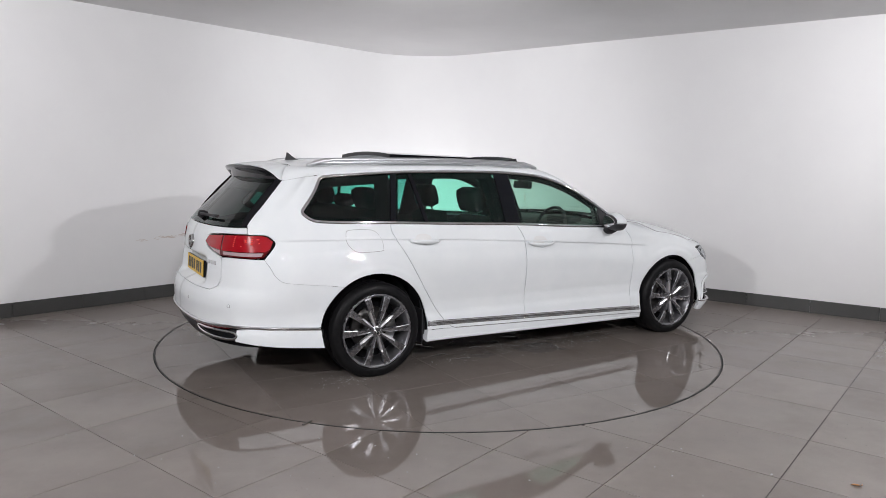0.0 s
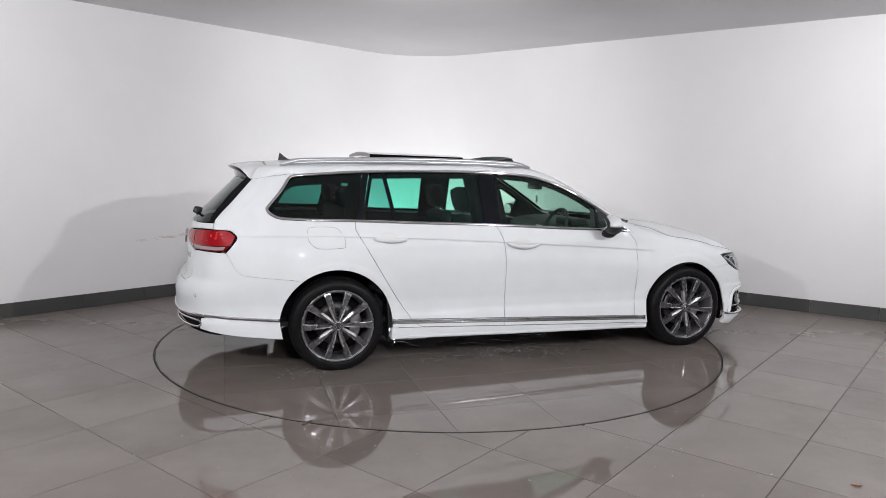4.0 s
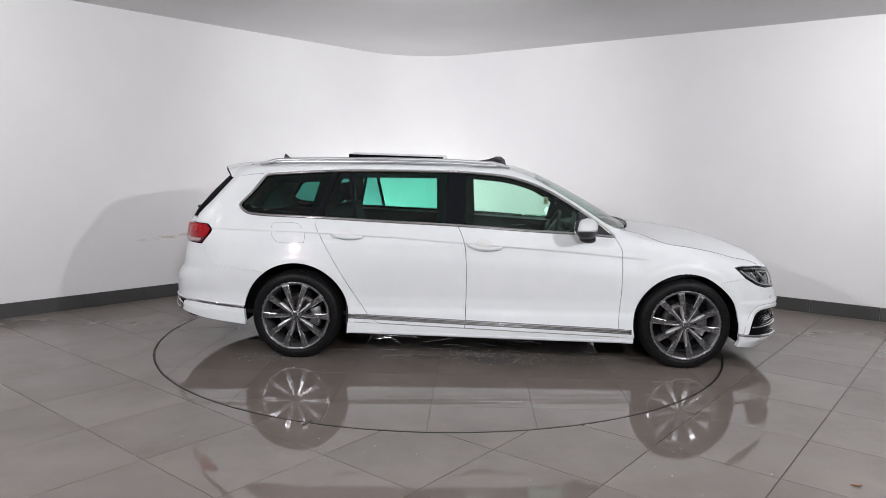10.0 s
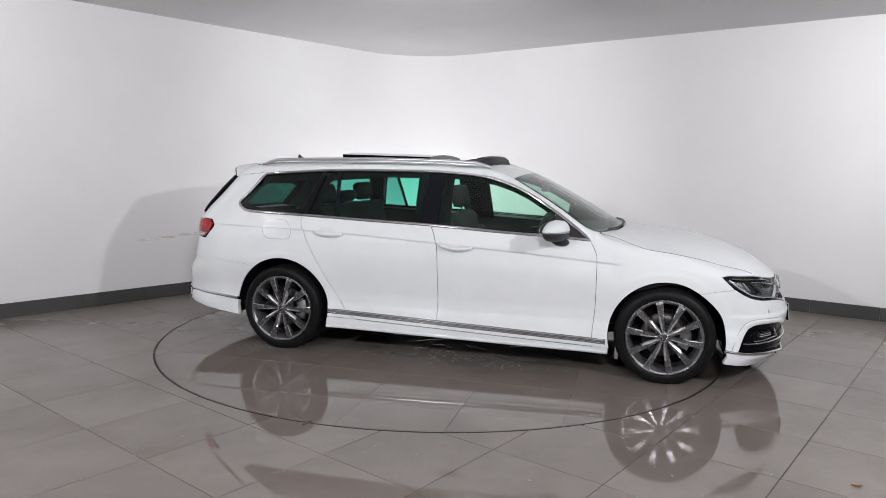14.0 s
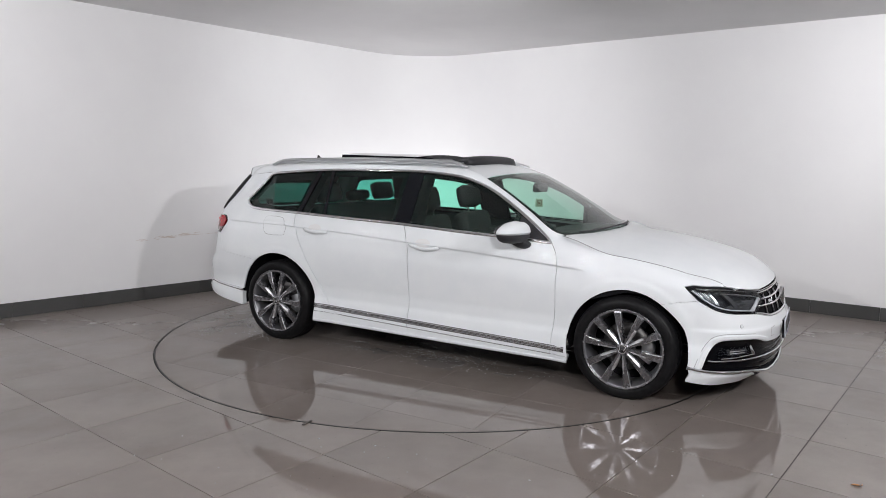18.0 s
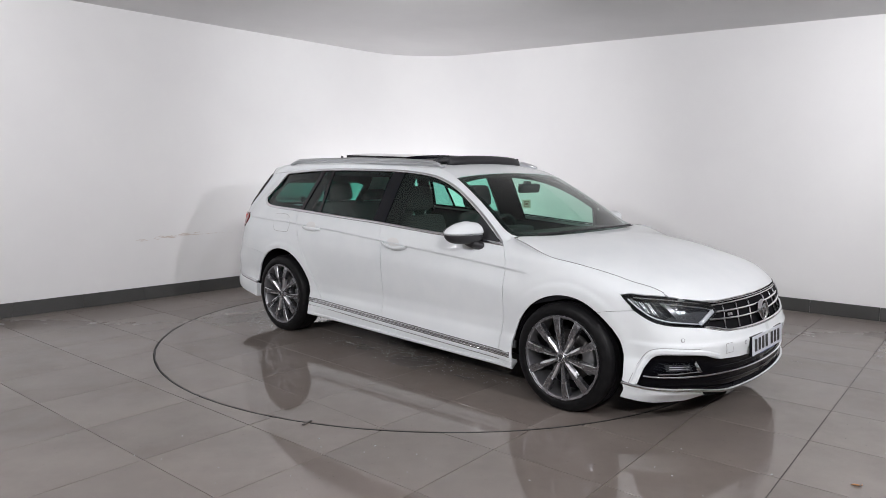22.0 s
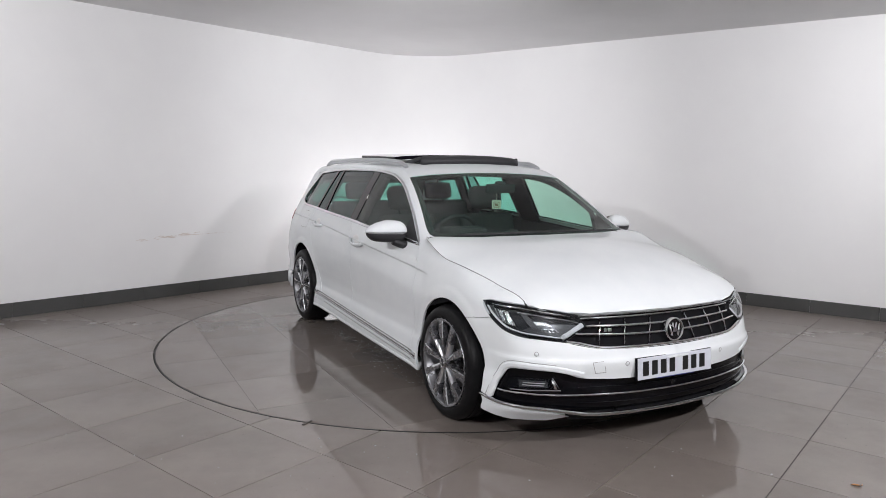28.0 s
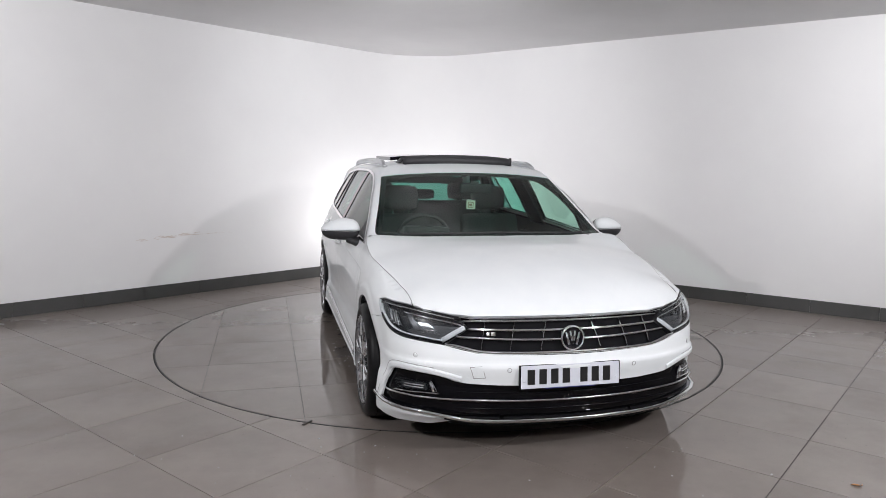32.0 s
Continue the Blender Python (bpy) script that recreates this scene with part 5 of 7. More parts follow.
def tail_parts(car):
    # bumper
    arc = arch(RA[0], RA[1], RA[2], 170.6, 126.6, 14)
    out = xs(flow(BUMP_R, 4))[::-1] + [X(-2.25, 0.817), X(-2.31, 0.819), X(-2.372, 0.82), T(0.592, 0.815), T(0.592, 0.80), T(0.602, 0.68), T(0.584, 0.636), T(0.53, 0.608), T(0.3, 0.6045), T(0.0, 0.6045),
           T(0.0, 0.412), T(0.35, 0.412), T(0.55, 0.408), X(-2.23, 0.405), X(-2.0, 0.388), X(-1.80, 0.376)] + arc
    both("rear_bumper", out, M_PAINT, car, du=0.03, dv=0.015, gap=0.0006)
    both_strip("bumper_strip", [T(y, 0.400) for y in np.linspace(0, 0.70, 14)] + xs([(-2.25, 0.397), (-2.1, 0.386), (-1.95, 0.376), (-1.80, 0.366), (-1.776, 0.365)]), M_CHROME, car, 0.022, 0.010, "chrome strip along the rear bumper")
    out = xs([(-1.776, 0.355), (-1.85, 0.36), (-2.0, 0.368), (-2.2, 0.384), (-2.275, 0.380), (-2.292, 0.31), (-2.2, 0.288), (-2.1, 0.272), (-1.9, 0.252), (-1.772, 0.243)])
    for sd in (-1, 1):
        panel("lower_bumper", out, sd, M_PAINT, car, thick=0.04, gap=0.0, dv=0.02)
        ex = [T(0.44, 0.374), T(0.56, 0.373), X(-2.312, 0.367), X(-2.282, 0.353), X(-2.287, 0.331), X(-2.33, 0.323), T(0.6, 0.331), T(0.48, 0.347)]
        panel("exhaust_mouth", ex, sd, M_DARK, car, "dark exhaust opening", thick=0.0, off=-0.02, gap=0)
        strip_on_skin("exhaust_trim", flow(ex, 3, True), sd, M_CHROME, car, 0.014, 0.007, "chrome exhaust surround", closed=True)
        sensor(car, s_at(-2.317), 0.528, sd)
        sensor(car, s_tail(0.25), 0.52, sd)
        tail_lamp(car, sd)
    out = [T(0.0, 0.385), T(0.40, 0.385), T(0.60, 0.383), X(-2.26, 0.38), X(-2.265, 0.30), X(-2.33, 0.29), T(0.4, 0.26), T(0.0, 0.25)]
    both("rear_diffuser", out, M_PLASTIC, car, "black lower rear valance", off=-0.03, gap=0, thick=0.15)
    for sd in (-1, 1):
        panel("reflector", [T(0.42, 0.396), T(0.62, 0.394), X(-2.30, 0.386), T(0.62, 0.382), T(0.42, 0.384)], sd, M_REDDARK, car, "slim red reflector", thick=0.003, off=0.004, gap=0)
    # tailgate
    gate = [T(0.0, 0.6055), T(0.3, 0.6055), T(0.525, 0.609), T(0.580, 0.638), T(0.598, 0.68), T(0.588, 0.80), T(0.58, 0.820), T(0.403, 0.860), T(0.339, 0.900), T(0.382, 0.95), T(0.573, 0.965), X(-2.309, 0.969), X(-2.323, 1.006), T(0.565, 1.002), T(0.3, 0.998), T(0.0, 0.996)]
    both("tailgate", gate, M_PAINT, car, du=0.03, dv=0.015, gap=0.0014)
    glass_o = [T(0.0, 1.0), T(0.3, 1.002), T(0.565, 1.006), X(-2.328, 1.014), X(-2.345, 1.15), X(-2.363, 1.292), X(-2.39, 1.312), T(0.5, 1.318), T(0.25, 1.32), T(0.0, 1.32)]
    both("rear_screen", glass_o, M_REARGLASS, car, "dark tinted rear window", thick=0.0, off=-0.002, gap=0.002)
    for sd in (-1, 1):
        edge = [X(-2.330, 1.012), X(-2.345, 1.15), X(-2.362, 1.295), X(-2.392, 1.295), X(-2.372, 1.15), X(-2.355, 1.02)]
        panel("screen_edge", edge, sd, M_BLACK, car, "gloss black edge of the rear window", thick=0.012, off=0.001, gap=0)
        bm = bmesh.new()
        rings = []
        for k in range(13):
            u = k / 12
            q = skin(*X(-2.334 - 0.030 * u, 1.008 + 0.292 * u), sd)
            w = 0.012 + 0.030 * math.sin(math.pi * min(1.0, 0.12 + 0.75 * u)) + 0.012 * u ** 3
            back, out_ = Vector((-0.93, 0, 0.36)), Vector((0, sd, 0))
            rings.append([bm.verts.new(q + back * a * w + out_ * b) for a, b in ((0.0, 0.002), (0.7, -0.001), (1.0, -0.008), (0.7, -0.02), (0.0, -0.02))])
        for a, b in zip(rings, rings[1:]):
            for j in range(5):
                bm.faces.new((a[j], a[(j + 1) % 5], b[(j + 1) % 5], b[j]))
        bm.faces.new(rings[0]), bm.faces.new(rings[-1])
        bmesh.ops.recalc_face_normals(bm, faces=bm.faces[:])
        part("screen_fin", bm, M_BLACK, car, "gloss black fin beside the rear window", smooth=False)
    both("screen_foot", [T(0.0, 1.0), T(0.3, 1.002), T(0.565, 1.006), X(-2.33, 1.014), X(-2.335, 1.035), T(0.565, 1.032), T(0.0, 1.028)], M_BLACK, car, "gloss black edge of the rear window", thick=0.0, off=-0.006, gap=0)
    both("gate_lining", [T(0.0, 1.25), T(0.3, 1.248), T(0.50, 1.243), X(-2.395, 1.22), X(-2.385, 1.04), X(-2.33, 1.02), X(-2.345, 1.15), X(-2.363, 1.30), T(0.5, 1.325), T(0.0, 1.33)], M_TRIM, car, "dark lining round the rear window", thick=0.0, off=-0.035, gap=0)
    # spoiler: white above, a gloss black blade under its edge that runs down to the screen's corners
    corner = skin(*X(-2.362, 1.298), -1)
    half_f = [Vector((-1.845 + 0.013 * (y / 0.459) ** 2, -y, lid(-1.84, y) + 0.001)) for y in np.linspace(0, 0.459, 9)] + [Vector((-1.885, -0.532, 1.352)), corner]
    half_r = [Vector((-2.084, 0.0, 1.396)), Vector((-2.080, -0.15, 1.395)), Vector((-2.068, -0.30, 1.391)), Vector((-2.042, -0.43, 1.381)), Vector((-2.010, -0.515, 1.364)), Vector((-1.972, -0.568, 1.330)), corner + Vector((-0.012, 0.002, -0.002))]
    half_r = [Vector(q) for q in flow([tuple(q) for q in half_r], 5)]
    n = 20
    f_, r_ = resample(half_f, n), resample(half_r, n)
    for sd in (-1, 1):
        bm = bmesh.new()
        sweep(bm, [Vector((q.x, -sd * q.y, q.z)) + Vector((0, sd * 0.001, 0.002)) for q in f_[12:]], [(-0.0018, -0.004), (-0.0018, 0.001), (0.0018, 0.001), (0.0018, -0.004)])
        part("spoiler_joint", bm, M_JOINT, car, "thin dark joint beside the spoiler", smooth=False)
    def wing(rows_of):
        bm = bmesh.new()
        full = []
        for k in range(-(n - 1), n):
            row = rows_of(abs(k))
            full.append([bm.verts.new((q.x, q.y if k <= 0 else -q.y, q.z)) for q in row])
        for a, b in zip(full, full[1:]):
            for j in range(len(a) - 1):
                bm.faces.new((a[j], a[j + 1], b[j + 1], b[j]))
        bmesh.ops.remove_doubles(bm, verts=bm.verts[:], dist=1e-4)
        bmesh.ops.recalc_face_normals(bm, faces=bm.faces[:])
        return bm
    def top_row(k):
        p, q = f_[k], r_[k]
        bulge = Vector((0, -0.02 * (k / n) ** 2, 0.012)) * min(1.0, (q - p).length / 0.15)
        c = (p + q) / 2 + bulge
        pts = [p * (1 - u) ** 2 + c * 2 * u * (1 - u) + q * u * u for u in (0, 0.2, 0.4, 0.6, 0.8, 0.95)]
        return [p + Vector((0, 0, -0.02))] + pts
    part("spoiler", wing(top_row), M_PAINT, car)
    gl = resample([skin(*T(y, z), -1) for y, z in ((0.0, 1.312), (0.15, 1.312), (0.3, 1.311), (0.45, 1.309))] + [skin(*X(-2.40, 1.306), -1), skin(*X(-2.372, 1.296), -1)], n)
    def low_row(k):
        q, g = r_[k] + Vector((0.010, 0, -0.0005)), gl[k] + Vector((-0.003, 0, 0))
        u = min(1.0, (q - g).length / 0.06)
        return [q, q + Vector((-0.012, -0.003, -0.001)), q + Vector((-0.013, -0.004, -0.008)), q + Vector((-0.004, 0, -0.022 * u)), q.lerp(g, 0.45) + Vector((0.012 * u, 0, 0.004 * u)), g]
    part("spoiler_underside", wing(low_row), M_BLACK, car, "gloss black spoiler underside")
    # badge, lettering bars, plate, wiper
    c = skin(S_END, 0.862, -1)
    badge(car, pose(c.x - 0.004, 0, 0.862, 0, -86, 0), 0.055)
    for y0, y1 in ((-0.40, -0.452), (-0.47, -0.535)):
        s_, n = s_tail(abs(y0 + y1) / 2), None
        c, n = skin(s_, 0.775, -1), skin_normal(s_, 0.775, -1)
        bm = bmesh.new()
        box(bm, -abs(y1 - y0) / 2, abs(y1 - y0) / 2, -0.002, 0.003, -0.012, 0.012, 0.001)
        ob = part("model_mark", bm, M_CHROME, car, "small chrome bar")
        ob.matrix_basis = Matrix.Translation(c) @ n.to_track_quat("-Y", "Z").to_matrix().to_4x4()
    number_plate(car, pose(skin(S_END, 0.70, -1).x - 0.012, 0, 0.702, 0, 0, -90) @ pose(0, 0, 0, -3, 0, 0), M_YELLOW, False)
    g = lambda y, z: skin(s_tail(abs(y)), z, -1 if y < 0 else 1)
    bm = bmesh.new()
    sweep(bm, [g(y, 1.045 + 0.015 * abs(y)) + Vector((-0.022, 0, 0.012)) for y in np.linspace(0.0, -0.40, 9)], disc_section(0.010, 6))
    w = part("rear_wiper", bm, M_PLASTIC, car, "black rear wiper")
    bm = bmesh.new()
    lathe(bm, [(0.0, 0.03), (0.022, 0.026), (0.03, 0.0), (0.03, -0.03)], 14, "z", Matrix.Translation(g(0, 1.04) + Vector((-0.005, 0, 0.01))) @ pose(0, 0, 0, 0, -70, 0))
    part("wiper_hub", bm, M_PLASTIC, w)

def tail_lamp(car, sd):
    out = [T(0.342, 0.900), T(0.385, 0.944), T(0.573, 0.958)] + xs([(-2.315, 0.964), (-2.216, 0.961), (-2.180, 0.953), (-2.135, 0.924), (-2.152, 0.872), (-2.196, 0.824), (-2.25, 0.820), (-2.313, 0.822), (-2.379, 0.824)]) + [T(0.58, 0.826), T(0.41, 0.866)]
    lamp = panel("tail_lamp", out, sd, M_REDDARK, car, "deep red tail lamp with a pale lower band", thick=0.02, off=0.004, gap=0.003, du=0.025, dv=0.02)
    inner = [T(0.355, 0.902), T(0.39, 0.939), T(0.57, 0.952), T(0.575, 0.861), T(0.42, 0.874)]
    part("inner_lens", panel_bm(inner, sd, thick=0.002, off=0.006, gap=0, du=0.02, dv=0.02), M_RED, lamp, "red lens on the tailgate")
    outer = [T(0.585, 0.953)] + xs([(-2.315, 0.959), (-2.218, 0.956), (-2.183, 0.948), (-2.141, 0.922), (-2.156, 0.878), (-2.185, 0.861), (-2.30, 0.860)]) + [T(0.589, 0.860)]
    part("outer_lens", panel_bm(outer, sd, thick=0.002, off=0.006, gap=0, du=0.02, dv=0.02), M_RED, lamp, "red lens on the wing")
    for band in ([T(0.60, 0.856)] + xs([(-2.313, 0.855), (-2.25, 0.855), (-2.195, 0.856), (-2.206, 0.834), (-2.25, 0.831), (-2.313, 0.832)]) + [T(0.604, 0.834)], [T(0.455, 0.866), T(0.572, 0.858), T(0.576, 0.834), T(0.50, 0.850)]):
        part("pale_band", panel_bm(band, sd, thick=0.002, off=0.0065, gap=0.001, du=0.02, dv=0.01), M_CLEARPL, lamp, "pale clear lens band")
    # glints of the red lens put in as bright red steps: two upright rows of small ones and a few loose ones
    steps = [(-2.352, 0.948 - 0.011 * k, 0.0055, 0.0032) for k in range(6)] + [(-2.268, 0.946 - 0.010 * k, 0.0045 + 0.001 * k, 0.003) for k in range(5)]
    steps += [(-2.30, 0.925, 0.006, 0.009), (-2.236, 0.935, 0.009, 0.003), (-2.225, 0.912, 0.005, 0.003), (-2.318, 0.893, 0.004, 0.004)]
    for x, z, w, h in steps:
        c, n_ = skin(s_at(x), z, sd), skin_normal(s_at(x), z, sd)
        bm = bmesh.new()
        box(bm, -w, w, -h, h, -0.001, 0.0022, 0.0012)
        ob = part("lens_glint", bm, M_REDGLINT, lamp, "small bright red step, a lens glint put into colour")
        ob.matrix_basis = Matrix.Translation(c + n_ * 0.0085) @ n_.to_track_quat("Z", "Y").to_matrix().to_4x4() @ pose(0, 0, 0, 18, 6, 0)

def mirror(car, sd):
    """Door mirror: white cap over a black shell, a bright strip between, on a black foot."""
    def shell(z0, z1, grow, zc):
        bm = bmesh.new()
        rows = []
        n, k = 24, 9
        for j in range(k + 1):
            v = j / k
            z = z0 + (z1 - z0) * v
            w = math.sqrt(max(0.0, 1 - ((z - zc) / (z1 - zc if z1 > zc else zc - z0)) ** 2))
            row = []
            for i in range(n):
                a = 2 * math.pi * i / n
                cx, cy = math.cos(a), math.sin(a)
                ex = abs(cx) ** 0.8 * math.copysign(1, cx)
                ey = abs(cy) ** 0.75 * math.copysign(1, cy)
                ww = max(0.06, w ** 0.7)
                x = 0.668 + (0.078 if cx > 0 else 0.062) * ex * ww * grow
                y = 0.957 + 0.126 * ey * (0.12 + 0.88 * ww) * grow - 0.012 * (1 - ww)
                x -= 0.03 * (y - 0.95) / 0.1
                out_ = min(1.0, max(-1.0, (y - 0.957) / 0.126))
                # the cap slopes down to a point at its outer end, the lower shell is deepest at the foot
                if z0 > 0.98:
                    zz = 0.982 + (z - 0.982) * (1 - 0.38 * ease(out_, -0.1, 1.0))
                elif z1 < 0.98:
                    zz = 0.978 + (z - 0.978) * (1 - 0.55 * ease(out_, -0.5, 1.0))
                else:
                    zz = z
                row.append(bm.verts.new((x, sd * y, zz)))
            rows.append(row)
        for a, b in zip(rows, rows[1:]):
            for i in range(n):
                bm.faces.new((a[i], a[(i + 1) % n], b[(i + 1) % n], b[i]))
        bm.faces.new(rows[0])
        bm.faces.new(rows[-1])
        bmesh.ops.recalc_face_normals(bm, faces=bm.faces[:])
        return bm
    cap = part("mirror_cap", shell(0.988, 1.062, 0.98, 0.988), M_PAINT, car)
    part("mirror_shell", shell(0.918, 0.981, 0.96, 0.981), M_PLASTIC, cap, "black lower mirror shell")
    part("mirror_strip", shell(0.979, 0.991, 1.0, 0.9795), M_CHROME, cap, "bright indicator strip")
    bm = bmesh.new()
    sweep(bm, [Vector((0.70, sd * 0.80, 0.90)), Vector((0.695, sd * 0.85, 0.905)), Vector((0.68, sd * 0.91, 0.93))], [(0.058 * math.cos(a), 0.030 * math.sin(a)) for a in np.linspace(0, 2 * math.pi, 13)[:-1]], Vector((0, 0, 1)))
    part("mirror_foot", bm, M_PLASTIC, cap, "black mirror foot")
    def oval(ry, rz, x0, x1):
        """A rounded plate with its face along x."""
        bm = bmesh.new()
        rings = []
        for x, k in ((x0, 0.96), (x0 * 0.7 + x1 * 0.3, 1.0), (x1, 0.94)):
            rings.append([bm.verts.new((x, ry * k * math.copysign(abs(math.cos(a)) ** 0.6, math.cos(a)), rz * k * math.copysign(abs(math.sin(a)) ** 0.75, math.sin(a)))) for a in np.linspace(0, 2 * math.pi, 29)[:-1]])
        for ring in rings:
            for v in ring:
                out_ = sd * v.co.y / ry
                v.co.z *= 1 - (0.45 * ease(out_, -0.3, 1.0) if v.co.z > 0 else 0.6 * ease(out_, -0.6, 1.0))
        for p, q in zip(rings, rings[1:]):
            for i in range(28):
                bm.faces.new((p[i], p[(i + 1) % 28], q[(i + 1) % 28], q[i]))
        bm.faces.new(rings[0]), bm.faces.new(rings[-1])
        bmesh.ops.recalc_face_normals(bm, faces=bm.faces[:])
        return bm
    ob = part("mirror_glass", oval(0.086, 0.050, -0.006, 0.002), M_MIRROR, cap, "mirror glass", smooth=False)
    ob.matrix_basis = pose(0.594, sd * 0.958, 0.990, 0, -4, sd * 13)
    ob = part("mirror_rim", oval(0.094, 0.056, -0.014, 0.02), M_PLASTIC, cap, "black mirror rim")
    ob.matrix_basis = pose(0.611, sd * 0.957, 0.992, 0, -4, sd * 13)

def spoke(hub, turn, e):
    """A grey blade with a step halfway out; inside the step one flank is cut bright, outside it the other edge."""
    ca, sa = math.cos(turn), math.sin(turn)
    def at(r, w, y):
        return (r * ca - w * sa, y, r * sa + w * ca)
    # radius, edge on the plain side, edge on the cut side, height of the face
    rows = [(0.036, -0.0085, 0.001, 0.004), (0.07, -0.0105, 0.0015, 0.002), (0.11, -0.013, 0.003, -0.001), (0.138, -0.015, 0.006, -0.003),
            (0.150, -0.016, 0.0165, -0.004), (0.19, -0.018, 0.0185, -0.004), (0.225, -0.021, 0.0215, -0.002), (0.238, -0.023, 0.0235, 0.001)]
    bm = bmesh.new()
    cols = []
    for r, a, b, y in rows:
        cols.append([bm.verts.new(at(r, e * w, y + d)) for w, d in ((a - 0.004, 0.034), (a - 0.002, 0.005), (a, 0.0), (b, 0.0), (b + 0.002, 0.005), (b + 0.004, 0.034))])
    for p, q in zip(cols, cols[1:]):
        for k in range(5):
            bm.faces.new((p[k], p[k + 1], q[k + 1], q[k]))
    bm.faces.new(cols[0]), bm.faces.new(cols[-1])
    bmesh.ops.recalc_face_normals(bm, faces=bm.faces[:])
    part("spoke", bm, M_ALLOY, hub, smooth=False)
    bm = bmesh.new()
    cut = []
    for r, a, b, y in rows[:4]:
        w = b + 0.005 + 0.009 * min(1.0, (r - 0.03) / 0.06) - (0.003 if r > 0.12 else 0)
        cut.append([bm.verts.new(at(r, e * q, y + d)) for q, d in ((b, -0.0004), (w, 0.009), (w + 0.002, 0.030))])
    for p, q in zip(cut, cut[1:]):
        for k in range(2):
            bm.faces.new((p[k], p[k + 1], q[k + 1], q[k]))
    # the step's end wall, and the thin bright edge of the outer half
    bm.faces.new((cut[-1][0], cut[-1][1], bm.verts.new(at(0.150, e * 0.0165, -0.0035)), bm.verts.new(at(0.150, e * 0.006, -0.0045))))
    edge = [[bm.verts.new(at(r, e * (a + w), y + d)) for w, d in ((0.0022, -0.0006), (-0.0005, 0.0004), (-0.0025, 0.0056))] for r, a, b, y in rows[3:]]
    for p, q in zip(edge, edge[1:]):
        for k in range(2):
            bm.faces.new((p[k], p[k + 1], q[k + 1], q[k]))
    bmesh.ops.recalc_face_normals(bm, faces=bm.faces[:])
    part("spoke_facet", bm, M_ALLOY_CUT, hub, "bright cut facet of the spoke", smooth=False)

def wheel(car, cx, sd, spin):
    """An alloy wheel with ten twisted spokes; the outer face looks along its own -y."""
    hub = new("wheel")
    hub.parent = car
    hub.matrix_basis = pose(cx, sd * 0.914, 0.314, 0, spin, 0) if sd < 0 else pose(cx, sd * 0.914, 0.314, 0, spin, 180)
    hub["label"] = "dark grey ten-spoke alloy wheel"
    R = 0.325
    bm = bmesh.new()
    prof = [(0.232, 0.19), (0.25, 0.215), (0.285, 0.22), (0.308, 0.205), (R - 0.002, 0.175), (R, 0.11), (R - 0.002, 0.045), (0.315, 0.018), (0.308, 0.0095), (0.300, 0.004), (0.288, -0.0005), (0.275, -0.002), (0.263, -0.0022), (0.2605, -0.0008), (0.255, 0.002), (0.247, 0.010), (0.243, 0.02), (0.232, 0.03)]
    lathe(bm, prof, 96, "y")
    bmesh.ops.recalc_face_normals(bm, faces=bm.faces[:])
    # flat where it stands
    up = Vector((-math.sin(radians(spin)), 0, math.cos(radians(spin))))
    for v in bm.verts:
        over = 0.314 + v.co.dot(up)
        if over < 0.0006:
            v.co += up * (0.0006 - over)
    tyre = part("tyre", bm, M_RUBBER, hub, "black low-profile tyre")
    bm = bmesh.new()
    for k in range(4):
        y0 = 0.05 + 0.034 * k
        lathe(bm, [(R + 0.0006, y0), (R - 0.006, y0 + 0.004), (R + 0.0006, y0 + 0.008)], 64, "y")
    part("tread_groove", bm, M_DARK, hub, "tread grooves")
    bm = bmesh.new()
    lathe(bm, [(0.249, 0.012), (0.248, 0.002), (0.242, -0.001), (0.234, 0.003), (0.231, 0.012), (0.224, 0.03), (0.215, 0.06), (0.21, 0.13), (0.222, 0.20)], 64, "y")
    bmesh.ops.recalc_face_normals(bm, faces=bm.faces[:])
    part("rim", bm, M_BARREL, hub, "grey alloy rim")
    bm = bmesh.new()
    lathe(bm, [(0.2500, 0.008), (0.2495, -0.0005), (0.2475, -0.0030), (0.2445, -0.0025), (0.2425, 0.002)], 96, "y")
    bmesh.ops.recalc_face_normals(bm, faces=bm.faces[:])
    part("rim_edge", bm, M_ALLOY, hub, "thin polished rim edge")
    for i in range(10):
        spoke(hub, radians(36 * i), 1 if i % 2 else -1)
    bm = bmesh.new()
    lathe(bm, [(0.0, 0.004), (0.034, 0.004), (0.040, 0.010), (0.044, 0.03), (0.066, 0.05), (0.068, 0.09)], 32, "y")
    part("wheel_centre", bm, M_ALLOY, hub)
    bm = bmesh.new()
    lathe(bm, [(0.0, -0.006), (0.026, -0.005), (0.031, 0.0), (0.031, 0.01)], 24, "y")
    part("centre_cap", bm, M_PLASTIC, hub, "dark round centre cap")
    bm = bmesh.new()
    sweep(bm, [Vector((q[0] * 0.026, -0.0068, q[1] * 0.026)) for q in ((-0.72, 0.5), (-0.34, -0.7), (0.0, 0.1), (0.34, -0.7), (0.72, 0.5))], [(-0.003, -0.001), (-0.003, 0.001), (0.003, 0.001), (0.003, -0.001)], Vector((0, -1, 0)))
    part("cap_mark", bm, M_CHROME, hub, "bright zigzag on the cap")
    bm = bmesh.new()
    lathe(bm, [(0.022, -0.0055), (0.025, -0.009), (0.029, -0.006), (0.031, 0.0)], 24, "y")
    part("cap_ring", bm, M_CHROME, hub)
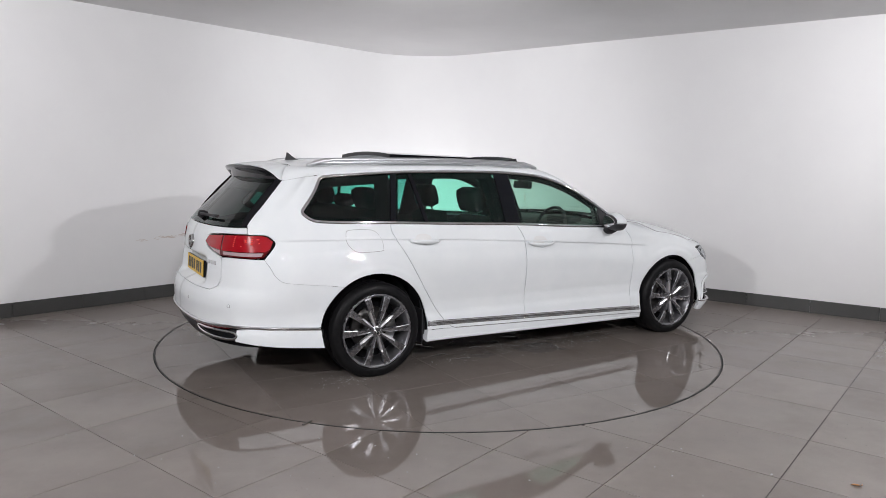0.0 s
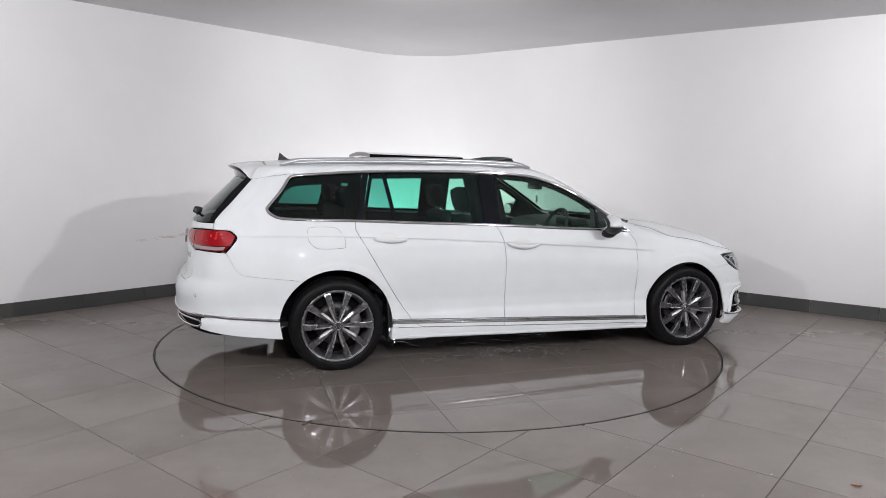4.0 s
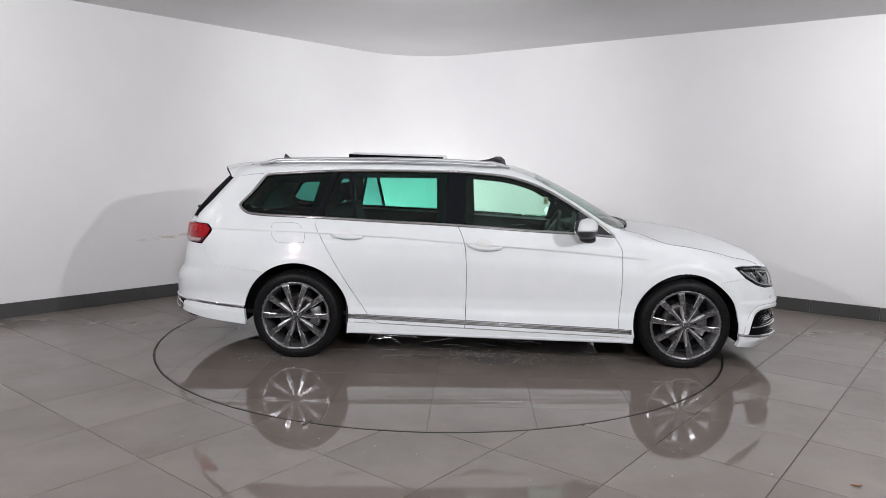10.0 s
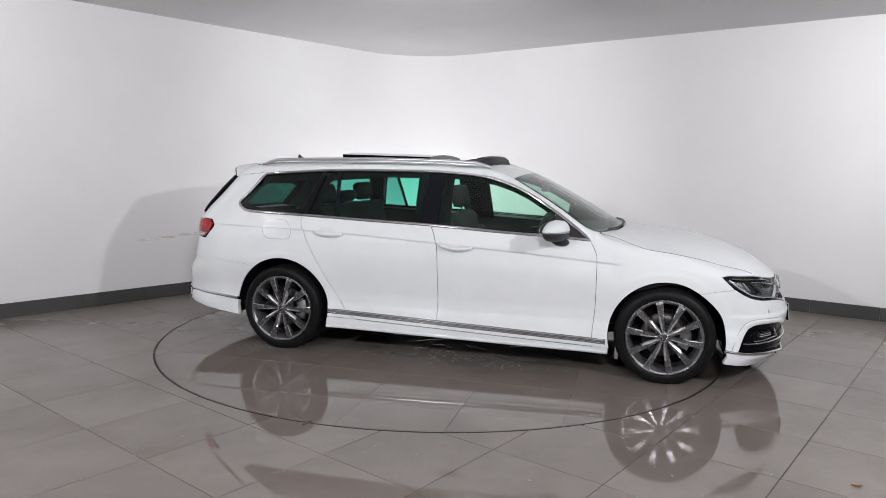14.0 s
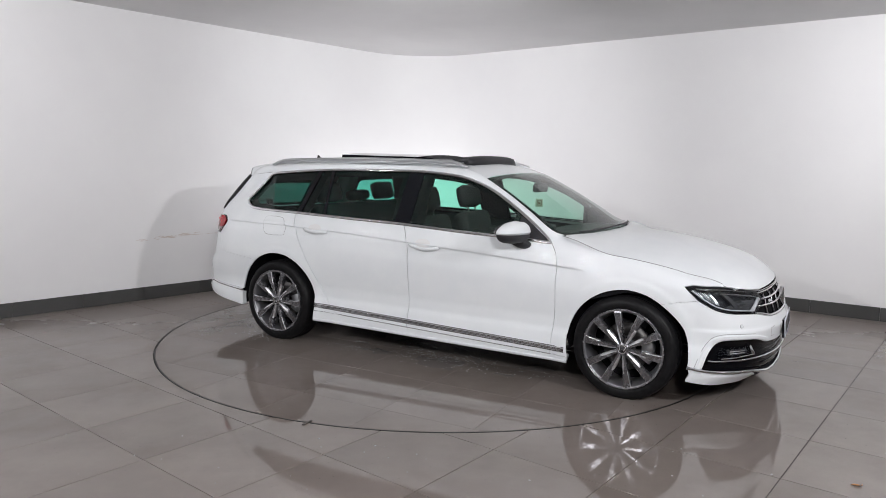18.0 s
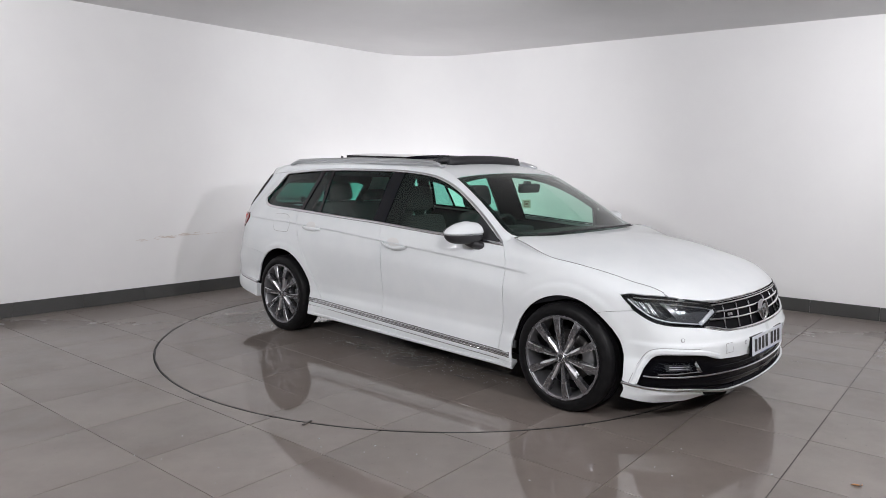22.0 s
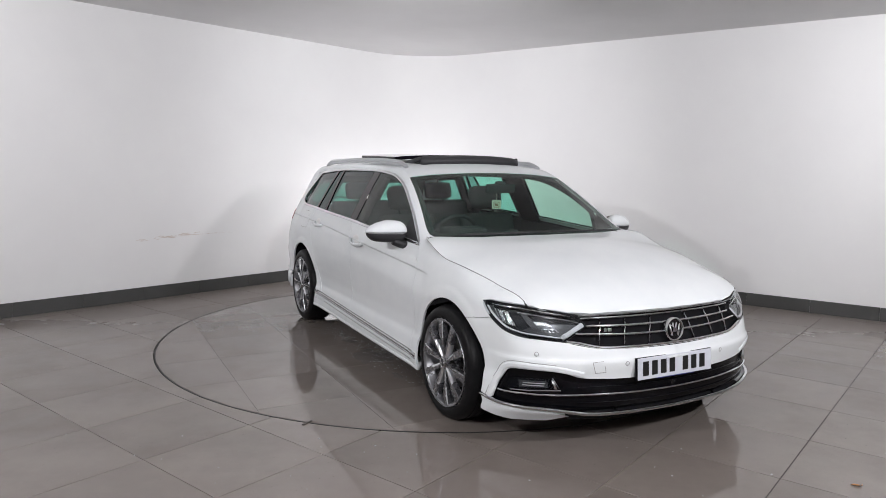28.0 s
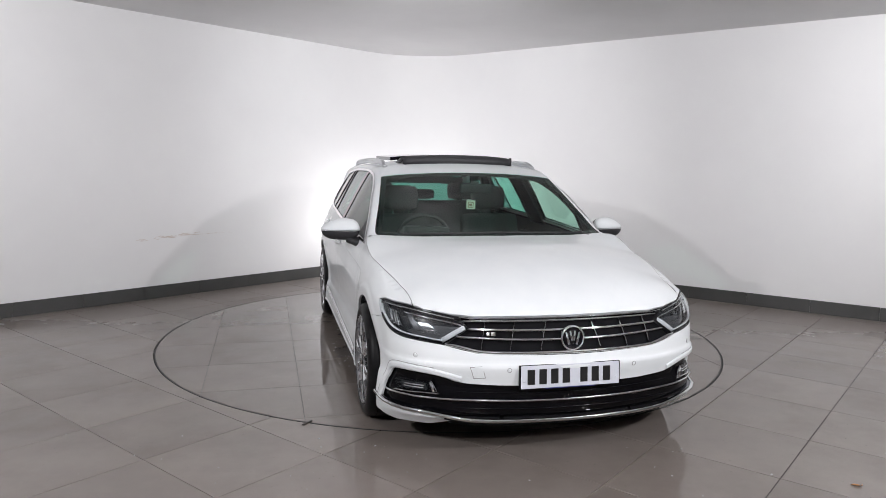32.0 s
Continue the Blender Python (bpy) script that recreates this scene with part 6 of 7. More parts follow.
    for i in range(5):
        a = radians(72 * i + 18)
        bm = bmesh.new()
        lathe(bm, [(0.0, 0.022), (0.008, 0.022), (0.010, 0.026), (0.010, 0.04)], 6, "y", pose(0.053 * math.cos(a), 0, 0.053 * math.sin(a)))
        part("wheel_bolt", bm, M_BRAKE, hub)
    bm = bmesh.new()
    lathe(bm, [(0.06, 0.105), (0.062, 0.098), (0.148, 0.098), (0.150, 0.105), (0.150, 0.122)], 40, "y")
    part("brake_disc", bm, M_BRAKE, hub, "steel brake disc")
    bm = bmesh.new()
    lathe(bm, [(0.10, 0.075), (0.168, 0.075), (0.175, 0.085), (0.175, 0.14), (0.10, 0.14)], 12, "y", pose(0, 0, 0, 0, -spin * (1 if sd < 0 else -1), 0), (-32, 22))
    part("caliper", bm, M_SATIN, hub, "bright brake caliper")
    bm = bmesh.new()
    lathe(bm, [(0.0, 0.15), (0.215, 0.15), (0.215, 0.152)], 32, "y")
    part("inner_face", bm, M_DARK, hub, "dark inner side of the wheel")

def under_parts(car):
    # underbody, wheel houses and inner shell behind the panel joints
    bm = bmesh.new()
    box(bm, -2.2, 2.0, -0.58, 0.58, 0.29, 0.34, 0.02)
    box(bm, -0.98, 0.98, -0.80, 0.80, 0.27, 0.32, 0.01)
    box(bm, 1.78, 2.06, -0.62, 0.62, 0.20, 0.30, 0.01)
    part("underbody", bm, mat("underbody_grey", (0.14, 0.14, 0.145), 0.5), car, "dull grey underbody", smooth=False)
    for sd in (-1, 1):
        bm = bmesh.new()
        box(bm, 1.785, 1.795, min(sd * 0.40, sd * 0.82), max(sd * 0.40, sd * 0.82), 0.185, 0.62, 0.0)
        part("splash_guard", bm, M_DARK, car, "dark splash guard behind the bumper", smooth=False)
    for sd in (-1, 1):
        bm = bmesh.new()
        box(bm, -1.034, -1.024, min(sd * 0.50, sd * 0.868), max(sd * 0.50, sd * 0.868), 0.175, 0.42, 0.004)
        # inner plate added to block the bright gap seen past the tyre
        box(bm, -1.15, -1.034, min(sd * 0.54, sd * 0.56), max(sd * 0.54, sd * 0.56), 0.205, 0.46, 0.0)
        part("arch_flap", bm, M_PLASTIC, car, "black plastic flap ahead of the rear wheel, with an added blocking plate", smooth=False)
    for c in (FA, RA):
        for sd in (-1, 1):
            bm = bmesh.new()
            lathe(bm, [(c[2] + 0.006, sd * (0.84 if c is FA else 0.875)), (c[2] + 0.014, sd * 0.58), (0.0, sd * 0.58)], 24, "y", pose(c[0], 0, c[1]), (-9, 189))
            part("wheel_house", bm, M_DARK, car, "dark wheel house lining")
    for sd in (-1, 1):
        inner = [X(x, 0.24) for x in np.linspace(0.99, -0.96, 12)] + [X(-1.02, 0.62), X(-1.4, 0.74), X(-1.78, 0.66), X(-2.2, 0.66), X(-2.2, 0.98), X(-1.75, 1.0)] + [X(-1.25, 1.0), X(-0.23, 0.96), X(0.86, 0.90), X(1.2, 0.86), X(1.6, 0.78), X(1.7, 0.66), X(1.4, 0.66), X(1.06, 0.56)]
        panel("inner_shell", inner, sd, M_DARK, car, "dark inner shell behind the joints", thick=0.0, off=-0.014, gap=0, du=0.06, dv=0.05)
    out = [N(0.0, 0.70), N(0.5, 0.69), N(0.7, 0.70), X(1.86, 0.725), X(1.86, 0.15), N(0.5, 0.15), N(0.0, 0.15)]
    both("nose_shell", out, M_DARK, car, "dark shell behind the bumper", thick=0.0, off=-0.075, gap=0, du=0.06, dv=0.06)
    out = [T(0.0, 1.0), T(0.5, 1.0), X(-2.25, 1.0), X(-2.2, 0.26), T(0.5, 0.26), T(0.0, 0.26)]
    both("tail_shell", out, M_DARK, car, "dark shell behind the tailgate", thick=0.0, off=-0.03, gap=0, du=0.06, dv=0.06)
    # inner face of the bonnet and engine bay
    bm = bmesh.new()
    rows = [[bm.verts.new((x, y * (hood_y(x) - 0.02), lid(x, y * hood_y(x)) - 0.03)) for y in np.linspace(-1, 1, 9)] for x in np.linspace(0.99, 1.9, 10)]
    for a, b in zip(rows, rows[1:]):
        for j in range(8):
            bm.faces.new((a[j], b[j], b[j + 1], a[j + 1]))
    part("bonnet_inner", bm, M_DARK, car, "dark underside of the bonnet")

def roof_things(car):
    # rails
    for sd in (-1, 1):
        pts = []
        for i in range(31):
            u = i / 30
            x = 0.14 - 1.88 * u
            lift = 0.034 * min(1.0, math.sin(math.pi * u) * 4.5) ** 0.8 if 0 < u < 1 else 0.0
            y = float(np.interp(-x, [-0.14, 1.0, 1.8], [0.577, 0.562, 0.540]))
            pts.append(Vector((x, sd * y, lid(x, y) + 0.004 + lift)))
        bm = bmesh.new()
        sweep(bm, pts, [(0.017 * math.cos(a), 0.014 * math.sin(a)) for a in np.linspace(0, 2 * math.pi, 11)[:-1]])
        rail = part("roof_rail", bm, M_SATIN, car, "silver roof rail")
        bm = bmesh.new()
        sweep(bm, [q - Vector((0, 0, 0.5 * (q.z - lid(q.x, abs(q.y))))) for q in pts[1:-1]], [(-0.008, -0.012), (-0.008, 0.012), (0.008, 0.012), (0.008, -0.012)], Vector((0, 0, 1)), False, [max(0.05, min(1.0, (q.z - lid(q.x, abs(q.y)) - 0.006) / 0.03)) for q in pts[1:-1]])
        part("rail_web", bm, M_SATIN, rail, "silver web under the rail")
    # sunroof glass slid back over the roof
    bm = bmesh.new()
    rows = []
    for x in np.linspace(-0.36, -1.085, 9):
        u = (x + 0.36) / -0.725
        rows.append([bm.verts.new((x, y, 1.496 + 0.014 * u - 0.022 * (abs(y) / 0.45) ** 2)) for y in np.linspace(-0.45, 0.45, 11)])
    for a, b in zip(rows, rows[1:]):
        for j in range(10):
            bm.faces.new((a[j], a[j + 1], b[j + 1], b[j]))
    bmesh.ops.recalc_face_normals(bm, faces=bm.faces[:])
    g = bmesh.ops.extrude_face_region(bm, geom=bm.faces[:])
    bmesh.ops.translate(bm, vec=(0, 0, -0.028), verts=[v for v in g["geom"] if isinstance(v, bmesh.types.BMVert)])
    bmesh.ops.recalc_face_normals(bm, faces=bm.faces[:])
    part("sunroof_panel", bm, M_BLACK, car, "dark sunroof glass slid back over the roof", smooth=False)
    # wind deflector with its two arms
    bm = bmesh.new()
    rows = []
    for y in np.linspace(-0.425, 0.425, 25):
        e = (abs(y) / 0.425) ** 4
        x = 0.125 - 0.05 * e
        zb = lid(x, y) - 0.005
        rows.append([bm.verts.new(q) for q in ((x + 0.01, y, zb), (x - 0.004, y, zb + 0.045), (x - 0.03, y, zb + 0.066 - 0.008 * e), (x - 0.075, y, zb + 0.068 - 0.008 * e), (x - 0.075, y, zb + 0.056), (x - 0.03, y, zb))])
    for a, b in zip(rows, rows[1:]):
        for j in range(6):
            bm.faces.new((a[j], a[(j + 1) % 6], b[(j + 1) % 6], b[j]))
    bm.faces.new(rows[0])
    bm.faces.new(rows[-1])
    bmesh.ops.recalc_face_normals(bm, faces=bm.faces[:])
    d = part("wind_deflector", bm, M_PLASTIC, car, "raised black wind deflector of the sunroof")
    for sd in (-1, 1):
        bm = bmesh.new()
        sweep(bm, [Vector((0.06, sd * 0.425, lid(0.06, 0.42) + 0.045)), Vector((-0.1, sd * 0.425, lid(-0.1, 0.42) + 0.016)), Vector((-0.24, sd * 0.42, lid(-0.24, 0.42) - 0.01))], [(-0.008, -0.02), (-0.008, 0.012), (0.008, 0.012), (0.008, -0.02)])
        part("deflector_arm", bm, M_PLASTIC, d)
    # aerial
    bm = bmesh.new()
    prof = [(-1.60, 0.0, 0.020), (-1.64, 0.012, 0.016), (-1.672, 0.035, 0.008), (-1.695, 0.056, 0.004), (-1.704, 0.056, 0.003), (-1.708, 0.03, 0.006), (-1.715, 0.0, 0.012)]
    z0 = lid(-1.66, 0) - 0.004
    l = [bm.verts.new((x, -w, z0 + h)) for x, h, w in prof]
    r = [bm.verts.new((x, w, z0 + h)) for x, h, w in prof]
    for i in range(len(prof) - 1):
        bm.faces.new((l[i], l[i + 1], r[i + 1], r[i]))
    bm.faces.new(l), bm.faces.new(r[::-1])
    bmesh.ops.recalc_face_normals(bm, faces=bm.faces[:])
    part("aerial", bm, M_PLASTIC, car, "black shark-fin aerial", smooth=False)

def soft_block(bm, x0, x1, y0, y1, z0, z1, r, m=None):
    return box(bm, x0, x1, y0, y1, z0, z1, r, m)

def seat(car, x, y, tilt=14):
    """A dark seat with backrest, cushion and headrest on two bright posts."""
    bm = bmesh.new()
    soft_block(bm, x - 0.22, x + 0.28, y - 0.25, y + 0.25, 0.34, 0.50, 0.05)
    s = part("seat", bm, M_CLOTH, car, "dark cloth front seat")
    m = pose(x - 0.19, y, 0.40, 0, -tilt, 0)
    bm = bmesh.new()
    soft_block(bm, -0.07, 0.07, -0.245, 0.245, 0.0, 0.64, 0.06, m)
    for sg in (-1, 1):
        soft_block(bm, 0.0, 0.12, sg * 0.19 - 0.05, sg * 0.19 + 0.05, 0.05, 0.48, 0.03, m)
    part("backrest", bm, M_CLOTH, s)
    for sg in (-1, 1):
        bm = bmesh.new()
        sweep(bm, [m @ Vector((0.01, sg * 0.065, 0.58)), m @ Vector((0.01, sg * 0.065, 0.70))], disc_section(0.0075, 8), Vector((1, 0, 0)))
        part("headrest_post", bm, M_CHROME, s, "bright headrest post")
    bm = bmesh.new()
    soft_block(bm, -0.055, 0.070, -0.145, 0.145, 0.672, 0.870, 0.06, m)
    part("headrest", bm, M_CLOTH, s)

def cabin(car):
    bm = bmesh.new()
    box(bm, -2.1, 1.0, -0.78, 0.78, 0.30, 0.33, 0.0)
    part("cabin_floor", bm, M_TRIM, car, "dark carpet floor", smooth=False)
    for y in (-0.37, 0.37):
        seat(car, 0.04, y)
    # rear bench
    bm = bmesh.new()
    soft_block(bm, -1.10, -0.62, -0.68, 0.68, 0.34, 0.54, 0.05)
    b = part("rear_bench", bm, M_CLOTH, car, "dark cloth rear bench")
    m = pose(-1.08, 0, 0.50, 0, -16, 0)
    bm = bmesh.new()
    soft_block(bm, -0.06, 0.08, -0.68, 0.68, 0.0, 0.60, 0.05, m)
    part("backrest", bm, M_CLOTH, b)
    for y in (-0.40, 0.0, 0.40):
        bm = bmesh.new()
        soft_block(bm, -0.04, 0.06, y - 0.135, y + 0.135, 0.615, 0.775 if y else 0.71, 0.045, m)
        part("headrest", bm, M_CLOTH, b)
        for sg in (-1, 1):
            bm = bmesh.new()
            sweep(bm, [m @ Vector((0, y + sg * 0.05, 0.58)), m @ Vector((0, y + sg * 0.05, 0.65))], disc_section(0.006, 6), Vector((1, 0, 0)))
            part("headrest_post", bm, M_CHROME, b, "bright headrest post")
    # load cover
    bm = bmesh.new()
    box(bm, -2.12, -1.32, -0.66, 0.66, 0.94, 0.955, 0.004)
    part("load_cover", bm, M_TRIM, car, "dark load cover", smooth=False)
    # dashboard
    bm = bmesh.new()
    prof = [(1.02, 0.93), (0.92, 0.965), (0.78, 0.972), (0.62, 0.955), (0.55, 0.92), (0.53, 0.84), (0.57, 0.70), (0.60, 0.50), (1.0, 0.50)]
    rows = [[bm.verts.new((x, y, z - 0.02 * (abs(y) / 0.72) ** 4)) for x, z in prof] for y in np.linspace(-0.72, 0.72, 13)]
    for a, c in zip(rows, rows[1:]):
        for j in range(len(prof)):
            bm.faces.new((a[j], a[(j + 1) % len(prof)], c[(j + 1) % len(prof)], c[j]))
    bm.faces.new(rows[0]), bm.faces.new(rows[-1])
    bmesh.ops.recalc_face_normals(bm, faces=bm.faces[:])
    dash = part("dashboard", bm, M_TRIM, car, "dark dashboard")
    bm = bmesh.new()
    box(bm, 0.555, 0.70, -0.52, -0.22, 0.94, 1.0, 0.02)
    part("instrument_hood", bm, M_TRIM, dash)
    for y in (-0.05, 0.06):
        bm = bmesh.new()
        box(bm, 0.528, 0.545, y - 0.045, y + 0.045, 0.875, 0.905, 0.004)
        part("air_vent", bm, M_SATIN, dash, "bright air vent")
    bm = bmesh.new()
    box(bm, -0.35, 0.55, -0.13, 0.13, 0.33, 0.60, 0.03)
    part("centre_console", bm, M_TRIM, car, "dark centre console")
    # steering wheel
    m = pose(0.47, -0.365, 0.90, 0, -66, 0)
    bm = bmesh.new()
    ring = [(0.185 + 0.014 * math.cos(a), 0.014 * math.sin(a)) for a in np.linspace(0, 2 * math.pi, 9)]
    lathe(bm, ring, 40, "z", m)
    st = part("steering_wheel", bm, M_TRIM, car, "dark leather steering wheel")
    bm = bmesh.new()
    box(bm, -0.06, 0.06, -0.075, 0.075, -0.03, 0.015, 0.02, m)
    box(bm, -0.025, 0.025, -0.18, 0.18, -0.015, 0.0, 0.006, m)
    box(bm, -0.18, 0.0, -0.025, 0.025, -0.015, 0.0, 0.006, m)
    part("wheel_boss", bm, M_TRIM, st)
    # inner mirror and the tag that hangs from it
    bm = bmesh.new()
    box(bm, -0.022, 0.02, -0.115, 0.115, -0.033, 0.033, 0.012, pose(0.47, 0.02, 1.252, 0, 8, 0))
    box(bm, -0.035, 0.0, -0.03, 0.03, 0.02, 0.052, 0.008, pose(0.47, 0.02, 1.252))
    part("inner_mirror", bm, M_TRIM, car, "black inner mirror")
    bm = bmesh.new()
    sweep(bm, [Vector((0.473, -0.012, 1.225)), Vector((0.473, -0.012, 1.170))], disc_section(0.0012, 5), Vector((1, 0, 0)))
    tag = part("hanging_tag", bm, M_CARD, car, "small square cream card hanging from the inner mirror")
    m = pose(0.473, -0.012, 1.137, 0, 0, -38)
    bm = bmesh.new()
    box(bm, -0.002, 0.002, -0.033, 0.033, -0.031, 0.031, 0.001, m)
    part("card", bm, M_CARD, tag, smooth=False)
    bm = bmesh.new()
    for a0, a1, b0, b1 in ((-0.021, 0.021, 0.016, 0.021), (-0.021, 0.021, -0.021, -0.016), (-0.021, -0.016, -0.016, 0.016), (0.016, 0.021, -0.016, 0.016), (-0.010, 0.010, -0.010, 0.008)):
        box(bm, -0.0032, 0.0032, a0, a1, b0, b1, 0.0, m)
    part("print", bm, M_BROWN, tag, smooth=False)

def build_car():
    car = tagged(new("estate_car"), "white estate car with alloy wheels and open sunroof", "car")
    for sd in (-1, 1):
        side_panels(car, sd)
        mirror(car, sd)
    top_panels(car)
    nose_parts(car)
    tail_parts(car)
    under_parts(car)
    for cx, spin in ((1.393, 8.0), (-1.393, 0.0)):
        for sd in (-1, 1):
            wheel(car, cx, sd, spin)
    roof_things(car)
    cabin(car)
    return car

CAR = build_car()

# ---------- small things and marks ----------
def small_things():
    rnd = random.Random(5)
    # a dry leaf on the tiles
    bm = bmesh.new()
    k = 9
    l, r, c = [], [], []
    for i in range(k):
        u = i / (k - 1)
        w = 0.012 * math.sin(math.pi * u) ** 0.8
        x = -0.024 + 0.048 * u
        c.append(bm.verts.new((x, 0, 0.003 + 0.004 * math.sin(3 * u))))
        l.append(bm.verts.new((x, -w, 0.006 + 0.003 * u)))
        r.append(bm.verts.new((x, w, 0.005 - 0.002 * u)))
    for i in range(k - 1):
        bm.faces.new((l[i], l[i + 1], c[i + 1], c[i]))
        bm.faces.new((c[i], c[i + 1], r[i + 1], r[i]))
    bmesh.ops.remove_doubles(bm, verts=bm.verts[:], dist=1e-5)
    m = mat("dry_leaf", (0.42, 0.17, 0.04), 0.7)
    ob = tagged(mesh_ob("leaf", bm, m, None, True), "small dry orange leaf lying on the tiles", "leaf")
    ob.matrix_basis = pose(1.90, -2.81, 0.0005, 0, 0, -12)
    md = ob.modifiers.new("thick", "SOLIDIFY")
    md.thickness = 0.0008
    # a scrap of rubber by the rim
    bm = bmesh.new()
    box(bm, -0.038, 0.038, -0.007, 0.007, 0.0, 0.006, 0.0015)
    ob = tagged(mesh_ob("rubber_scrap", bm, M_GROUT), "short black rubber scrap beside the turntable rim", "scrap")
    ob.matrix_basis = pose(-0.715, -2.135, 0.0003, 0, 0, 62)
    # scuffs on the white wall: thin streaks of brown dirt along the left wall
    bm = bmesh.new()
    n = Vector((LD.y, -LD.x, 0))
    def at(u, z):
        q = L0 + LD * u
        return Vector((q.x, q.y, z)) + n * 0.0012
    for k in range(34):
        u = rnd.choice([rnd.gauss(-0.06, 0.03), rnd.gauss(0.42, 0.03), rnd.gauss(0.30, 0.16), rnd.gauss(0.18, 0.05)])
        z = 0.615 + 0.035 * (u + 0.06) / 0.5 + rnd.gauss(0, 0.008)
        w, h = rnd.uniform(0.008, 0.045), rnd.uniform(0.0015, 0.005)
        t = rnd.uniform(-0.2, 0.2) * w
        bm.faces.new([bm.verts.new(q) for q in (at(u - w, z - t), at(u - w * 0.3, z - h), at(u + w, z + t), at(u + w * 0.3, z + h))])
    for k in range(26):
        u = rnd.uniform(0.15, 1.0)
        z = 0.628 + 0.012 * u + rnd.gauss(0, 0.002)
        w, h = rnd.uniform(0.02, 0.06), rnd.uniform(0.0006, 0.0015)
        bm.faces.new([bm.verts.new(q) for q in (at(u - w, z), at(u - w * 0.3, z - h), at(u + w, z + 0.001), at(u + w * 0.3, z + h))])
    ob = tagged(mesh_ob("scuff_mark", bm, mat("scuff", (0.62, 0.55, 0.51), 0.8)), "faint brown scuff marks on the white wall", "scuff mark", kind="stuff")
    # water: drops and small pools, each a low dome; the drops are coloured pale to stand for glints
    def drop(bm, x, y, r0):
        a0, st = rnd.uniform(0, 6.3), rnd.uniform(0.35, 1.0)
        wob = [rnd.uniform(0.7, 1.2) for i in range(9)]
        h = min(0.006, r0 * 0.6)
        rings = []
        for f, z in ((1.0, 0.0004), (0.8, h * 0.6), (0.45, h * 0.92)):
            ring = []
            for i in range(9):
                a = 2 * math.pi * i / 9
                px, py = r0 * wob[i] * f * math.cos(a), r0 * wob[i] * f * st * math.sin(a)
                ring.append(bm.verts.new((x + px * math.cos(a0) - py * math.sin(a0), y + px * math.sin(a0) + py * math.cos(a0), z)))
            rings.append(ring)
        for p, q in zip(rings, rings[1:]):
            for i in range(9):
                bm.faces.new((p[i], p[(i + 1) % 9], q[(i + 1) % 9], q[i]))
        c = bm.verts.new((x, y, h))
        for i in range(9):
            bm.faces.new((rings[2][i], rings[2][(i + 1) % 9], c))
    def pool(bm, x, y, r0, st, a0):
        """A flat wet patch with a rounded, ragged border and a rippled top."""
        k = 30
        ph = [rnd.uniform(0, 6.3) for i in range(5)]
        rings = []
        for f, z in ((1.0, 0.0002), (0.90, 0.0006), (0.75, 0.0010), (0.5, 0.0012), (0.25, 0.0012)):
            ring = []
            for i in range(k):
                a = 2 * math.pi * i / k
                w = r0 * f * (1 + 0.22 * math.sin(2 * a + ph[0]) + 0.16 * math.sin(3 * a + ph[1]) + 0.12 * math.sin(5 * a + ph[2]) + 0.09 * math.sin(8 * a + ph[3]))
                px, py = w * math.cos(a), w * st * math.sin(a)
                ring.append(bm.verts.new((x + px * math.cos(a0) - py * math.sin(a0), y + px * math.sin(a0) + py * math.cos(a0), z + (rnd.uniform(-0.0002, 0.0002) if f < 0.9 else 0))))
            rings.append(ring)
        for p, q in zip(rings, rings[1:]):
            for i in range(k):
                bm.faces.new((p[i], p[(i + 1) % k], q[(i + 1) % k], q[i]))
        bm.faces.new(rings[-1])
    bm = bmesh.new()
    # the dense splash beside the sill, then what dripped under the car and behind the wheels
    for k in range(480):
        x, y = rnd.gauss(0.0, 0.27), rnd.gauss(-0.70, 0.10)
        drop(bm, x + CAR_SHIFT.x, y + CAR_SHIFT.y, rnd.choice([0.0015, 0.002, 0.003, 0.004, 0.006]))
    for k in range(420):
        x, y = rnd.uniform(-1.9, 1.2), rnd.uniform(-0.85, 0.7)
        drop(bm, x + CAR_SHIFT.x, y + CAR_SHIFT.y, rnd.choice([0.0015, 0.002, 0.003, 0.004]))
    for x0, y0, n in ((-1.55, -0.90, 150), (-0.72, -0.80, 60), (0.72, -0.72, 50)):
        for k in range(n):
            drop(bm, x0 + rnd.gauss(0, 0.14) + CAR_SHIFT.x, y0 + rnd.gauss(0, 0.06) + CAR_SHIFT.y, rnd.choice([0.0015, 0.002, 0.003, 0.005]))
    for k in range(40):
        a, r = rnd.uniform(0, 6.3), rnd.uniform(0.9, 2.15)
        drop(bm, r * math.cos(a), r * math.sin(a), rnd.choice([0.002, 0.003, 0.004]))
    w = part("spilt_water", bm, M_SPARKLE, DISC, "scattered drops on the wet tiles, their sparkle put into a pale colour")
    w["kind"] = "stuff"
    for k in range(36):
        x, y = rnd.uniform(-1.0, 0.95), rnd.uniform(-0.86, 0.4)
        bm = bmesh.new()
        pool(bm, x + CAR_SHIFT.x, y + CAR_SHIFT.y, rnd.uniform(0.05, 0.2), rnd.uniform(0.3, 0.7), rnd.gauss(0, 0.4))
        part("puddle", bm, M_WATER, DISC, "thin clear puddle on the tiles")
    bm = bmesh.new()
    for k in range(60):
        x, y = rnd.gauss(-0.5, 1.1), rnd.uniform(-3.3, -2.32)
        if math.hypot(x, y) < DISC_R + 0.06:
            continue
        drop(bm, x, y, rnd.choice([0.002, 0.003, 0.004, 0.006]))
    tagged(mesh_ob("water_drops", bm, M_SPARKLE, None, True), "small water drops on the grey floor tiles, sparkle put into a pale colour", "water", kind="stuff")

small_things()

build_floor_tiles()

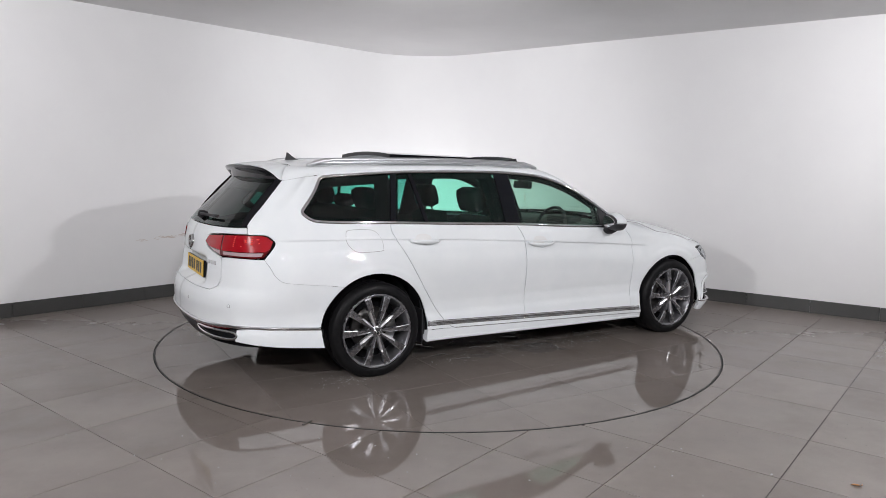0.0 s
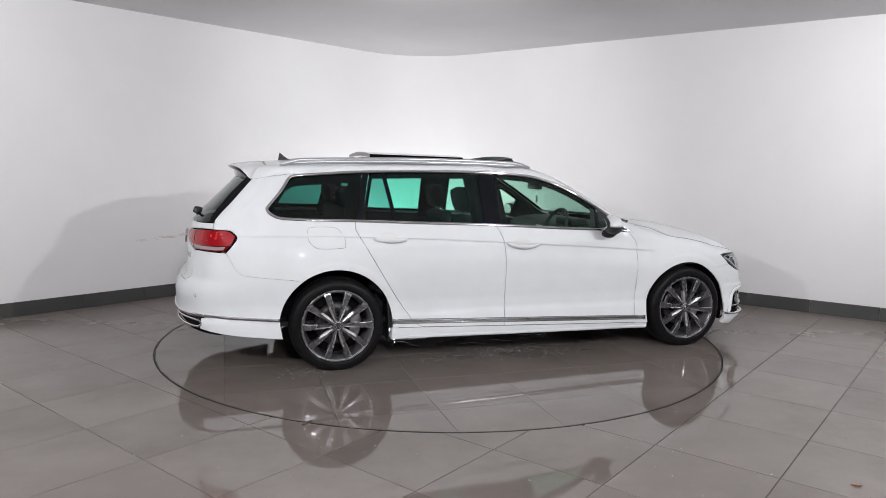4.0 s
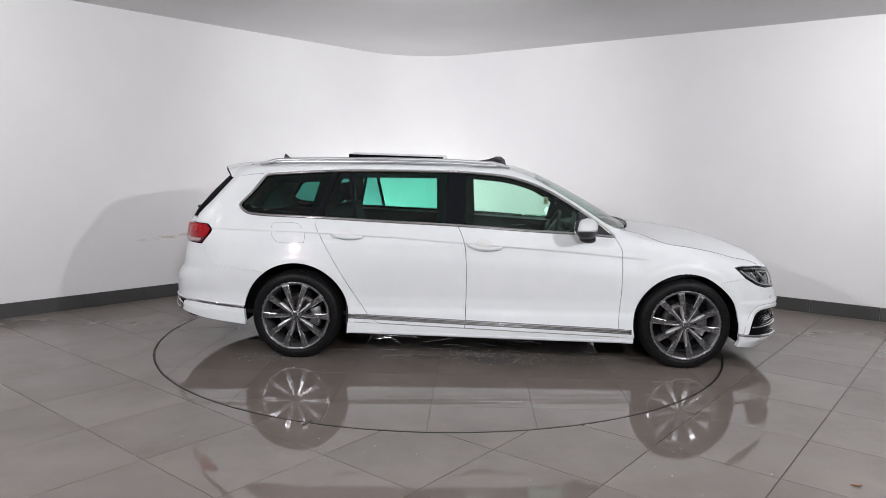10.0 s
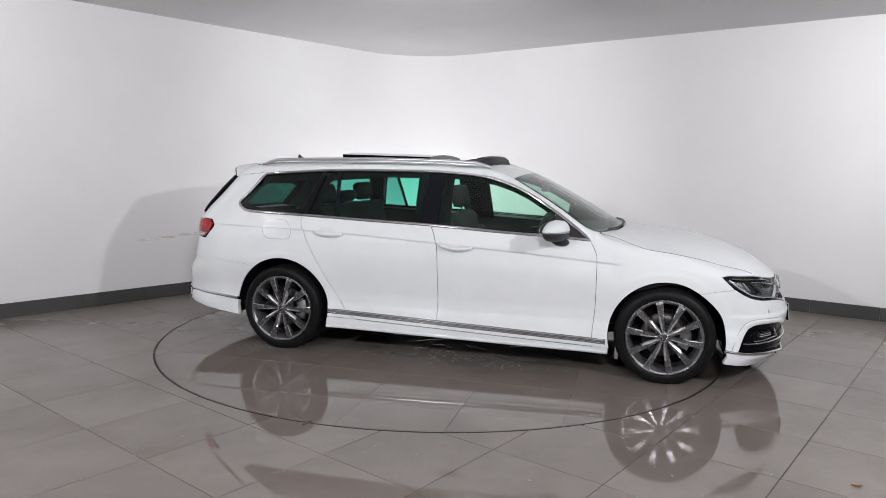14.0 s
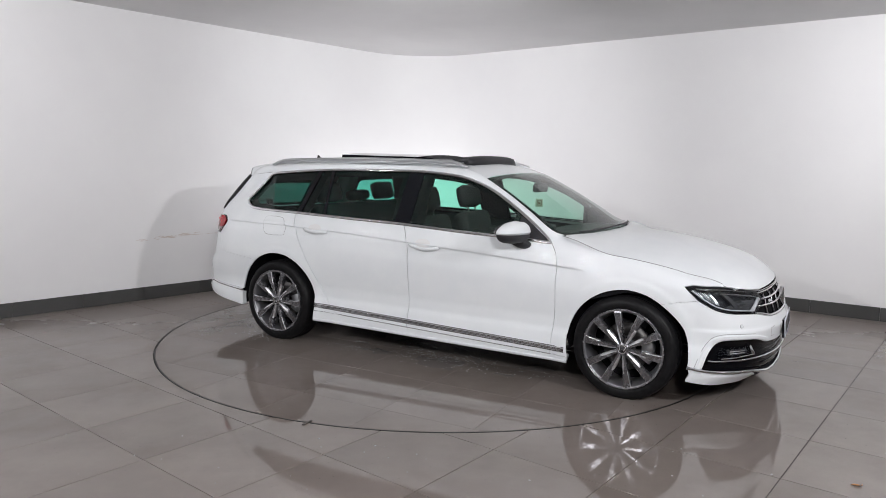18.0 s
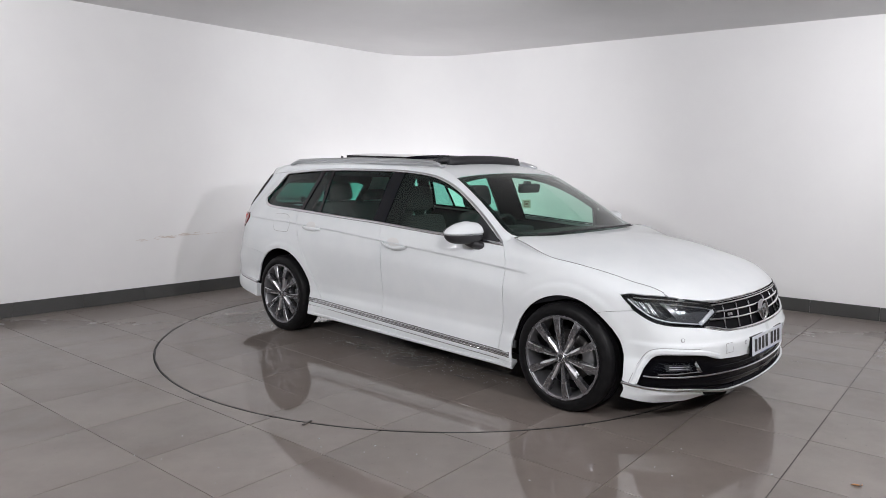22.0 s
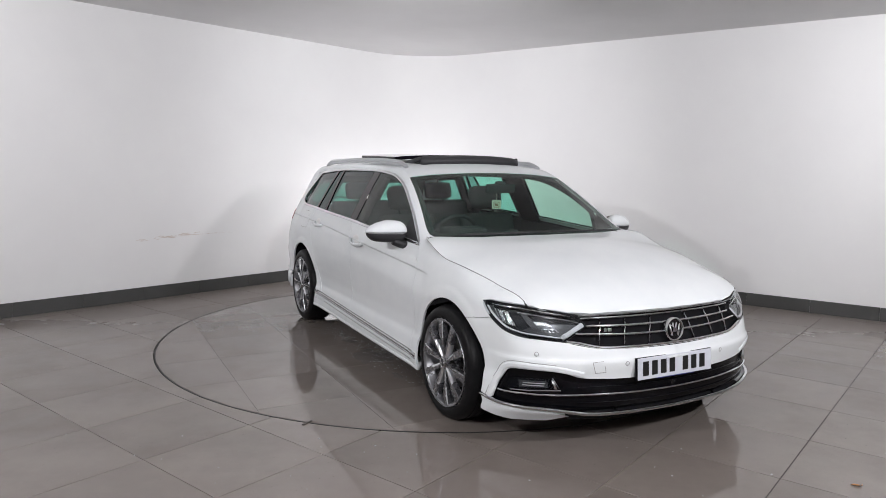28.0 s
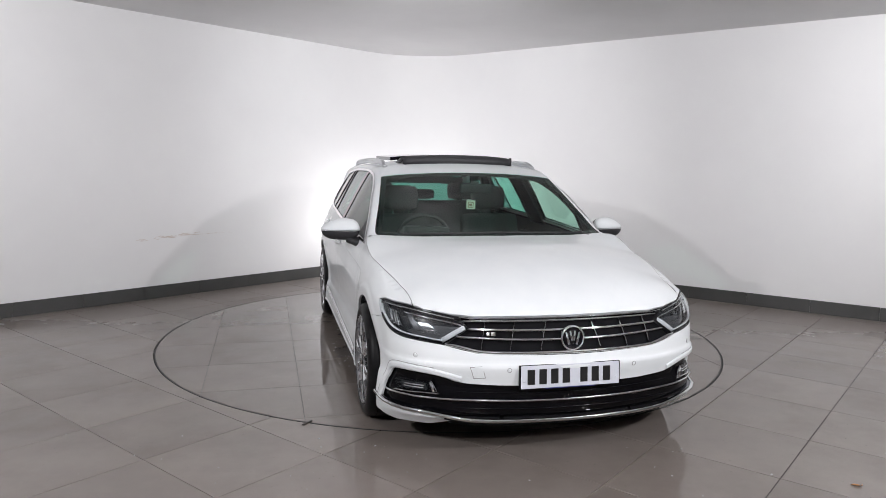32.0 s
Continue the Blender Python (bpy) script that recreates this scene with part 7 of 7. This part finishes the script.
# ---------- the turntable and the car on it turn together ----------
def motions():
    times = [0, 4, 8, 12, 16, 20, 24, 28, 32]
    walk(DISC, [(t, pose(0, 0, 0, 0, 0, turned(t))) for t in times])
    rows = []
    for t in times:
        m = pose(0, 0, 0, 0, 0, turned(t))
        rows.append((t, Matrix.Translation(m @ CAR_SHIFT) @ pose(0, 0, 0, 0, 0, turned(t))))
    walk(CAR, rows)

motions()
